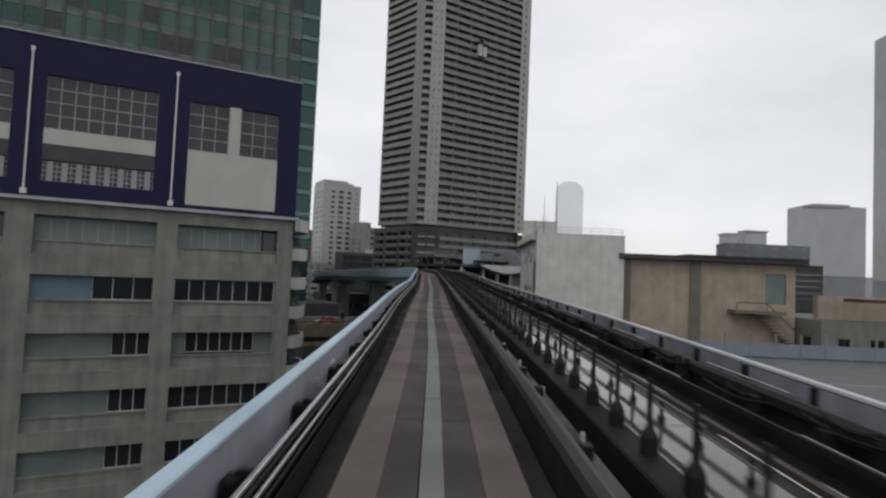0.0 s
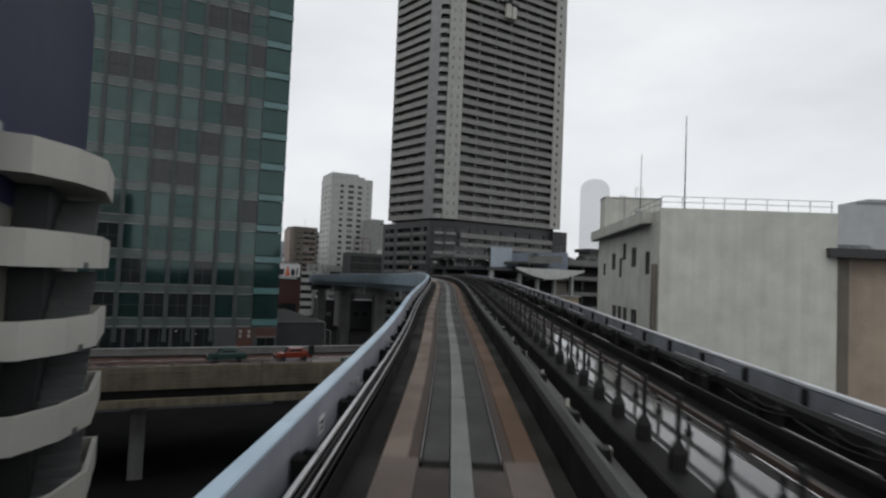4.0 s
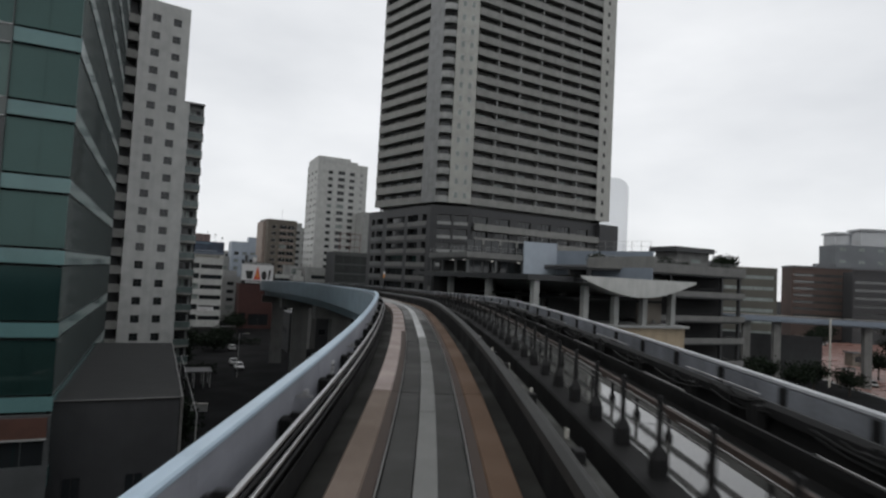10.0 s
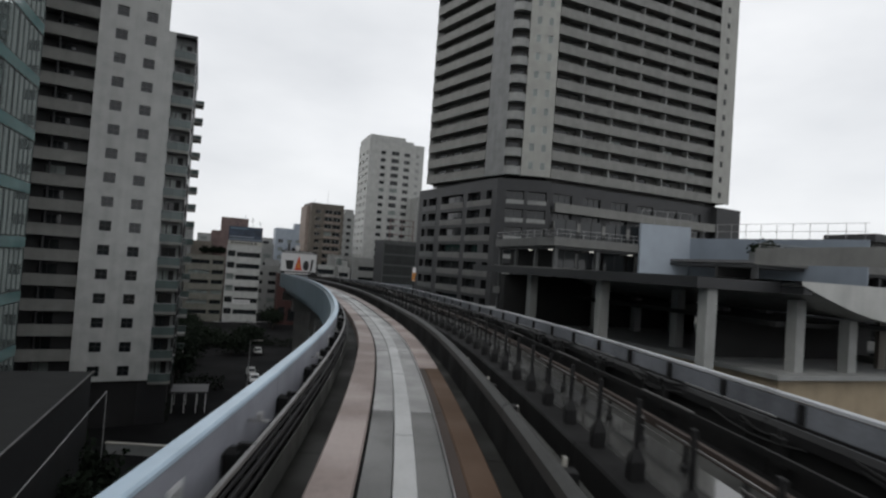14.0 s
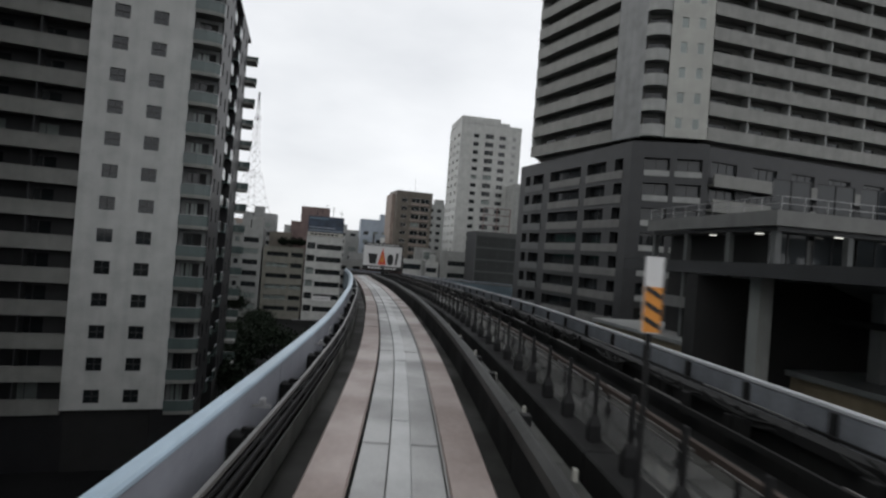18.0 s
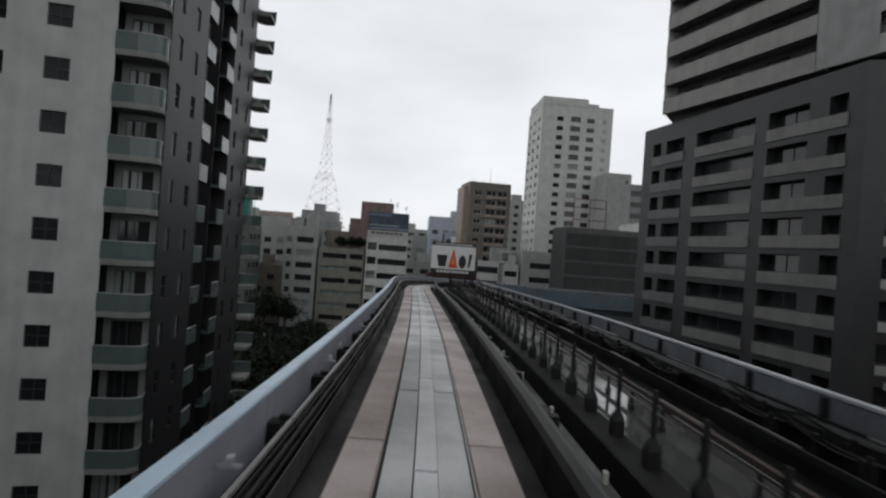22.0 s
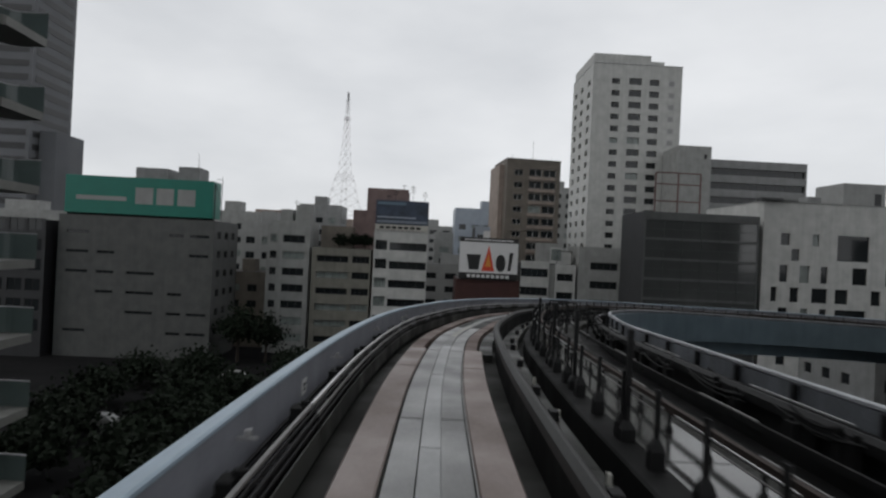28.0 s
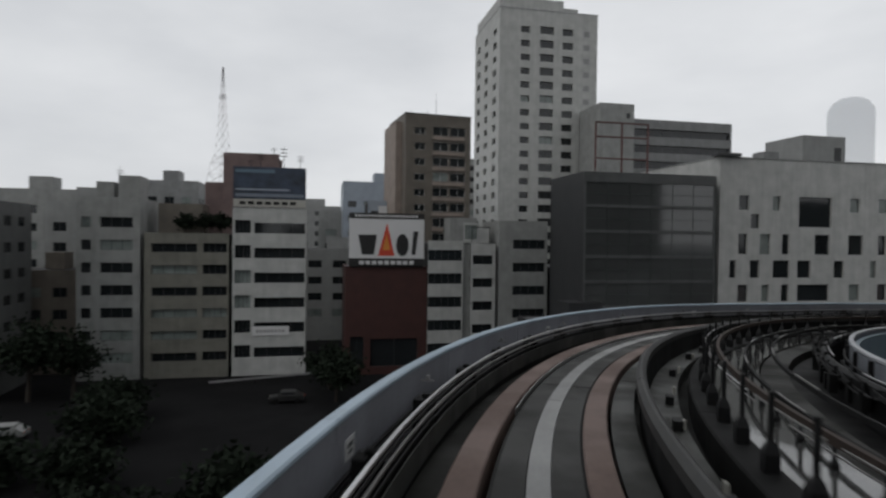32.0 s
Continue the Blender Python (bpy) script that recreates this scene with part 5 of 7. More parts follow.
m, wid = between(P2, PR)
facade(d, m @ Matrix.Translation((0, 1.2, 0)), wid, GROUND, 31.1, [(x, x + 4.0, z - 0.3, z + 1.7) for z in rows_z for x in (1.5, 8, 14.5, 21, 27.5, 34)], "dark", t=0.4, cols=3, name="podium_wall")
pb = balcony(wid - 8, 1.3, 1.2, 0.3).mesh("podium_band")
pb.materials.append(M["balcony"])
for z in rows_z:
    part("podium_band", pb, None, d, "", m @ Matrix.Translation((1.0, 0, z - 1.2)))
block(d, "podium_wall", "dark", wid - 7, wid, -0.2, 1.2, GROUND, 31.1, "", m)
block(d, "podium_roof", "roof", 0.5, wid - 0.5, 1.3, 30, 30.7, 31.0, "", m)

# ---------- low hall with a bowed canopy, and the parking decks beside it ----------
l = lot("canopy_hall", 10.8, 170.2, "low hall with a bowed white canopy roof on square columns")
block(l, "base_wall", "cream", -1.0, 16.6, 0.6, 50, GROUND, 10.2, "cream base wall")
block(l, "ledge", "light_grey", -1.4, 17.0, 0.2, 50, 10.2, 10.5)
so, n = Soup(), 24
for i in range(n):
    (x0, z0), (x1, z1) = ((-0.9 + 18.0 * u, 15.95 - 2.0 * math.sin(math.pi * u)) for u in (i / n, (i + 1) / n))
    k = len(so.v)
    so.v += [(x, y, z) for y in (-0.6, 34) for x, z in ((x0, z0 - 0.1), (x1, z1 - 0.1), (x1, 16.08), (x0, 16.08))]
    so.f += [tuple(k + j for j in f) for f in ((0, 1, 2, 3), (7, 6, 5, 4), (3, 2, 6, 7), (0, 4, 5, 1))]
part("canopy", so, M["white"], l, "white canopy with a bowed underside")
part("side_roof", Soup().box(-7.0, -0.25, 1.0, 34, 15.3, 15.95).box(-0.6, 0.1, -0.5, 34, 15.3, 15.95), M["dark"], l)
for x in (-5.6, 1.4, 6.0, 10.5, 15.2):
    for y in (1.6, 12.0, 23.0):
        block(l, "column", "light_grey", x - 0.36, x + 0.36, y - 0.36, y + 0.36, 10.5 if x > -1 else GROUND, 15.4 - (1.7 * math.sin(math.pi * min(1, max(0, x / 16))) if x > 0 else 0))
# near-black inner walls and ceiling: painted shade below the canopy
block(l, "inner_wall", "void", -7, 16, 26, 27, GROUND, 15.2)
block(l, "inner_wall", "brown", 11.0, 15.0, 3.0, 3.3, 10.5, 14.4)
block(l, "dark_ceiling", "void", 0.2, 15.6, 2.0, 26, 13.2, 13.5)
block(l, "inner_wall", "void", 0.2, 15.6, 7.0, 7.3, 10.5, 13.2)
for (x0, y0), (x1, y1), z1 in (((15.9, 27.2), (21.3, 11.3), 20.5), ((10.2, 28.4), (15.9, 27.2), 21.7)):
    mm, ww = between((x0, y0), (x1, y1))
    block(l, "screen_wall", "blue_grey" if z1 < 21 else "blue_pale", 0, ww, 0, 0.4, 15.0, z1, "blue-grey metal screen wall", mm)
    rail_fence(l, mm, ww, z1, 1.5, 1.5)
ax = lot("banded_annex", -2.6, 195.5, "low annex with pale storey bands and dark recessed glazing")
for z, z1 in ((-5.4, -4.6), (-1.8, -1.0), (1.8, 2.6), (5.4, 6.2), (9.2, 10.0), (12.7, 13.5), (15.4, 16.2), (18.5, 19.4)):
    block(ax, "storey_band", "band_pale", 0, 16, 0, 0.4, z, z1)
    block(ax, "storey_band", "band_pale", -0.4, 0, 0, 14.5, z, z1)
    for x in (0.4, 3.6, 6.8, 10.0, 13.0):
        glaze(ax, front(), x, x + 2.8, z1, z1 + 2.1, 1.6, 2, 1, sub=False)
for x in (0.3, 5.4, 10.6, 15.6):
    block(ax, "column", "band", x - 0.2, x + 0.2, 0.6, 1.0, GROUND, 18.5)
for y in (5.0, 9.8, 14.2):
    block(ax, "column", "band", 0.1, 0.45, y - 0.2, y + 0.2, GROUND, 18.5)
part("core", Soup().box(1.8, 16, 2.0, 14.5, GROUND, 18.4), M["void"], ax)
block(ax, "roof", "roof", 0, 16, 0.4, 14.5, 18.9, 19.3)
block(ax, "ceiling_slab", "dark", 0.0, 16, 0.41, 14.4, 18.2, 18.45)
rail_fence(ax, Matrix.Translation((-0.2, 14.4, 0)) @ Matrix.Rotation(radians(-90), 4, "Z"), 14.2, 19.4, 0.85, 1.6, "roof_rail", "pipe")
rail_fence(ax, front(0, 0.2), 15.6, 19.4, 0.85, 1.6, "roof_rail", "pipe")
for x, y in ((0.7, 3.0), (0.9, 8.0), (4.5, 0.8), (9.5, 0.8)):
    block(ax, "strip_lamp", "lamp", x, x + 0.5, y, y + 0.16, 18.12, 18.18, "lit strip lamp under the ceiling")
block(ax, "light_panel", "panel_grey", 3.2, 5.2, 1.9, 1.96, 16.3, 17.9, "pale panel behind the glazing")
pk = lot("parking_building", 23.0, 176.5, "open parking decks with pale parapet bands and roof planting")
for z, z1 in ((-5.2, -4.3), (-1.3, -0.4), (2.6, 3.5), (6.45, 7.35), (10.1, 11.0), (14.05, 14.95), (17.7, 19.2)):
    block(pk, "deck_band", "band_pale", 0, 33.2, 16, 16.3, z, z1)
    block(pk, "deck_band", "band_pale", -0.3, 0, 3, 16.3, z, z1)
    block(pk, "deck_band", "band_pale", 33.2, 33.5, 16, 40, z, z1)
    block(pk, "deck_slab", "dark", 0, 33.2, 16.3, 40, z - 0.3, z)
    if z < 17:
        part("deck_rail", Soup().tube((0, 16.15, z1 + 0.35), (33.2, 16.15, z1 + 0.35), 0.05), M["steel"], pk)
# columns and inner wall coloured dark, as deep shade within the decks
for x in (0.4, 8.6, 16.8, 28.6, 32.9):
    block(pk, "column", "dark", x - 0.22, x + 0.22, 16.6, 17.1, GROUND, 17.7)
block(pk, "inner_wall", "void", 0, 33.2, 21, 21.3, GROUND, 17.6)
block(pk, "roof_deck", "roof", 0, 33.2, 16.3, 40, 17.8, 18.1)
block(pk, "roof_cabin", "pier", 23.6, 31.4, 22, 27, 18.1, 21.7)
block(pk, "cabin_window", "blind", 27.0, 29.2, 21.94, 22.0, 19.9, 20.6)
block(pk, "cabin_roof", "dark", 22.6, 32.0, 21.3, 27.6, 21.7, 22.6, "dark overhanging flat roof")
block(pk, "plant_trough", "band", 1.0, 22.0, 17.0, 18.2, 18.1, 18.9)
rail_fence(pk, front(0, 16.1), 33, 19.2, 0.5, 3.0)

# ---------- dark flat-roofed shed and the road bridge by the glass tower ----------
n = lot("flat_roofed_shed", -23.9, 146.4, "dark grey flat-roofed shed with a pale roof edge")
facade(n, front(-8.4, 0), 8.4, GROUND, 4.75, [(1.0, 2.2, -3, -0.6), (5.0, 6.2, -3, -0.6)], "dark", t=0.15)
facade(n, right_side(0, 0), 34.5, GROUND, 4.75, [(11, 13, -4, -2), (25, 27, -4, -2)], "dark", t=0.15)
shell(n, -8.4, 0, 0, 34.5, GROUND, 4.6, "dark")
block(n, "roof", "void", -8.5, 0.12, -0.12, 34.6, 4.75, 4.9)
part("roof_edge", Soup().tube((0.15, -0.15, 4.9), (0.15, 34.6, 4.9), 0.07), M["rail_dull"], n, "thin pale roof edge")
part("roof_edge", Soup().tube((-8.5, -0.15, 4.9), (0.15, -0.15, 4.9), 0.03), M["rail_dull"], n)
part("downpipe", Soup().tube((0.15, -0.15, GROUND), (0.15, -0.15, 4.86), 0.1), M["rail_dull"], n, "pale downpipe at the corner")
part("side_rail", Soup().tube((1.3, 0.5, 3.4), (1.3, 34, 3.4), 0.04).tube((1.3, 0.5, GROUND), (1.3, 0.5, 3.4), 0.04).tube((1.3, 34, GROUND), (1.3, 34, 3.4), 0.04), M["pipe"], n)
rb_ = lot("road_bridge", -22.0, 105.5, "low road bridge with a stained parapet wall and steel railings", "bridge")
block(rb_, "deck", "asphalt", -60, 26, 2.0, 17.0, 1.6, 2.4)
block(rb_, "red_lane", "red_lane", -60, 26, 9.75, 16.4, 2.4, 2.41, "reddish-brown lane surface")
for y in (9.65, 13.55):
    block(rb_, "lane_line", "sign_white", -60, 26, y - 0.07, y + 0.07, 2.412, 2.418, "white lane line")
block(rb_, "far_kerb", "kerb", -60, 26, 16.4, 16.7, 2.4, 2.58)
block(rb_, "far_parapet", "pier", -60, 26, 16.7, 17.0, 1.6, 3.38, "grey concrete parapet")
block(rb_, "coping", "panel_grey", -60, 26, 16.6, 17.1, 3.38, 3.46)
block(rb_, "near_parapet", "road_wall", -60, 26, 1.6, 1.9, 1.3, 3.5, "yellowish stained parapet panels")
block(rb_, "girder_web", "kerb", -60, 26, 1.9, 2.0, -0.4, 2.4)
block(rb_, "edge_girder", "road_wall", -60, 26, 1.3, 1.9, -0.3, 0.4, "stained edge girder")
rail_fence(rb_, front(-60, 1.75), 86, 3.5, 0.5, 2.0, "railing", "rail_dull")
for x in steps(-58, 24, 2.0):
    block(rb_, "parapet_rib", "road_rib", x, x + 0.12, 1.5, 1.6, 1.3, 3.5)
for z in (1.75, 2.15, 2.55, 2.95):
    block(rb_, "panel_fold", "road_rib", -60, 26, 1.55, 1.6, z, z + 0.1)
for x in (-50, -30, -10, 10):
    block(rb_, "pier", "pier", x - 0.7, x + 0.7, 4.0, 15.0, GROUND, 1.6)
lp = thing("signal_post", "dark post with a small box on the road bridge", "post", pose(-22.0 + 6.7 * 0.883 - 2.2 * 0.469, 105.5 + 6.7 * 0.469 + 2.2 * 0.883, 2.4), "")
part("pole", Soup().tube((0, 0, 0), (0, 0, 2.4), 0.07, 0.06), M["steel"], lp)
part("head", Soup().box(-0.3, 0.3, -0.2, 0.2, 1.9, 2.9), M["steel"], lp)


def vehicle(x, y, z, turn, paint, label, long=4.4, high=1.5):
    """A parked car: body with a raised cabin, glass, wheels."""
    v = thing("car", label, "car", pose(x, y, z, 0, 0, turn), "parked cars")
    so = Soup()
    prof = [(0.0, 0.35), (0.05, 0.8), (0.25 * long, 0.92), (0.36 * long, high), (0.74 * long, high), (0.93 * long, 0.98), (long, 0.85), (long, 0.35)]
    n = len(prof)
    so.v = [(px, -0.85 if pz < 1.0 else -0.7, pz) for px, pz in prof] + [(px, 0.85 if pz < 1.0 else 0.7, pz) for px, pz in prof]
    so.f = [tuple(reversed(range(n))), tuple(range(n, 2 * n))] + [(i, (i + 1) % n, n + (i + 1) % n, n + i) for i in range(n)]
    part("body", so, M[paint], v)
    part("side_glass", Soup().box(0.36 * long, 0.72 * long, -0.8, 0.8, 0.98, high - 0.12), M["glass"], v)
    so = Soup()
    so.v = [(0.26 * long, -0.66, 0.97), (0.26 * long, 0.66, 0.97), (0.355 * long, 0.6, high - 0.06), (0.355 * long, -0.6, high - 0.06)]
    so.v += [(px - 0.03, py, pz + 0.02) for px, py, pz in so.v]
    so.f = [(0, 1, 2, 3), (7, 6, 5, 4), (0, 4, 5, 1), (1, 5, 6, 2), (2, 6, 7, 3), (3, 7, 4, 0)]
    part("windscreen", so, M["glass"], v)
    part("bumper", Soup().box(-0.06, 0.12, -0.8, 0.8, 0.3, 0.5), M["steel"], v)
    for wy in (-0.7, 0.48):
        part("headlight", Soup().box(-0.02, 0.12, wy, wy + 0.22, 0.62, 0.76), M["panel"], v)
        part("tail_light", Soup().box(long - 0.08, long + 0.02, wy, wy + 0.2, 0.66, 0.8), M["sign_red"], v)
    for wx in (0.2 * long, 0.8 * long):
        for wy in (-0.88, 0.7):
            part("wheel", Soup().tube((wx, wy, 0.32), (wx, wy + 0.18, 0.32), 0.32, n=14), M["kerb"], v)
    return v


# ---------- white hall and tan hall to the right of the start ----------
i = lot("white_hall", 12.4, 85.6, "plain white hall with small windows and a cream roof house", turn=-2)
facade(i, front(0, 0), 11.6, GROUND, 18.85, [], "white_old", label="blank white painted wall")
facade(i, left_side(0, 21.6), 21.6, GROUND, 17.95, [(2.4, 3.7, 14.3, 15.5), (6.3, 8.1, 14.8, 16.3), (9.4, 10.6, 14.1, 15.8), (10.6, 12.0, 15.6, 17.0), (13.6, 15.4, 14.9, 16.5), (17.8, 19.2, 14.3, 16.0), (7.0, 8.9, 10.3, 11.6), (9.2, 10.8, 10.3, 11.6), (11.2, 12.8, 10.3, 11.6), (13.9, 15.9, 10.0, 11.6)], "white_old", t=0.2, mat="frame")
block(i, "eaves_board", "white_old", -0.7, -0.02, 2.0, 22.4, 17.95, 18.8, "white projecting eaves")
# thin dark strip stands in for the shadow under the eaves
part("eaves_shadow_board", Soup().box(-0.65, -0.02, 2.0, 22.3, 17.86, 17.94), M["dark"], i)
shell(i, 0, 11.6, 0, 21.6, GROUND, 18.6, "white_old")
block(i, "upper_wall", "white_old", 0.0, 0.3, 0.3, 21.6, 17.97, 18.7)
block(i, "roof_house", "white_old", 0.05, 5.5, 19.2, 21.55, 18.6, 22.1, "cream roof house with a thin flat lid")
block(i, "roof_house_lid", "panel_grey", -0.02, 5.57, 19.13, 21.6, 22.1, 22.2)
for x in (0.45, 1.5, 3.4):
    block(i, "pilaster", "white_old", x, x + 0.28, 19.1, 19.196, 18.6, 22.1)
part("downpipe", Soup().tube((1.95, 19.1, 18.6), (1.95, 19.1, 22.3), 0.06), M["pipe"], i)
for x in (3.0, 3.5):
    part("ladder_hoop", Soup().tube((x, 19.2, 22.2), (x, 19.2, 23.1), 0.025).tube((x, 19.2, 23.1), (x + 0.12, 19.35, 23.25), 0.025).tube((x + 0.12, 19.35, 23.25), (x + 0.3, 19.5, 23.1), 0.025).tube((x + 0.3, 19.5, 23.1), (x + 0.3, 19.5, 22.2), 0.025), M["pipe"], i)
for x in (1.6, 1.9):
    part("vent_stub", Soup().tube((x, 19.4, 22.2), (x, 19.4, 22.45), 0.05), M["pipe"], i)
part("vent_cowl", Soup().tube((1.2, 9.6, 18.6), (1.2, 9.6, 19.6), 0.22).tube((1.2, 9.6, 19.6), (0.7, 9.6, 19.75), 0.22), M["coping"], i)
rail_fence(i, left_side(0.15, 9.0), 9.0, 18.8, 0.75, 1.4)
rail_fence(i, front(0.1, 0.2), 11.3, 18.9, 0.75, 1.4)
block(i, "rust_pipe", "brown", -0.3, -0.04, 0.4, 0.9, 4, 15.0)
mast(i, 3.1, 17.6, 18.6, 7.65, 0.05)
mast(i, 3.2, 5.0, 18.6, 8.0, 0.06)
j = lot("tan_hall", 23.9, 85.9, "tan rendered hall with an overhanging dark flat roof", turn=-2)
facade(j, front(0, 0), 22.8, GROUND, 15.9, [(18.9, 21.6, 10.6, 14.6)], "tan", t=0.2, pane="panel_green", cols=1, label="stained tan rendered wall")
block(j, "corner_pier", "brown", 9.0, 10.4, -0.2, 0.1, GROUND, 15.9)
block(j, "corner_pier", "brown", 0.0, 1.2, -0.15, 0.1, GROUND, 15.9)
shell(j, 0, 22.8, 0, 20, GROUND, 15.9, "tan")
part("roof_slab", Soup().box(-0.6, 23.8, -1.2, 21, 15.9, 16.5).box(8.0, 23.8, -1.4, 3.0, 16.5, 16.7), M["roof_dark"], j, "dark overhanging roof edge")
facade(j, right_side(22.8, 0), 20, GROUND, 15.9, [(3, 5, 9, 11), (9, 11, 9, 11)], "tan")
block(j, "canopy", "brown", 14.0, 20.5, -2.4, 0, 9.3, 9.7)
for k in range(9):
    block(j, "stair_step", "brown", 17.0 + 0.55 * k, 17.6 + 0.55 * k, -1.5, -0.2, 9.1 - 0.45 * k, 9.25 - 0.45 * k)
part("stair_rail", Soup().tube((14.2, -2.3, 10.7), (18.0, -2.3, 10.7), 0.05).tube((18.0, -2.3, 10.7), (22.0, -1.6, 7.3), 0.05).tube((14.2, -2.3, 9.7), (14.2, -2.3, 10.7), 0.04).tube((18.0, -2.3, 9.7), (18.0, -2.3, 10.7), 0.04), M["steel"], j)
pf = lot("roof_terrace_building", 47.0, 80.0, "low pale building with a flat roof and a reddish canopy", turn=0)
facade(pf, front(0, 0), 36, GROUND, 9.0, holes_of(steps(3, 33, 4), 1.8, (1.0, 5.0), 1.8), "beige", t=0.2)
facade(pf, left_side(0, 22), 22, GROUND, 9.0, holes_of(steps(3, 19, 4), 1.8, (1.0, 5.0), 1.8), "beige", t=0.2)
shell(pf, 0, 36, 0, 22, GROUND, 9.0, "beige")
part("gable_roof", Soup().prism([(2, 4), (16, 4), (16, 5), (2, 5)], 9, 12), M["tan"], pf)
block(pf, "canopy", "brick", 4, 9, -1.5, 2.0, 11.4, 11.8)
lf = lot("yard_building", 10.0, 58.0, "low grey flat-roofed building below the guideway", turn=0)
facade(lf, front(0, 0), 60, GROUND, 4.5, holes_of(steps(3, 57, 5), 2.4, (0.5,), 2.0), "panel_grey", t=0.2)
facade(lf, left_side(0, 20), 20, GROUND, 4.5, holes_of(steps(3, 18, 5), 2.4, (0.5,), 2.0), "panel_grey", t=0.2)
shell(lf, 0, 60, 0, 20, GROUND, 4.5, "dark")
for x in steps(6.0, 54.0, 3.0):
    block(lf, "screen_post", "grey", x - 0.1, x + 0.1, 19.4, 19.6, 4.4, 7.3)
    block(lf, "screen_panel", "blue_grey", x + 0.1, x + 2.9, 19.46, 19.54, 4.5, 6.1)

# ---------- paved square beyond the parking decks ----------
sq = thing("paved_square", "wet reddish paved square beyond the parking decks", "square", kind="structure")
part("paving", Soup().prism([(96, 243), (260, 250), (262, 452), (184, 421), (163, 392), (99, 278)], GROUND - 0.1, GROUND + 0.05), M["plaza"], sq)
part("kerb", Soup().prism([(95.2, 242.5), (96, 243), (99, 278), (163, 392), (184, 421), (183.2, 421.4), (162.2, 392.4), (98.2, 278.4)], GROUND - 0.1, GROUND + 0.2), M["panel_grey"], sq)
kx = lot("kiosk", 130.5, 315.0, "small dark kiosk with a flat roof on the paved square", "kiosk", 10)
facade(kx, front(0, 0), 4.6, GROUND, -3.6, [(0.8, 3.8, -6.6, -4.6)], "brown", t=0.2)
shell(kx, 0, 4.6, 0, 3.6, GROUND, -3.6, "brown", 0.25)
block(kx, "side_wall", "brown", 0, 0.15, 0.2, 3.6, GROUND, -3.6)
block(kx, "roof", "roof_dark", -0.4, 5.0, -0.5, 4.0, -3.6, -3.3)
for x, y, w_ in ((119, 301, 30), (146, 330, 30)):
    bx = lot("planter", x, y, "low concrete planter on the paved square", "planter", w_, "planters on the square")
    block(bx, "wall", "grey", 0, 7, 0, 1.6, GROUND, GROUND + 0.7)
    block(bx, "soil", "void", 0.15, 6.85, 0.15, 1.45, GROUND + 0.7, GROUND + 0.75)

# ---------- white tower beyond ----------
e = lot("white_apartment_tower", -75.7, 377.7, "white apartment tower with small dark windows and a stepped top")
EZ = [4.0 + 3.2 * k for k in range(19)]
facade(e, front(0, 0), 24.2, GROUND, 67.0, holes_of((11.5,), 3.4, EZ, 1.8) + holes_of((16.7,), 2.7, EZ, 1.6) + holes_of((6.2,), 2.2, EZ, 1.5), "white", t=0.5, cols=2, pale=0.12)
for z in EZ:
    for x in (21.4,):
        block(e, "shutter", "panel_grey", x - 0.7, x + 0.7, -0.05, -0.004, z + 0.1, z + 1.4)
facade(e, left_side(0, 21.9), 21.9, GROUND, 67.0, holes_of((3.6, 10.5, 17.8), 2.7, EZ, 1.5), "white", t=0.6, cols=2)
facade(e, right_side(24.2, 0), 21.9, GROUND, 67.0, [], "white")
shell(e, 0, 24.2, 0, 21.9, GROUND, 67.0, "white", 0.7)
facade(e, front(0, 0.05), 15.5, 67.0, 69.6, [], "white", t=0.3, name="upper_wall")
facade(e, left_side(0.05, 20), 20, 67.0, 69.6, [], "white", name="upper_wall")
shell(e, 0, 15.5, 0.05, 20, 67.0, 69.6, "white")
block(e, "roof_house", "white", 15.55, 19.5, 1.0, 14, 67.0, 68.4)
coping(e, 0, 24.2, 0, 21.9, 67.0)
block(e, "wing", "light_grey", -6, 0, 4, 18, GROUND, 14)

# ---------- brown block ----------
f = lot("brown_block", -84.5, 339.0, "brown tiled block with white-framed windows on one side", turn=34)
FZ = [2.2 + 2.68 * k for k in range(12)]
facade(f, front(0, 0), 12.0, GROUND, 35.2, holes_of((6.4, 9.6), 2.8, FZ, 1.5) + holes_of((2.6,), 1.9, FZ, 1.2), "brown", t=0.25, cols=2, mat="white_frame", pane="glass", pale=0.1)
facade(f, left_side(0, 12.5), 12.5, GROUND, 35.2, [(7.4, 8.6, GROUND + 1, 34.2)], "brown", t=0.6, glass=False)
shell(f, 0, 12.0, 0, 12.5, GROUND, 35.2, "brown", 0.65)
block(f, "left_wing", "brown_pale", -1.0, 0.0, 3.0, 12.5, GROUND, 34.2)
coping(f, 0, 12, 0, 12.5, 35.2)
mast(f, 7, 5, 35.3, 5.0)
for x in (1.5, 4.5, 10.5):
    mast(f, x, 2, 35.2, 1.2, 0.03)
for z in FZ:
    block(f, "balcony_band", "brown_pale", 4.9, 10.8, -0.16, -0.02, z - 0.75, z - 0.2)

# ---------- brick block with its big billboard, and its neighbours ----------
g = lot("brick_block", -89.5, 326.0, "dark red brick block that carries a large rooftop billboard")
facade(g, front(0, 0.3), 13.0, GROUND, 9.0, [(0.8, 3.0, -6.5, -2.0), (4, 11.5, -6.8, -2.4)], "brick", t=0.4)
facade(g, right_side(13.0, 0.3), 10, GROUND, 9.0, [], "brick")
facade(g, left_side(0, 10.3), 10, GROUND, 9.0, [], "brick")
shell(g, 0, 13, 0.3, 10.3, GROUND, 9.0, "brick", 0.45)
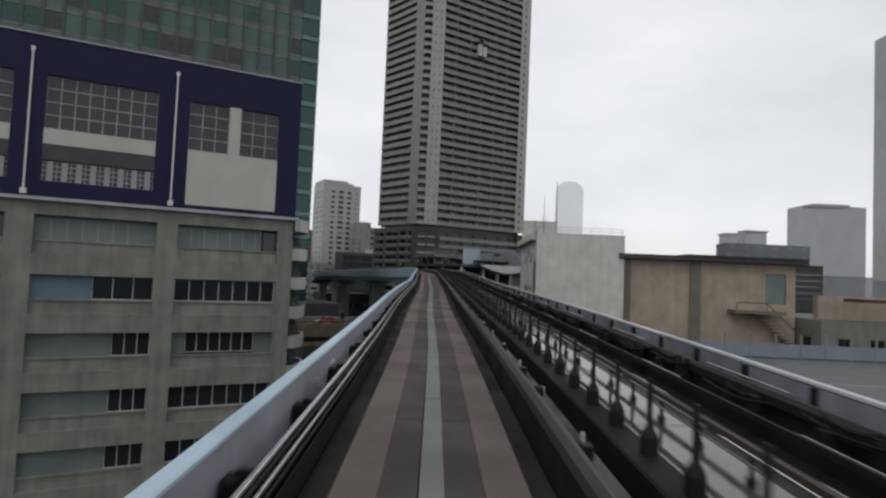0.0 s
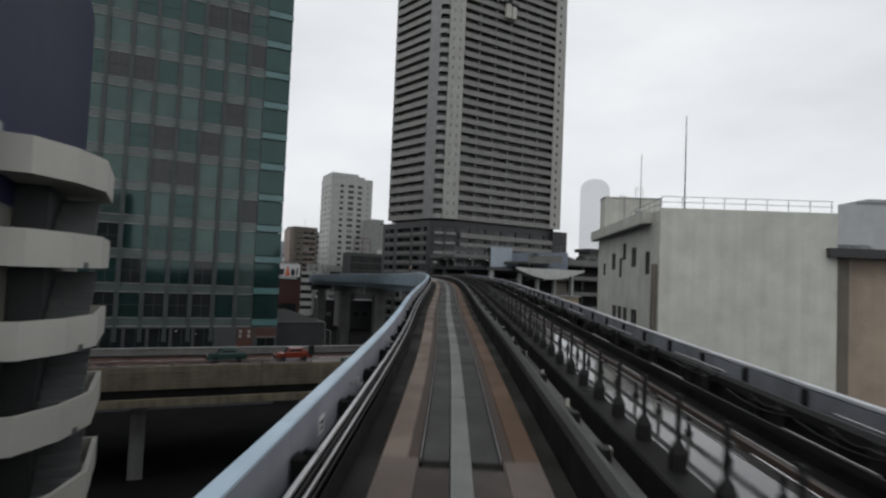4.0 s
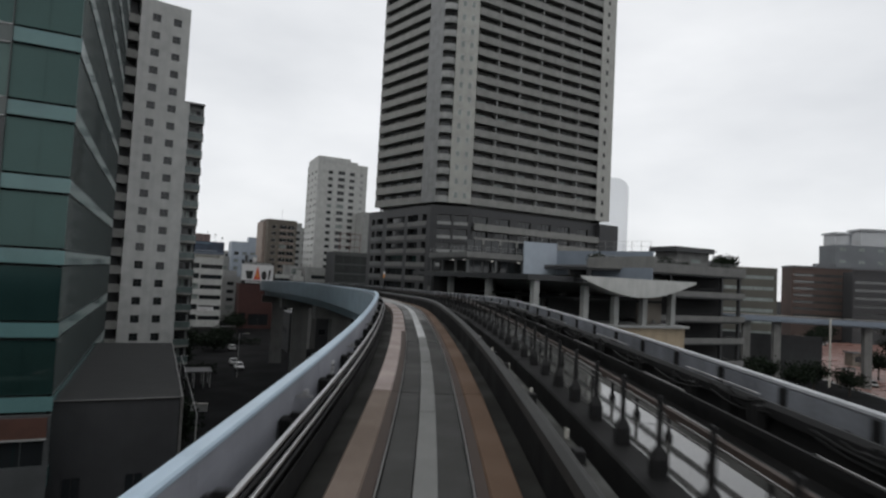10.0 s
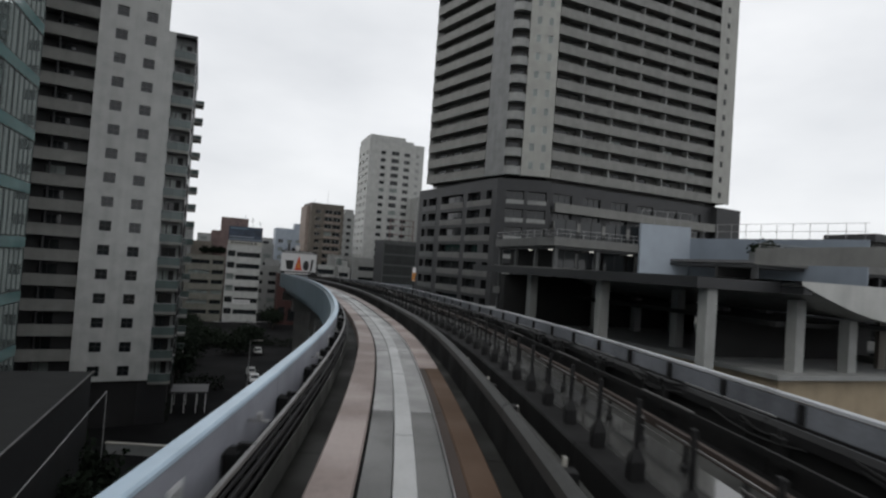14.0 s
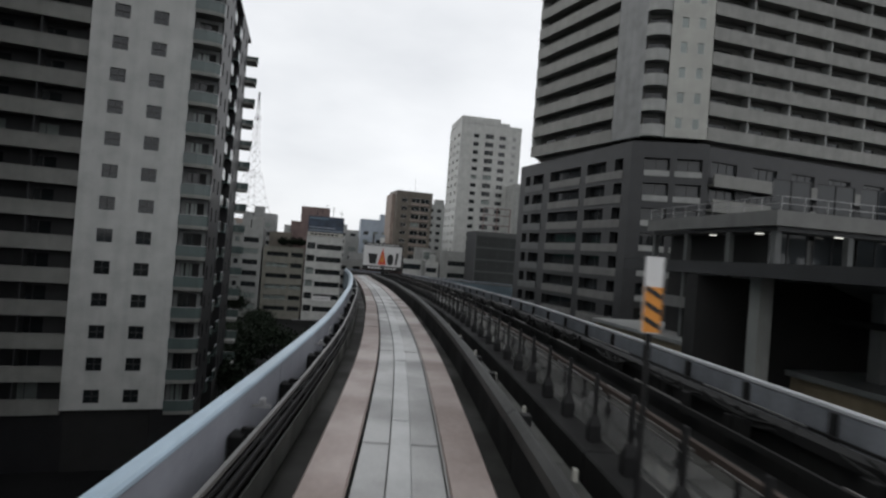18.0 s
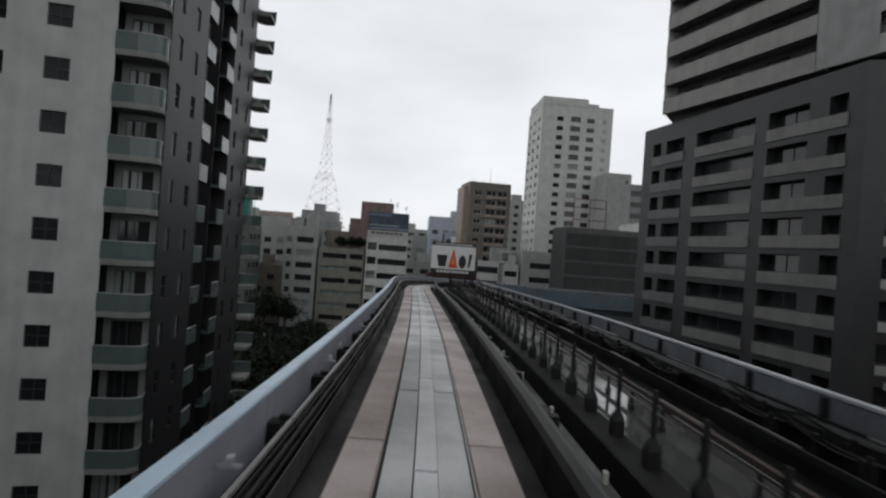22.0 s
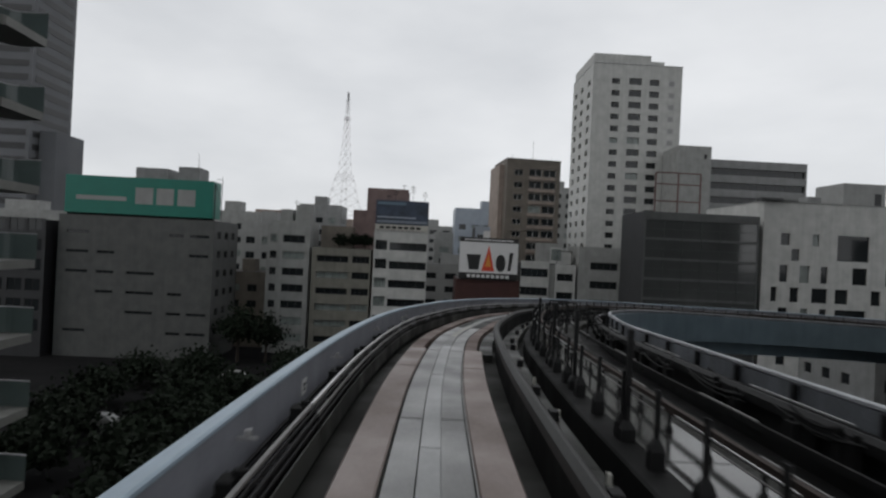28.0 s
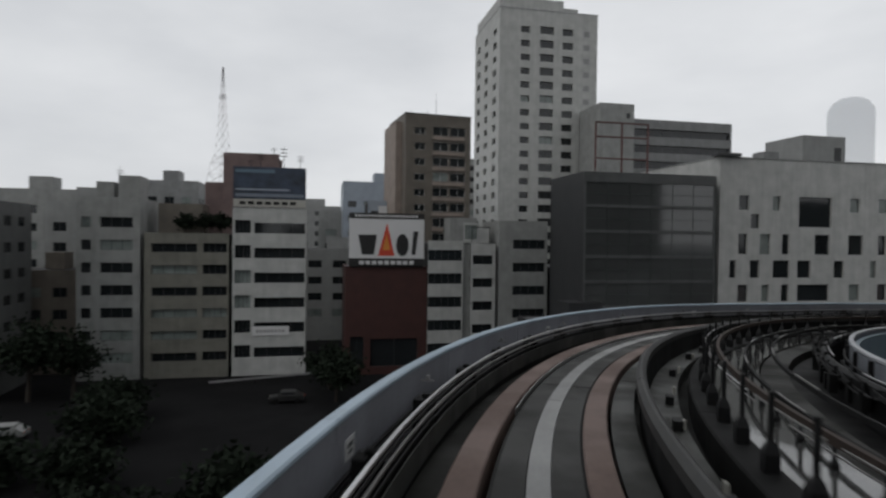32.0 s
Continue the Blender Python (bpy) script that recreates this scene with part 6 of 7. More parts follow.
bb = lot("billboard", -89.0, 326.2, "white rooftop billboard with black and red shapes between black strips", "billboard")
block(bb, "face", "sign_white", 0, 11.8, 0, 0.25, 10.3, 16.5)
block(bb, "top_strip", "sign_black", 0, 11.8, -0.03, 0.25, 16.52, 17.4)
block(bb, "bottom_strip", "sign_black", 0, 11.8, -0.03, 0.25, 9.05, 10.28)
block(bb, "back_frame", "steel", 0.3, 11.5, 0.3, 0.6, 8.9, 17.2)
for k in range(20):
    block(bb, "strip_mark", "sign_white", 0.9 + 0.5 * k, 1.25 + 0.5 * k, -0.05, -0.032, 16.78, 17.12)
for k in range(9):
    block(bb, "strip_mark", "sign_white", 1.6 + 0.98 * k, 2.3 + 0.98 * k, -0.05, -0.032, 9.35, 9.95)


def plate(name, pts, mat, parent, y=-0.02):
    so = Soup()
    n_ = len(pts)
    so.v = [(px, y, pz) for px, pz in pts] + [(px, 0.0, pz) for px, pz in pts]
    so.f = [tuple(range(n_)), tuple(reversed(range(n_, 2 * n_)))] + [(q_, n_ + q_, n_ + (q_ + 1) % n_, (q_ + 1) % n_) for q_ in range(n_)]
    return part(name, so, M[mat], parent)


plate("black_shape", [(1.4, 14.0), (2.0, 10.9), (3.9, 10.9), (4.3, 14.0)], "sign_black", bb)
plate("red_shape", [(4.5, 10.7), (5.9, 15.9), (7.1, 10.7)], "sign_red", bb)
plate("orange_shape", [(5.2, 11.6), (6.4, 11.6), (5.85, 14.2)], "sign_orange", bb, -0.035)
plate("black_shape", [(8.35 + 1.0 * math.cos(w), 12.4 + 1.75 * math.sin(w)) for w in [2 * math.pi * k / 24 for k in range(24)]], "sign_black", bb)
plate("black_shape", [(9.8, 10.9), (10.1, 14.6), (10.9, 14.6), (10.4, 10.9)], "sign_black", bb)

h = lot("striped_white_block", -78.0, 332.1, "white block banded by dark ribbon windows beside the billboard")
HZ = [10.0 - 3.75 * k for k in range(5)]
facade(h, front(0, 0), 5.8, GROUND, 13.2, [(0.0 + 0.05, 5.6, z, z + 1.7) for z in HZ], "white", t=0.3, cols=5)
facade(h, front(7.0, 0), 4.2, GROUND, 12.8, [(0.4, 3.8, z - 0.6, z + 0.9) for z in HZ], "white", t=0.5, cols=2)
block(h, "link_wall", "light_grey", 5.8, 7.0, 0.4, 8, GROUND, 13.0)
shell(h, 0, 11.2, 0, 10, GROUND, 12.9, "white", 0.55)
facade(h, right_side(11.2, 0), 10, GROUND, 12.8, [], "white")
block(h, "roof_house", "light_grey", 4.0, 8.5, 2, 7, 12.9, 17.0)
block(h, "roof_house", "white", 8.6, 10.8, 2, 6, 12.9, 15.2)
facade(h, front(6.2, 1.8), 2.6, 12.9, 16.2, [(0.3, 2.3, 13.5, 15.8)], "white", t=0.1, cols=3, pane="blind")
so = Soup().tube((7.5, 1.2, 12.9), (7.5, 1.2, 15.5), 0.05).tube((10.5, 1.2, 12.9), (10.5, 1.2, 15.5), 0.05).box(7.4, 10.6, 1.15, 1.25, 15.4, 15.5)
part("roof_frame", so, M["steel"], h)
h2 = lot("pale_grey_block", -67.6, 337.6, "pale grey block with a column of ribbon windows")
facade(h2, front(0, 0), 8.4, GROUND, 16.6, [(2.4, 8.0, z, z + 1.5) for z in (12.0, 8.2, 4.4, 0.6, -3.2)], "light_grey", t=0.3, cols=4)
facade(h2, right_side(8.4, 0), 10, GROUND, 16.6, [], "light_grey")
facade(h2, left_side(0, 10), 10, GROUND, 16.6, [], "light_grey")
shell(h2, 0, 8.4, 0, 10, GROUND, 16.6, "light_grey")
h3 = lot("low_white_annex", -60.0, 344.0, "low pale annex beside the grey block")
facade(h3, front(0, 0), 12, GROUND, 9.0, holes_of((2, 6, 10), 2.4, (5, 1, -3), 1.6), "panel_grey", t=0.2)
shell(h3, 0, 12, 0, 10, GROUND, 9.0, "panel_grey")

# ---------- the row of narrow blocks ----------
r1 = lot("narrow_white_block", -124.7, 309.9, "narrow pale block with wide and small windows")
RZ = [14.6 - 3.35 * k for k in range(7)]
facade(r1, front(0, 0), 8.6, GROUND, 19.0, holes_of((5.4,), 4.4, RZ, 1.5) + holes_of((1.3,), 1.3, RZ, 1.5), "light_grey", t=0.3, cols=3, pale=0.25)
facade(r1, right_side(8.6, 0), 10, GROUND, 19.0, [], "light_grey")
facade(r1, left_side(0, 10), 10, GROUND, 19.0, holes_of((5,), 1.5, RZ, 1.4), "light_grey")
shell(r1, 0, 8.6, 0, 10, GROUND, 19.0, "light_grey")
block(r1, "roof_house", "light_grey", 2.2, 4.6, 1.5, 5, 19.0, 21.4)
block(r1, "roof_house", "light_grey", 5.2, 8.2, 1.5, 6, 19.0, 22.4)
mast(r1, 5.0, 3, 21.4, 2.6, 0.04, 2)
r2 = lot("beige_block", -116.6, 314.2, "beige banded block with shrubs on its roof terrace")
BZ = [11.0 - 3.3 * k for k in range(6)]
facade(r2, front(0, 0), 12.0, GROUND, 13.9, [(1.0, 7.4, z, z + 1.3) for z in BZ] + [(8.2, 11.7, z, z + 1.4) for z in BZ], "beige", t=0.5, cols=4, pale=0.15)
facade(r2, left_side(0, 10), 10, GROUND, 13.9, [], "beige")
shell(r2, 0, 12, 0, 10, GROUND, 13.9, "beige", 0.55)
block(r2, "terrace_house", "brown", 1.0, 7.5, 4, 9, 13.9, 18.5)
r3 = lot("billboard_block", -105.6, 320.1, "white banded block with balconies under a blue rooftop billboard")
UZ = [14.0 - 3.85 * k for k in range(6)]
facade(r3, front(0, 0), 11.0, GROUND, 18.0, [(3.2, 10.8, z, z + 1.6) for z in UZ] + [(0.3, 2.7, z, z + 2.0) for z in UZ], "white", t=0.6, cols=4, pale=0.1)
facade(r3, right_side(11.0, 0), 10, GROUND, 18.0, [], "white")
facade(r3, left_side(0, 10), 10, GROUND, 18.0, [], "white")
shell(r3, 0, 11, 0, 10, GROUND, 18.0, "white", 0.65)
block(r3, "name_sign", "sign_white", 3.0, 8.5, -0.15, -0.02, -1.8, -0.4, "pale sign board with faint print")
for k in range(8):
    block(r3, "sign_mark", "pipe", 3.6 + 0.55 * k, 3.95 + 0.55 * k, -0.17, -0.152, -1.35, -0.9)
block(r3, "billboard", "sign_blue", 0.1, 10.9, -0.15, 0.2, 19.3, 24.2, "blue pictorial billboard")
for k, (z, hh, mt) in enumerate(((19.6, 0.5, "blue_grey"), (20.6, 0.25, "blue_pale"), (23.3, 0.5, "panel_blue"))):
    block(r3, "billboard_band", mt, 0.4, 10.6 - 2.2 * k, -0.165, -0.152, z, z + hh)
block(r3, "billboard_base", "panel", 0.1, 10.9, -0.15, 0.2, 18.05, 19.25)
for k in range(7):
    block(r3, "base_mark", "steel", 1.0 + 1.25 * k, 1.9 + 1.25 * k, -0.17, -0.152, 18.4, 18.9)
part("billboard_frame", Soup().box(0.2, 10.8, 0.25, 1.0, 18.0, 24.0), M["steel"], r3)
for x, hh in ((2.6, 1.4), (4.0, 2.6), (7.5, 3.6), (10.0, 2.4)):
    mast(r3, x, 0.6, 24.0, hh, 0.05, 3)
r4 = lot("red_brick_block", -112.0, 326.5, "reddish brown windowless block behind the billboard")
facade(r4, front(0, 0), 9.0, GROUND, 27.4, [], "brick_pale", t=0.3)
facade(r4, left_side(0, 8), 8, GROUND, 27.4, [], "brick_pale", t=0.3)
shell(r4, 0, 9, 0, 8, GROUND, 27.4, "brick_pale")
block(r4, "low_wing", "brick_pale", -3, 0, 1, 8, GROUND, 22.5)
mast(r4, 8.0, 1, 27.3, 1.5, 0.05, 2)
r5 = lot("glass_slab_block", -94.0, 345.0, "pale blue-grey office block behind the row")
facade(r5, front(0, 0), 16, GROUND, 20.5, [(0.6, 15.4, z, z + 1.6) for z in (17, 13, 9, 5, 1)], "blue_pale", t=0.2, cols=8)
shell(r5, 0, 16, 0, 12, GROUND, 20.5, "blue_pale")
block(r5, "signboard", "sign_white", 2, 7, -0.2, 0, 15, 19.5)
for k in range(2):
    block(r5, "sign_mark", "sign_blue", 3.2 + 1.6 * k, 4.0 + 1.6 * k, -0.22, -0.2, 16, 18)

# ---------- grey block with the green rooftop sign ----------
k_ = lot("green_sign_block", -124.9, 296.2, "long grey block with thin ribbon windows under a green rooftop sign")
KZ = [14.5 - 3.6 * q_ for q_ in range(6)]
facade(k_, front(-28, 0), 28.0, GROUND, 17.8, [(x, x + w_, z, z + 0.55) for q_, z in enumerate(KZ) for j_, (x, w_) in enumerate(((1.5, 4.0), (7.0, 3.2), (12.5, 5.0), (20.0, 2.6), (23.6, 3.6))) if (q_ * 3 + j_ * 2) % 5 in (0, 1, 3)], "grey_green", t=0.25, cols=3)
facade(k_, right_side(0, 0), 14, GROUND, 17.8, holes_of((3, 7, 11), 2.0, KZ, 1.4), "grey_green", t=0.2)
shell(k_, -28, 0, 0, 14, GROUND, 17.8, "grey_green")
block(k_, "sign_board", "sign_green", -27, -0.6, -0.2, 0.5, 18.2, 25.0, "green sign board with white marks")
block(k_, "sign_side", "sign_green", -0.6, -0.4, -0.2, 4.0, 18.2, 25.0)
for x0, x1 in ((-14.4, -11.2), (-10.6, -7.5), (-6.8, -3.6)):
    block(k_, "sign_mark", "panel_grey", x0, x1, -0.24, -0.2, 20.2, 23.2)
block(k_, "sign_mark", "panel_grey", -25.0, -16.0, -0.24, -0.2, 20.6, 21.4)
part("sign_frame", Soup().box(-27, -0.3, 0.6, 0.8, 17.8, 24.6).tube((0.8, 1, 17.8), (0.8, 1, 26.0), 0.06).tube((-0.3, 1, 25.5), (0.8, 1, 25.5), 0.05).tube((-0.2, 0.5, 24.5), (0.9, 1, 20.5), 0.04), M["steel"], k_)
block(k_, "roof_house", "grey", -17, -11, 5, 11, 17.8, 27.5)
block(k_, "roof_house", "grey", -9, -5, 5, 10, 17.8, 28.0)
mast(k_, -6, 7, 28, 3.0, 0.06)
k2 = lot("dark_office_block", -150.5, 282.6, "dark glazed office block beside the green sign")
facade(k2, front(-14, -2), 14, GROUND, 16.5, [(x, x + 2.6, z, z + 2.2) for z in KZ for x in (0.8, 4.2, 7.6, 10.8)], "dark", t=0.2)
facade(k2, right_side(0, -2), 10, GROUND, 16.5, [], "dark_tile")
shell(k2, -14, 0, -2, 10, GROUND, 16.5, "dark")

# ---------- white block with scattered square windows ----------
w = lot("scattered_window_block", -34.9, 335.5, "white block with square windows scattered over its front")
wh = []
for z0, z1, xs in ((18.3, 20.4, ((3.2, 4.9), (8.9, 10.2), (22.5, 24.3))), (15.6, 17.7, ((5.2, 6.7),)), (11.8, 14.8, ((3.2, 4.7), (6.8, 8.6), (10.6, 11.9), (16.3, 19.0), (22.3, 25.0))),
                   (8.3, 10.9, ((1.8, 2.9), (5.2, 6.8), (9.1, 12.0), (13.3, 15.7), (19.8, 21.6))), (4.8, 7.3, ((3.2, 4.9), (7.2, 8.5), (10.6, 11.9), (13.4, 19.0), (22.6, 24.5))),
                   (1.0, 3.6, ((1.8, 3.6), (6.0, 7.6), (10.0, 12.6), (15.0, 17.0), (20.0, 22.0))), (-2.8, -0.2, ((3.2, 4.9), (8.0, 10.6), (14.0, 16.0), (21.0, 23.0)))):
    wh += [(x0, x1, z0, z1) for x0, x1 in xs]
    wh += [(x0 + 24.6, x1 + 24.6, z0, z1) for x0, x1 in xs if x0 + 24.6 > 26.0 and x1 + 24.6 < 35.5]
wh.append((13.4, 19.2, 15.9, 20.4))
facade(w, front(0, 0), 36, GROUND, 25.8, wh, "white", t=0.4, cols=1, pale=0.3, label="white wall with scattered square windows")
facade(w, left_side(0, 22), 22, GROUND, 25.8, holes_of((5, 10, 16), 1.6, (4.6, 11.4, 18), 2.3), "white", t=0.4, cols=1)
shell(w, 0, 36, 0, 22, GROUND, 25.8, "white", 0.5)
coping(w, 0, 36, 0, 22, 25.8, "light_grey")
block(w, "roof_house", "panel_grey", 14.9, 22.6, 1.2, 9, 25.8, 29.9)
block(w, "roof_door", "dark", 20.6, 21.8, 1.14, 1.2, 25.8, 28.2)
block(w, "roof_unit", "grey", 8.5, 11.1, 1.5, 4, 25.8, 27.2)
block(w, "eaves_slab", "dark", -0.8, 3.0, -0.6, 1.0, 25.95, 26.4)

# ---------- grey slab block with its stair tower ----------
q = lot("grey_slab_block", -46.1, 381.3, "grey slab block with deep horizontal bands and a stair tower")
facade(q, front(0, 0), 25, GROUND, 40.8, [(0.4, 24.6, z, z + 1.7) for z in steps(1.0, 38, 3.6)], "grey", t=0.7, cols=10)
facade(q, right_side(25, 0), 14, GROUND, 40.8, [], "grey")
shell(q, 0, 25, 0, 14, GROUND, 40.8, "grey", 0.8)
facade(q, front(-8.2, -0.5), 8.2, GROUND, 43.8, [(6.4, 7.2, 40.6, 41.8)], "light_grey", t=0.3)
facade(q, right_side(0.0, -0.5), 3, 40.8, 43.8, [], "light_grey")
facade(q, left_side(-8.2, 10), 10.5, GROUND, 43.8, [], "light_grey")
shell(q, -8.2, 0, -0.5, 10, GROUND, 43.8, "light_grey")
q2 = lot("dark_glass_block", -53.5, 325.2, "dark glazed block beside the white one")
facade(q2, front(0, 0), 20.4, GROUND, 23.0, [(0.3, 20.1, z, z + 3.1) for z in steps(-6, 18.5, 3.5)], "band", t=0.15, cols=6, rows=2, mat="mullion", pane="grey_glass")
facade(q2, left_side(0, 12), 12, GROUND, 23.0, [], "dark")
shell(q2, 0, 20.4, 0, 12, GROUND, 23.0, "dark")
so = Soup()
for x in (2.0, 6.0, 10.0):
    so.box(x - 0.1, x + 0.1, 0.9, 1.1, 23, 30)
for z in (25, 28, 30):
    so.box(2, 10, 0.9, 1.1, z - 0.1, z + 0.1)
part("roof_frame", so, M["tower_paint"], q2, "dull red steel frame on the roof")


# ---------- further blocks that fill the distance ----------
def filler(name, x, y, width, depth, top, wall, label, turn=GRID, pitch=3.4, bay=3.6):
    o = lot(name, x, y, label, "building", turn, "background blocks")
    zs = [z for z in steps(GROUND + 5, top - 3, pitch)]
    facade(o, front(0, 0), width, GROUND, top, holes_of(steps(bay * 0.6, width - bay * 0.5, bay), bay * 0.55, zs, 1.5), wall, t=0.25, cols=2, pale=0.2)
    facade(o, left_side(0, depth), depth, GROUND, top, [] if x < -85 else holes_of(steps(2, depth - 2, bay), 1.5, zs, 1.4), wall, t=0.25, cols=1)
    facade(o, right_side(width, 0), depth, GROUND, top, [] if name == "backdrop_block" else holes_of(steps(2, depth - 2, bay), 1.5, zs, 1.4), wall, t=0.25, cols=1)
    shell(o, 0, width, 0, depth, GROUND, top, wall)
    block(o, "roof_house", wall, width * 0.3, width * 0.6, depth * 0.3, depth * 0.7, top, top + 2.6)
    return o


filler("pale_side_block", -140, 318, 12, 10, 19.0, "panel_grey", "pale block further along the street")
filler("grey_mid_block", -160, 325, 14, 10, 22.0, "light_grey", "pale grey block in the distance")
filler("pale_mid_block", -128, 350, 14, 12, 23.5, "panel_grey", "pale block behind the row")
filler("grey_back_block", -152, 352, 12, 12, 26.0, "grey", "grey block behind the row")
filler("blue_grey_block", -112, 372, 26, 14, 27.0, "blue_pale", "long blue-grey block behind the row")
filler("white_mid_block", -100, 415, 14, 12, 38.0, "light_grey", "white block between towers")
filler("tan_mid_block", -190, 330, 16, 12, 18.0, "beige", "beige block in the distance")
filler("grey_far_block", -88, 440, 12, 12, 47.0, "grey", "grey block near the white tower", pitch=4.0)
filler("low_shop_block", -136, 288 + 22, 9, 9, 8.0, "brown", "low brown shop block in the side street")
filler("dark_low_block", -58, 318, 16, 10, 2.5, "dark", "low dark block by the road")
filler("low_roof_block", -52, 268, 22, 14, 3.0, "dark", "low dark flat-roofed block below the guideway")
filler("podium_neighbour", -24, 300, 16, 14, 4.0, "grey", "low grey block behind the dark podium")
gs = lot("far_grey_slab", 234.0, 502.0, "grey slab block with capped roof houses in the mist", turn=0, group="background blocks")
facade(gs, front(0, 0), 70, GROUND, 50.0, holes_of(steps(5, 66, 12), 4.0, steps(30, 46, 8), 2.4), "mist_near", t=0.3, cols=2, pane="blind")
facade(gs, left_side(0, 18), 18, GROUND, 50.0, [], "mist_near")
shell(gs, 0, 70, 0, 18, GROUND, 50.0, "mist_near")
for x0, x1, zt in ((0.4, 11.0, 57.0), (17.0, 34.0, 60.0)):
    block(gs, "roof_house", "mist_near", x0, x1, 1.0, 14, 50.0, zt)
    block(gs, "roof_cap", "mist_near", x0 - 1.0, x1 + 1.0, 0.2, 15, zt, zt + 1.2)
th = lot("tan_hazy_block", 64.0, 302.0, "tan block with faint window bands behind the parking decks", turn=0, group="background blocks")
facade(th, front(0, 0), 34, GROUND, 23.8, [(1.0, 33.0, z, z + 1.2) for z in steps(2.0, 20.0, 3.6)], "mist_tan", t=0.2, cols=10, pane="blind", mat="mist_tan")
facade(th, right_side(34, 0), 18, GROUND, 23.8, holes_of((4, 11), 1.6, (12, 18), 1.8), "mist_tan", t=0.2, cols=1)
shell(th, 0, 34, 0, 18, GROUND, 23.8, "mist_tan")
block(th, "roof_house", "haze_dark", 4, 18, 4, 12, 23.8, 25.4)

# elevated road to the right beyond the halls
er = lot("elevated_road", 50.0, 269.5, "pale blue elevated walkway on slim white posts", "bridge", -10)
block(er, "deck", "blue_grey", 0, 90, 0, 5, 7.9, 8.5)
block(er, "barrier", "blue_grey", 0, 90, -0.25, 0, 8.2, 9.3, "pale blue edge beam")
block(er, "barrier", "blue_grey", 0, 90, 5, 5.25, 8.2, 9.3)
part("hand_rail", Soup().tube((0, -0.1, 9.75), (90, -0.1, 9.75), 0.06), M["panel"], er)
for x in (42.4, 61.5, 80.0):
    part("post", Soup().tube((x, -0.4, GROUND), (x, -0.4, 9.6), 0.28, 0.24), M["panel"], er, "slim white post")
for x in (8.0, 23.0, 30.5, 52.0, 70.0):
    block(er, "pier", "pier", x - 0.9, x + 0.9, 1.5, 3.5, GROUND, 7.9, "grey concrete pier")
# added sheet that fills in the dark zone behind the trees
block(er, "back_screen", "dark", 10, 44, 9, 9.3, GROUND, 4.2, "dark backing sheet added under the walkway")


# ---------- far towers in the mist ----------
def far_tower(x, y, width, depth, top, label, mat="mist", turn=0, step_top=0.0):
    o = thing("distant_tower", label, "building", pose(x, y, 0, 0, 0, turn), "distant towers")
    block(o, "wall", mat, 0, width, 0, depth, GROUND, top)
    if step_top:
        block(o, "roof_house", mat, width * 0.2, width * 0.8, depth * 0.2, depth * 0.8, top, top + step_top)
    return o


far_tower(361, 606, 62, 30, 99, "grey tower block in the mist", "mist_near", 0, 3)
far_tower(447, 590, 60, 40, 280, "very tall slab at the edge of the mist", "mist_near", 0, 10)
rd = lot("reddish_banded_block", 181.0, 452.0, "reddish banded block fading into the mist", turn=-8)
facade(rd, front(0, 0), 60, GROUND, 31.6, [(1.0, 59.0, z, z + 1.5) for z in steps(0.0, 27.0, 3.8)], "mist_red", t=0.3, cols=14, pane="grey_glass", mat="mist_red")
facade(rd, left_side(0, 16), 16, GROUND, 31.6, [], "mist_red")
shell(rd, 0, 60, 0, 16, GROUND, 31.6, "mist_red")
block(rd, "parapet", "haze_dark", -0.4, 60, -0.5, 16, 31.6, 32.6)
block(rd, "roof_house", "haze_dark", 14, 24, 3, 9, 32.6, 34.4)
db = lot("blue_grey_hazy_block", 198.0, 425.0, "dark blue-grey block at the edge of the paved square", turn=-10, group="background blocks")
facade(db, front(0, 0), 62, GROUND, 29.4, [(1.2, 60.8, z, z + 1.6) for z in steps(-2.0, 24.0, 4.2)], "dark", t=0.3, cols=14, pane="grey_glass", mat="dark")
facade(db, left_side(0, 12), 12, GROUND, 29.4, [], "dark")
shell(db, 0, 62, 0, 12, GROUND, 29.4, "dark")
block(db, "parapet", "dark", -0.3, 62.3, -0.4, 0.0, 29.4, 30.2)
for k, (x, y, w_, top) in enumerate(((40, 345, 44, 14.0), (80, 350, 44, 15.0), (285, 330, 60, 14.0), (250, 440, 90, 23.0), (20, 430, 60, 22.0), (-30, 480, 44, 30.0), (100, 480, 80, 24.0))):
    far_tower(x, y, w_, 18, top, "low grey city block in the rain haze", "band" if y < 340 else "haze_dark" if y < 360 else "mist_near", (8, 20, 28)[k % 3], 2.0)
for k, (x, y, w_, top) in enumerate(((-112, 352, 18, 11.0), (-120, 375, 24, 20.0), (-200, 360, 40, 22.0), (-240, 400, 60, 26.0), (-170, 410, 50, 24.0), (-220, 300, 30, 20.0), (-280, 320, 60, 22.0), (-130, 450, 60, 30.0))):
    filler("street_end_block" if k < 2 else "backdrop_block", x, y, w_, 12, top, ("panel_grey", "light_grey", "grey", "brown_pale")[k % 4], "plain block closing the street" if k < 2 else "plain grey block in the distance", bay=5.0)
rt = thing("distant_tower", "round-topped tower almost lost in the mist", "building", pose(226, 1095, 0), "distant towers")
so = Soup()
for k, (rad, z) in enumerate(((25, GROUND), (25, 172), (24, 180), (20, 187), (13, 192), (5, 194))):
    so.v += [(rad * math.cos(2 * math.pi * q_ / 20), rad * math.sin(2 * math.pi * q_ / 20), z) for q_ in range(20)]
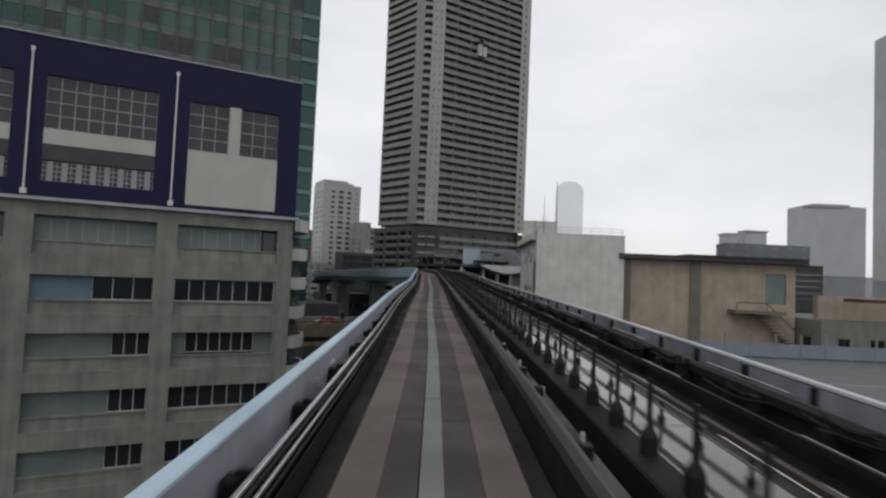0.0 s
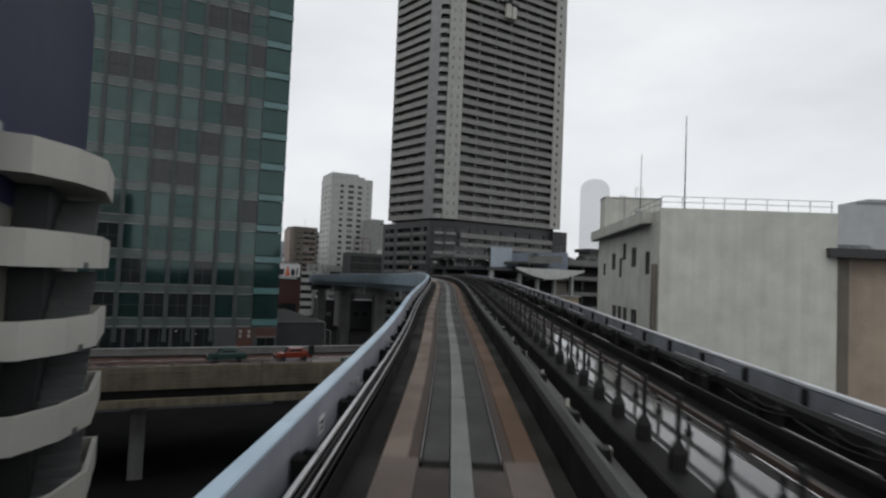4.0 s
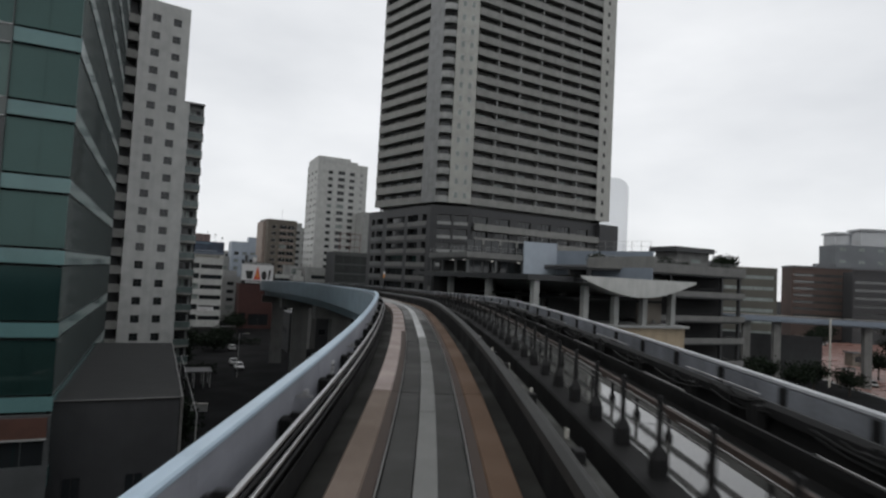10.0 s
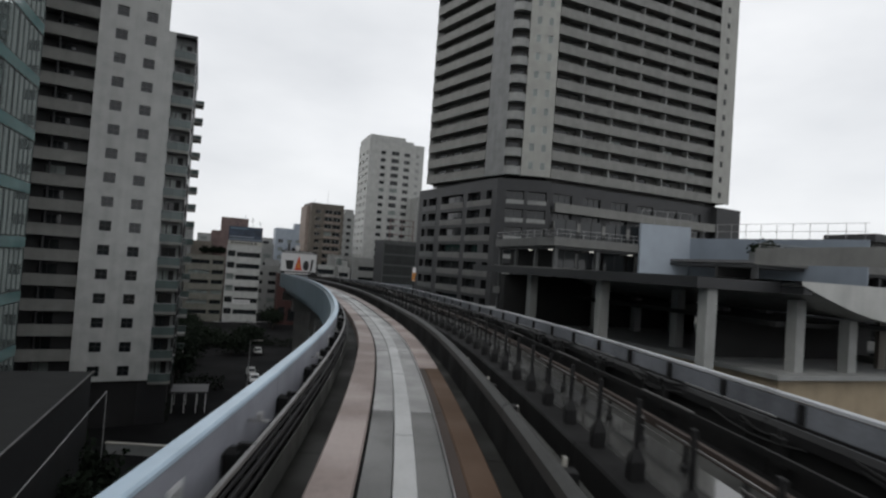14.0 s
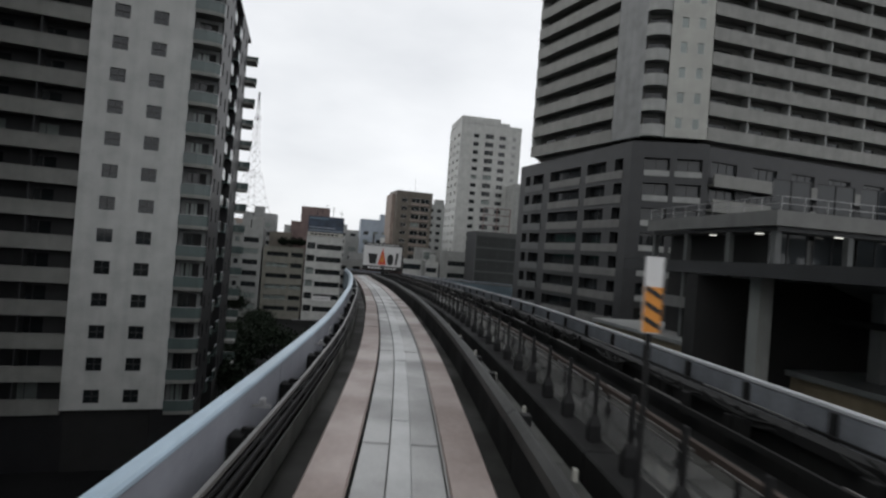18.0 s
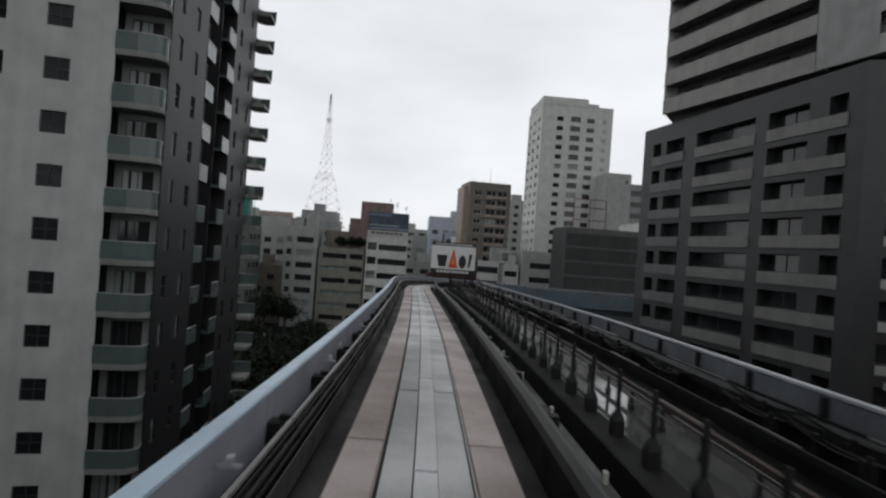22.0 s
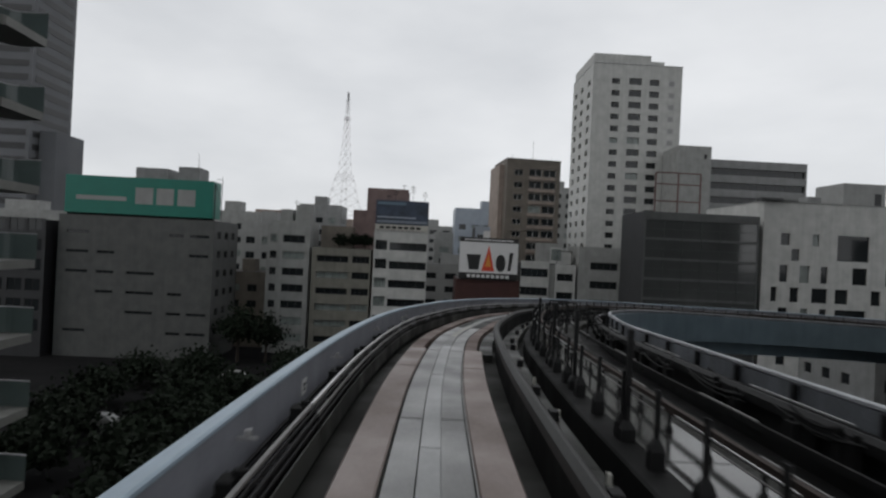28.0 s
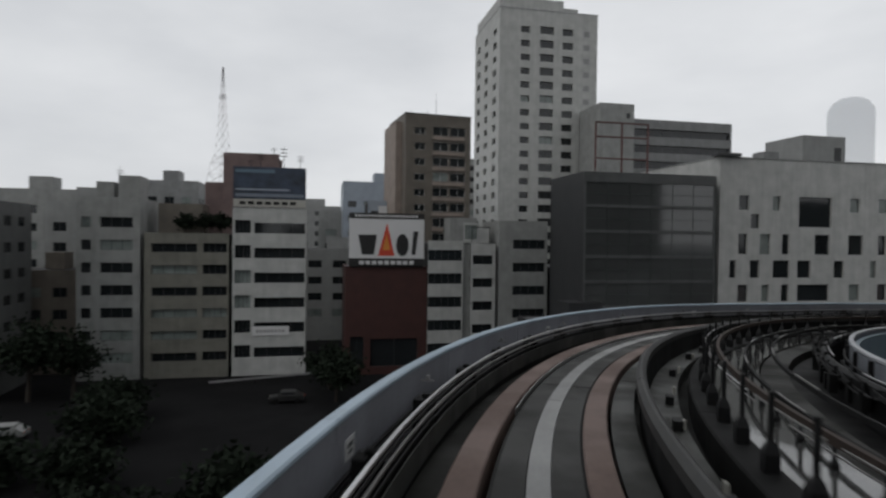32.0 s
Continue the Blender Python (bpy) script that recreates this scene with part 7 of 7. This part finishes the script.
so.f = [(20 * a_ + q_, 20 * a_ + (q_ + 1) % 20, 20 * a_ + 20 + (q_ + 1) % 20, 20 * a_ + 20 + q_) for a_ in range(5) for q_ in range(20)] + [tuple(100 + q_ for q_ in range(20))]
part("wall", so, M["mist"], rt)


o = far_tower(-247.0, 306.0, 26, 20, 120, "tall dark slab tower in the haze beyond the apartments", "haze_dark", 28, 3)
for k in range(26):
    block(o, "window_band", "dark", 1.0, 25.0, -0.1, 0.0, 14 + 4 * k, 15.8 + 4 * k)
    block(o, "window_band", "dark", 26.0, 26.1, 1.5, 18.5, 14 + 4 * k, 15.8 + 4 * k)
far_tower(-224.8, 321.5, 5, 14, 44, "lower wing of a slab tower in the haze", "haze_dark", 28, 0)

# lattice broadcasting tower
tt = thing("lattice_tower", "red and white lattice broadcasting tower fading into the mist", "tower", pose(-552, 925, 0))
HT = [(0, 38.0), (40, 24.0), (80, 15.0), (110, 10.0), (120, 7.0), (160, 4.2), (196, 2.6), (200, 2.4), (236, 0.8)]
for (z0, r0), (z1, r1_) in zip(HT, HT[1:]):
    so = Soup()
    for sx, sy in ((-1, -1), (1, -1), (1, 1), (-1, 1)):
        so.tube((sx * r0, sy * r0, z0), (sx * r1_, sy * r1_, z1), max(0.8, r0 * 0.1), None, 6)
    n_ = max(1, int((z1 - z0) / 12))
    for k in range(n_):
        for (ax, ay), (bx, by) in (((-1, -1), (1, -1)), ((1, -1), (1, 1)), ((1, 1), (-1, 1)), ((-1, 1), (-1, -1))):
            ra, rb2 = r0 + (r1_ - r0) * k / n_, r0 + (r1_ - r0) * (k + 1) / n_
            za, zb = z0 + (z1 - z0) * k / n_, z0 + (z1 - z0) * (k + 1) / n_
            so.tube((ax * ra, ay * ra, za), (bx * rb2, by * rb2, zb), 0.8, None, 5)
            so.tube((bx * ra, by * ra, za), (ax * rb2, ay * rb2, zb), 0.8, None, 5)
            so.tube((ax * rb2, ay * rb2, zb), (bx * rb2, by * rb2, zb), 0.45, None, 5)
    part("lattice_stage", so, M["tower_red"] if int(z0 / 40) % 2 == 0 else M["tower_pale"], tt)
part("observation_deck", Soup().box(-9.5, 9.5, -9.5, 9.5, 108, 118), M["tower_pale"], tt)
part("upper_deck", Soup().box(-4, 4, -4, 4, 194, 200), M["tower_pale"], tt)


# ---------- trees ----------
def tree(x, y, z, high, spread, seed, label):
    r = random.Random(seed)
    o = thing("tree", label, "tree", pose(x, y, z), "street trees")
    so = Soup().tube((0, 0, 0), (0.1, 0.05, high * 0.45), high * 0.03, high * 0.018)
    tips = []
    for i in range(7):
        w = i * 2.4 + r.random()
        p0 = Vector((0.1, 0.05, high * (0.28 + 0.03 * i)))
        p1 = p0 + Vector((math.cos(w) * spread * 0.6, math.sin(w) * spread * 0.6, high * (0.18 + 0.1 * r.random())))
        so.tube(p0, p1, high * 0.012, high * 0.005, 5)
        tips += [p0.lerp(p1, 0.6), p1]
    tips.append(Vector((0, 0, high * 0.8)))
    part("trunk", so, M["bark"], o)
    cr = Soup()
    for k in range(int(420 + 260 * spread)):
        t_ = r.choice(tips)
        p = t_ + Vector((r.gauss(0, 1), r.gauss(0, 1), r.gauss(0, 0.7))) * spread * 0.26
        a_ = Vector((r.gauss(0, 1), r.gauss(0, 1), r.gauss(0, 1))).normalized() * (0.2 + 0.04 * spread)
        b_ = a_.cross(Vector((r.gauss(0, 1), r.gauss(0, 1), r.gauss(0, 1)))).normalized() * (0.12 + 0.025 * spread)
        cr.quad(p - a_, p + b_, p + a_, p - b_)
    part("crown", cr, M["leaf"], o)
    return o


for k, (x, y, z, hgt, sp) in enumerate(((-121, 299.5, GROUND, 11.5, 4.2), (-117, 302.5, GROUND, 10, 3.8), (-84, 312, GROUND, 7, 3.2), (-88, 318, GROUND, 7, 3.4), (-40, 176, GROUND, 8, 3.0), (-36, 170, GROUND, 8, 2.8))):
    tree(x, y, z, hgt, sp, 20 + k, "dark leafy street tree beside the road")
for k, (u, v, hgt, sp) in enumerate(((2.5, 18, 2.0, 1.2), (6, 18, 1.6, 1.1), (9.5, 18, 2.2, 1.3), (13, 18, 1.7, 1.0), (17, 18, 2.1, 1.2), (20.5, 18, 1.6, 1.1), (32.2, 19.5, 3.6, 2.2))):
    p = pose(23.0, 176.5, 0, 0, 0, GRID) @ Vector((u, v, 18.1))
    tree(p.x, p.y, p.z, hgt, sp, 50 + k, "rounded bush on the parking roof" if hgt > 3 else "low planting on the parking roof")
for k, (x, y, hgt, sp) in enumerate(((60, 255, 7.5, 3.4), (66, 252, 8, 3.6), (72, 256, 8.5, 3.8), (78, 252, 7.5, 3.5), (84, 255, 8, 3.6), (89, 249, 7, 3.2), (113, 268, 20, 4.2), (118, 283, 9, 3.4), (150, 372, 11, 4.5), (170, 400, 12, 5.0))):
    tree(x, y, GROUND, hgt, sp, 120 + k, "dark leafy tree beside the paved square")
for k, (x, y) in enumerate(((-113, 318.5), (-110.5, 320), (-108.3, 321))):
    tree(x, y, 13.8, 3.4, 1.6, 70 + k, "bushy shrub on the roof terrace")

# street lamps, cars and markings far below
for k, (x, y) in enumerate(((-50, 226),)):
    o = thing("street_lamp", "slim grey street lamp by the road", "lamp", pose(x, y, GROUND), "street lamps")
    part("pole", Soup().tube((0, 0, 0), (0, 0, 9), 0.09, 0.06), M["pipe"], o)
    part("arm", Soup().tube((0, 0, 9), (1.6, 0, 9.3), 0.05), M["pipe"], o)
    part("head", Soup().box(1.3, 2.1, -0.15, 0.15, 9.2, 9.35), M["panel"], o)
for k, (x, y, t_, paint, lab) in enumerate(((-66, 264, 118, "panel_grey", "silver car in the street below"), (-52.6, 234.4, 118, "sign_white", "white car in the street below"), (-92, 309, 28, "sign_black", "black car in the street below"), (-56, 240, 118, "panel_grey", "silver car in the street below"), (131, 296, 60, "sign_white", "white car on the paved square"), (106, 266, 70, "panel_grey", "silver car beside the paved square"), (110, 257, 70, "sign_white", "white car beside the paved square"), (52, 108, 10, "sign_white", "white car in the yard"), (56, 112, 10, "panel_grey", "silver car in the yard"), (60, 109, 10, "sign_white", "white car in the yard"))):
    vehicle(x, y, GROUND, t_, paint, lab)
for u, v, paint, lab in ((4.6, 11.6, "car_red", "red car on the road bridge"), (-3.2, 11.7, "car_green", "dark green car on the road bridge"), (11.8, 7.0, "car_green", "dark green car on the road bridge")):
    p = pose(-22.0, 105.5, 0, 0, 0, GRID) @ Vector((u, v, 2.42))
    vehicle(p.x, p.y, p.z, GRID, paint, lab)

# small things in the side street by the apartments
sh = lot("cycle_shelter", -54.5, 211.5, "small dark shelter on white posts in the side street", "shelter")
block(sh, "roof", "roof_dark", 0, 5.0, 0, 5.5, -5.2, -4.95)
for x in (0.3, 1.9, 3.5, 4.7):
    for y in (0.3, 5.2):
        block(sh, "post", "sign_white", x - 0.06, x + 0.06, y - 0.06, y + 0.06, GROUND, -5.2)
yw = lot("yard_wall", -50.8, 193.9, "pale low yard wall with a flat coping", "wall", 10)
block(yw, "panel", "panel_grey", 0, 8.2, 0, 0.3, GROUND, -6.9)
block(yw, "coping", "panel", -0.1, 8.3, -0.08, 0.38, -6.9, -6.75)


def hedge(x, y, length, depth, high, turn, seed, label):
    """A clipped row of shrubs: stems under a mass of small leaves."""
    r = random.Random(seed)
    o = thing("hedge", label, "hedge", pose(x, y, GROUND, 0, 0, turn), "hedges")
    so, cr = Soup(), Soup()
    for k in range(int(length)):
        so.tube((k + 0.5, depth / 2, 0), (k + 0.5 + r.uniform(-0.2, 0.2), depth / 2, high * 0.7), 0.05, 0.02, 5)
    for k in range(int(90 * length)):
        u = r.random() * length
        h_ = high * (0.75 + 0.25 * math.sin(u * 1.7 + seed) * r.random())
        p = Vector((u, r.random() * depth, 0.15 + r.random() * h_))
        a_ = Vector((r.gauss(0, 1), r.gauss(0, 1), r.gauss(0, 1))).normalized() * 0.2
        b_ = a_.cross(Vector((r.gauss(0, 1), r.gauss(0, 1), r.gauss(0, 1)))).normalized() * 0.12
        cr.quad(p - a_, p + b_, p + a_, p - b_)
    part("stems", so, M["bark"], o)
    part("foliage", cr, M["leaf"], o)


hedge(-58, 204, 7, 3.0, 3.2, 28, 5, "dark overgrown hedge beside the yard wall")
hedge(-62, 224, 8, 2.4, 2.8, 28, 6, "dark hedge by the apartment entrance")
hedge(-84, 277, 20, 2.0, 2.4, 8, 7, "long dark hedge along the street")
kb = lot("road_barrier", -104.3, 313.0, "long pale crash barrier along the far kerb", "barrier", 43)
block(kb, "beam", "pipe", 0, 30, 0, 0.12, -7.4, -7.1)
for x in steps(0.5, 29.5, 2.9):
    block(kb, "post", "steel", x - 0.06, x + 0.06, 0.13, 0.25, GROUND, -7.1)
for k, (x, y) in enumerate(((-64, 228), (-68, 236), (-73, 244))):
    tree(x, y, GROUND, 7.5 + k, 3.0, 90 + k, "dark leafy tree by the apartments")
# trees added to darken the ground between the guideway and the far street
wood = random.Random(5)
for k, (x, y) in enumerate(((-86, 251), (-91, 255), (-88, 262), (-95, 263), (-97, 270), (-103, 272), (-101, 279), (-109, 281), (-94, 246), (-101, 253), (-107, 259), (-112, 268), (-116, 276), (-80, 246), (-76, 252), (-83, 270), (-92, 280), (-99, 289), (-106, 295), (-72, 262), (-78, 280))):
    tree(x + wood.uniform(-1.5, 1.5), y + wood.uniform(-1.5, 1.5), GROUND, 4.2 + wood.uniform(0, 2.0), 3.4 + wood.uniform(0, 0.8), 120 + k, "low dark broad-leaved tree added to darken the street")
for x, y, t_ in ((-106.4, 260.4, 30), (-112.4, 287.0, 30)):
    vehicle(x, y, GROUND, t_, "panel_grey", "silver car on the street beside the added trees")
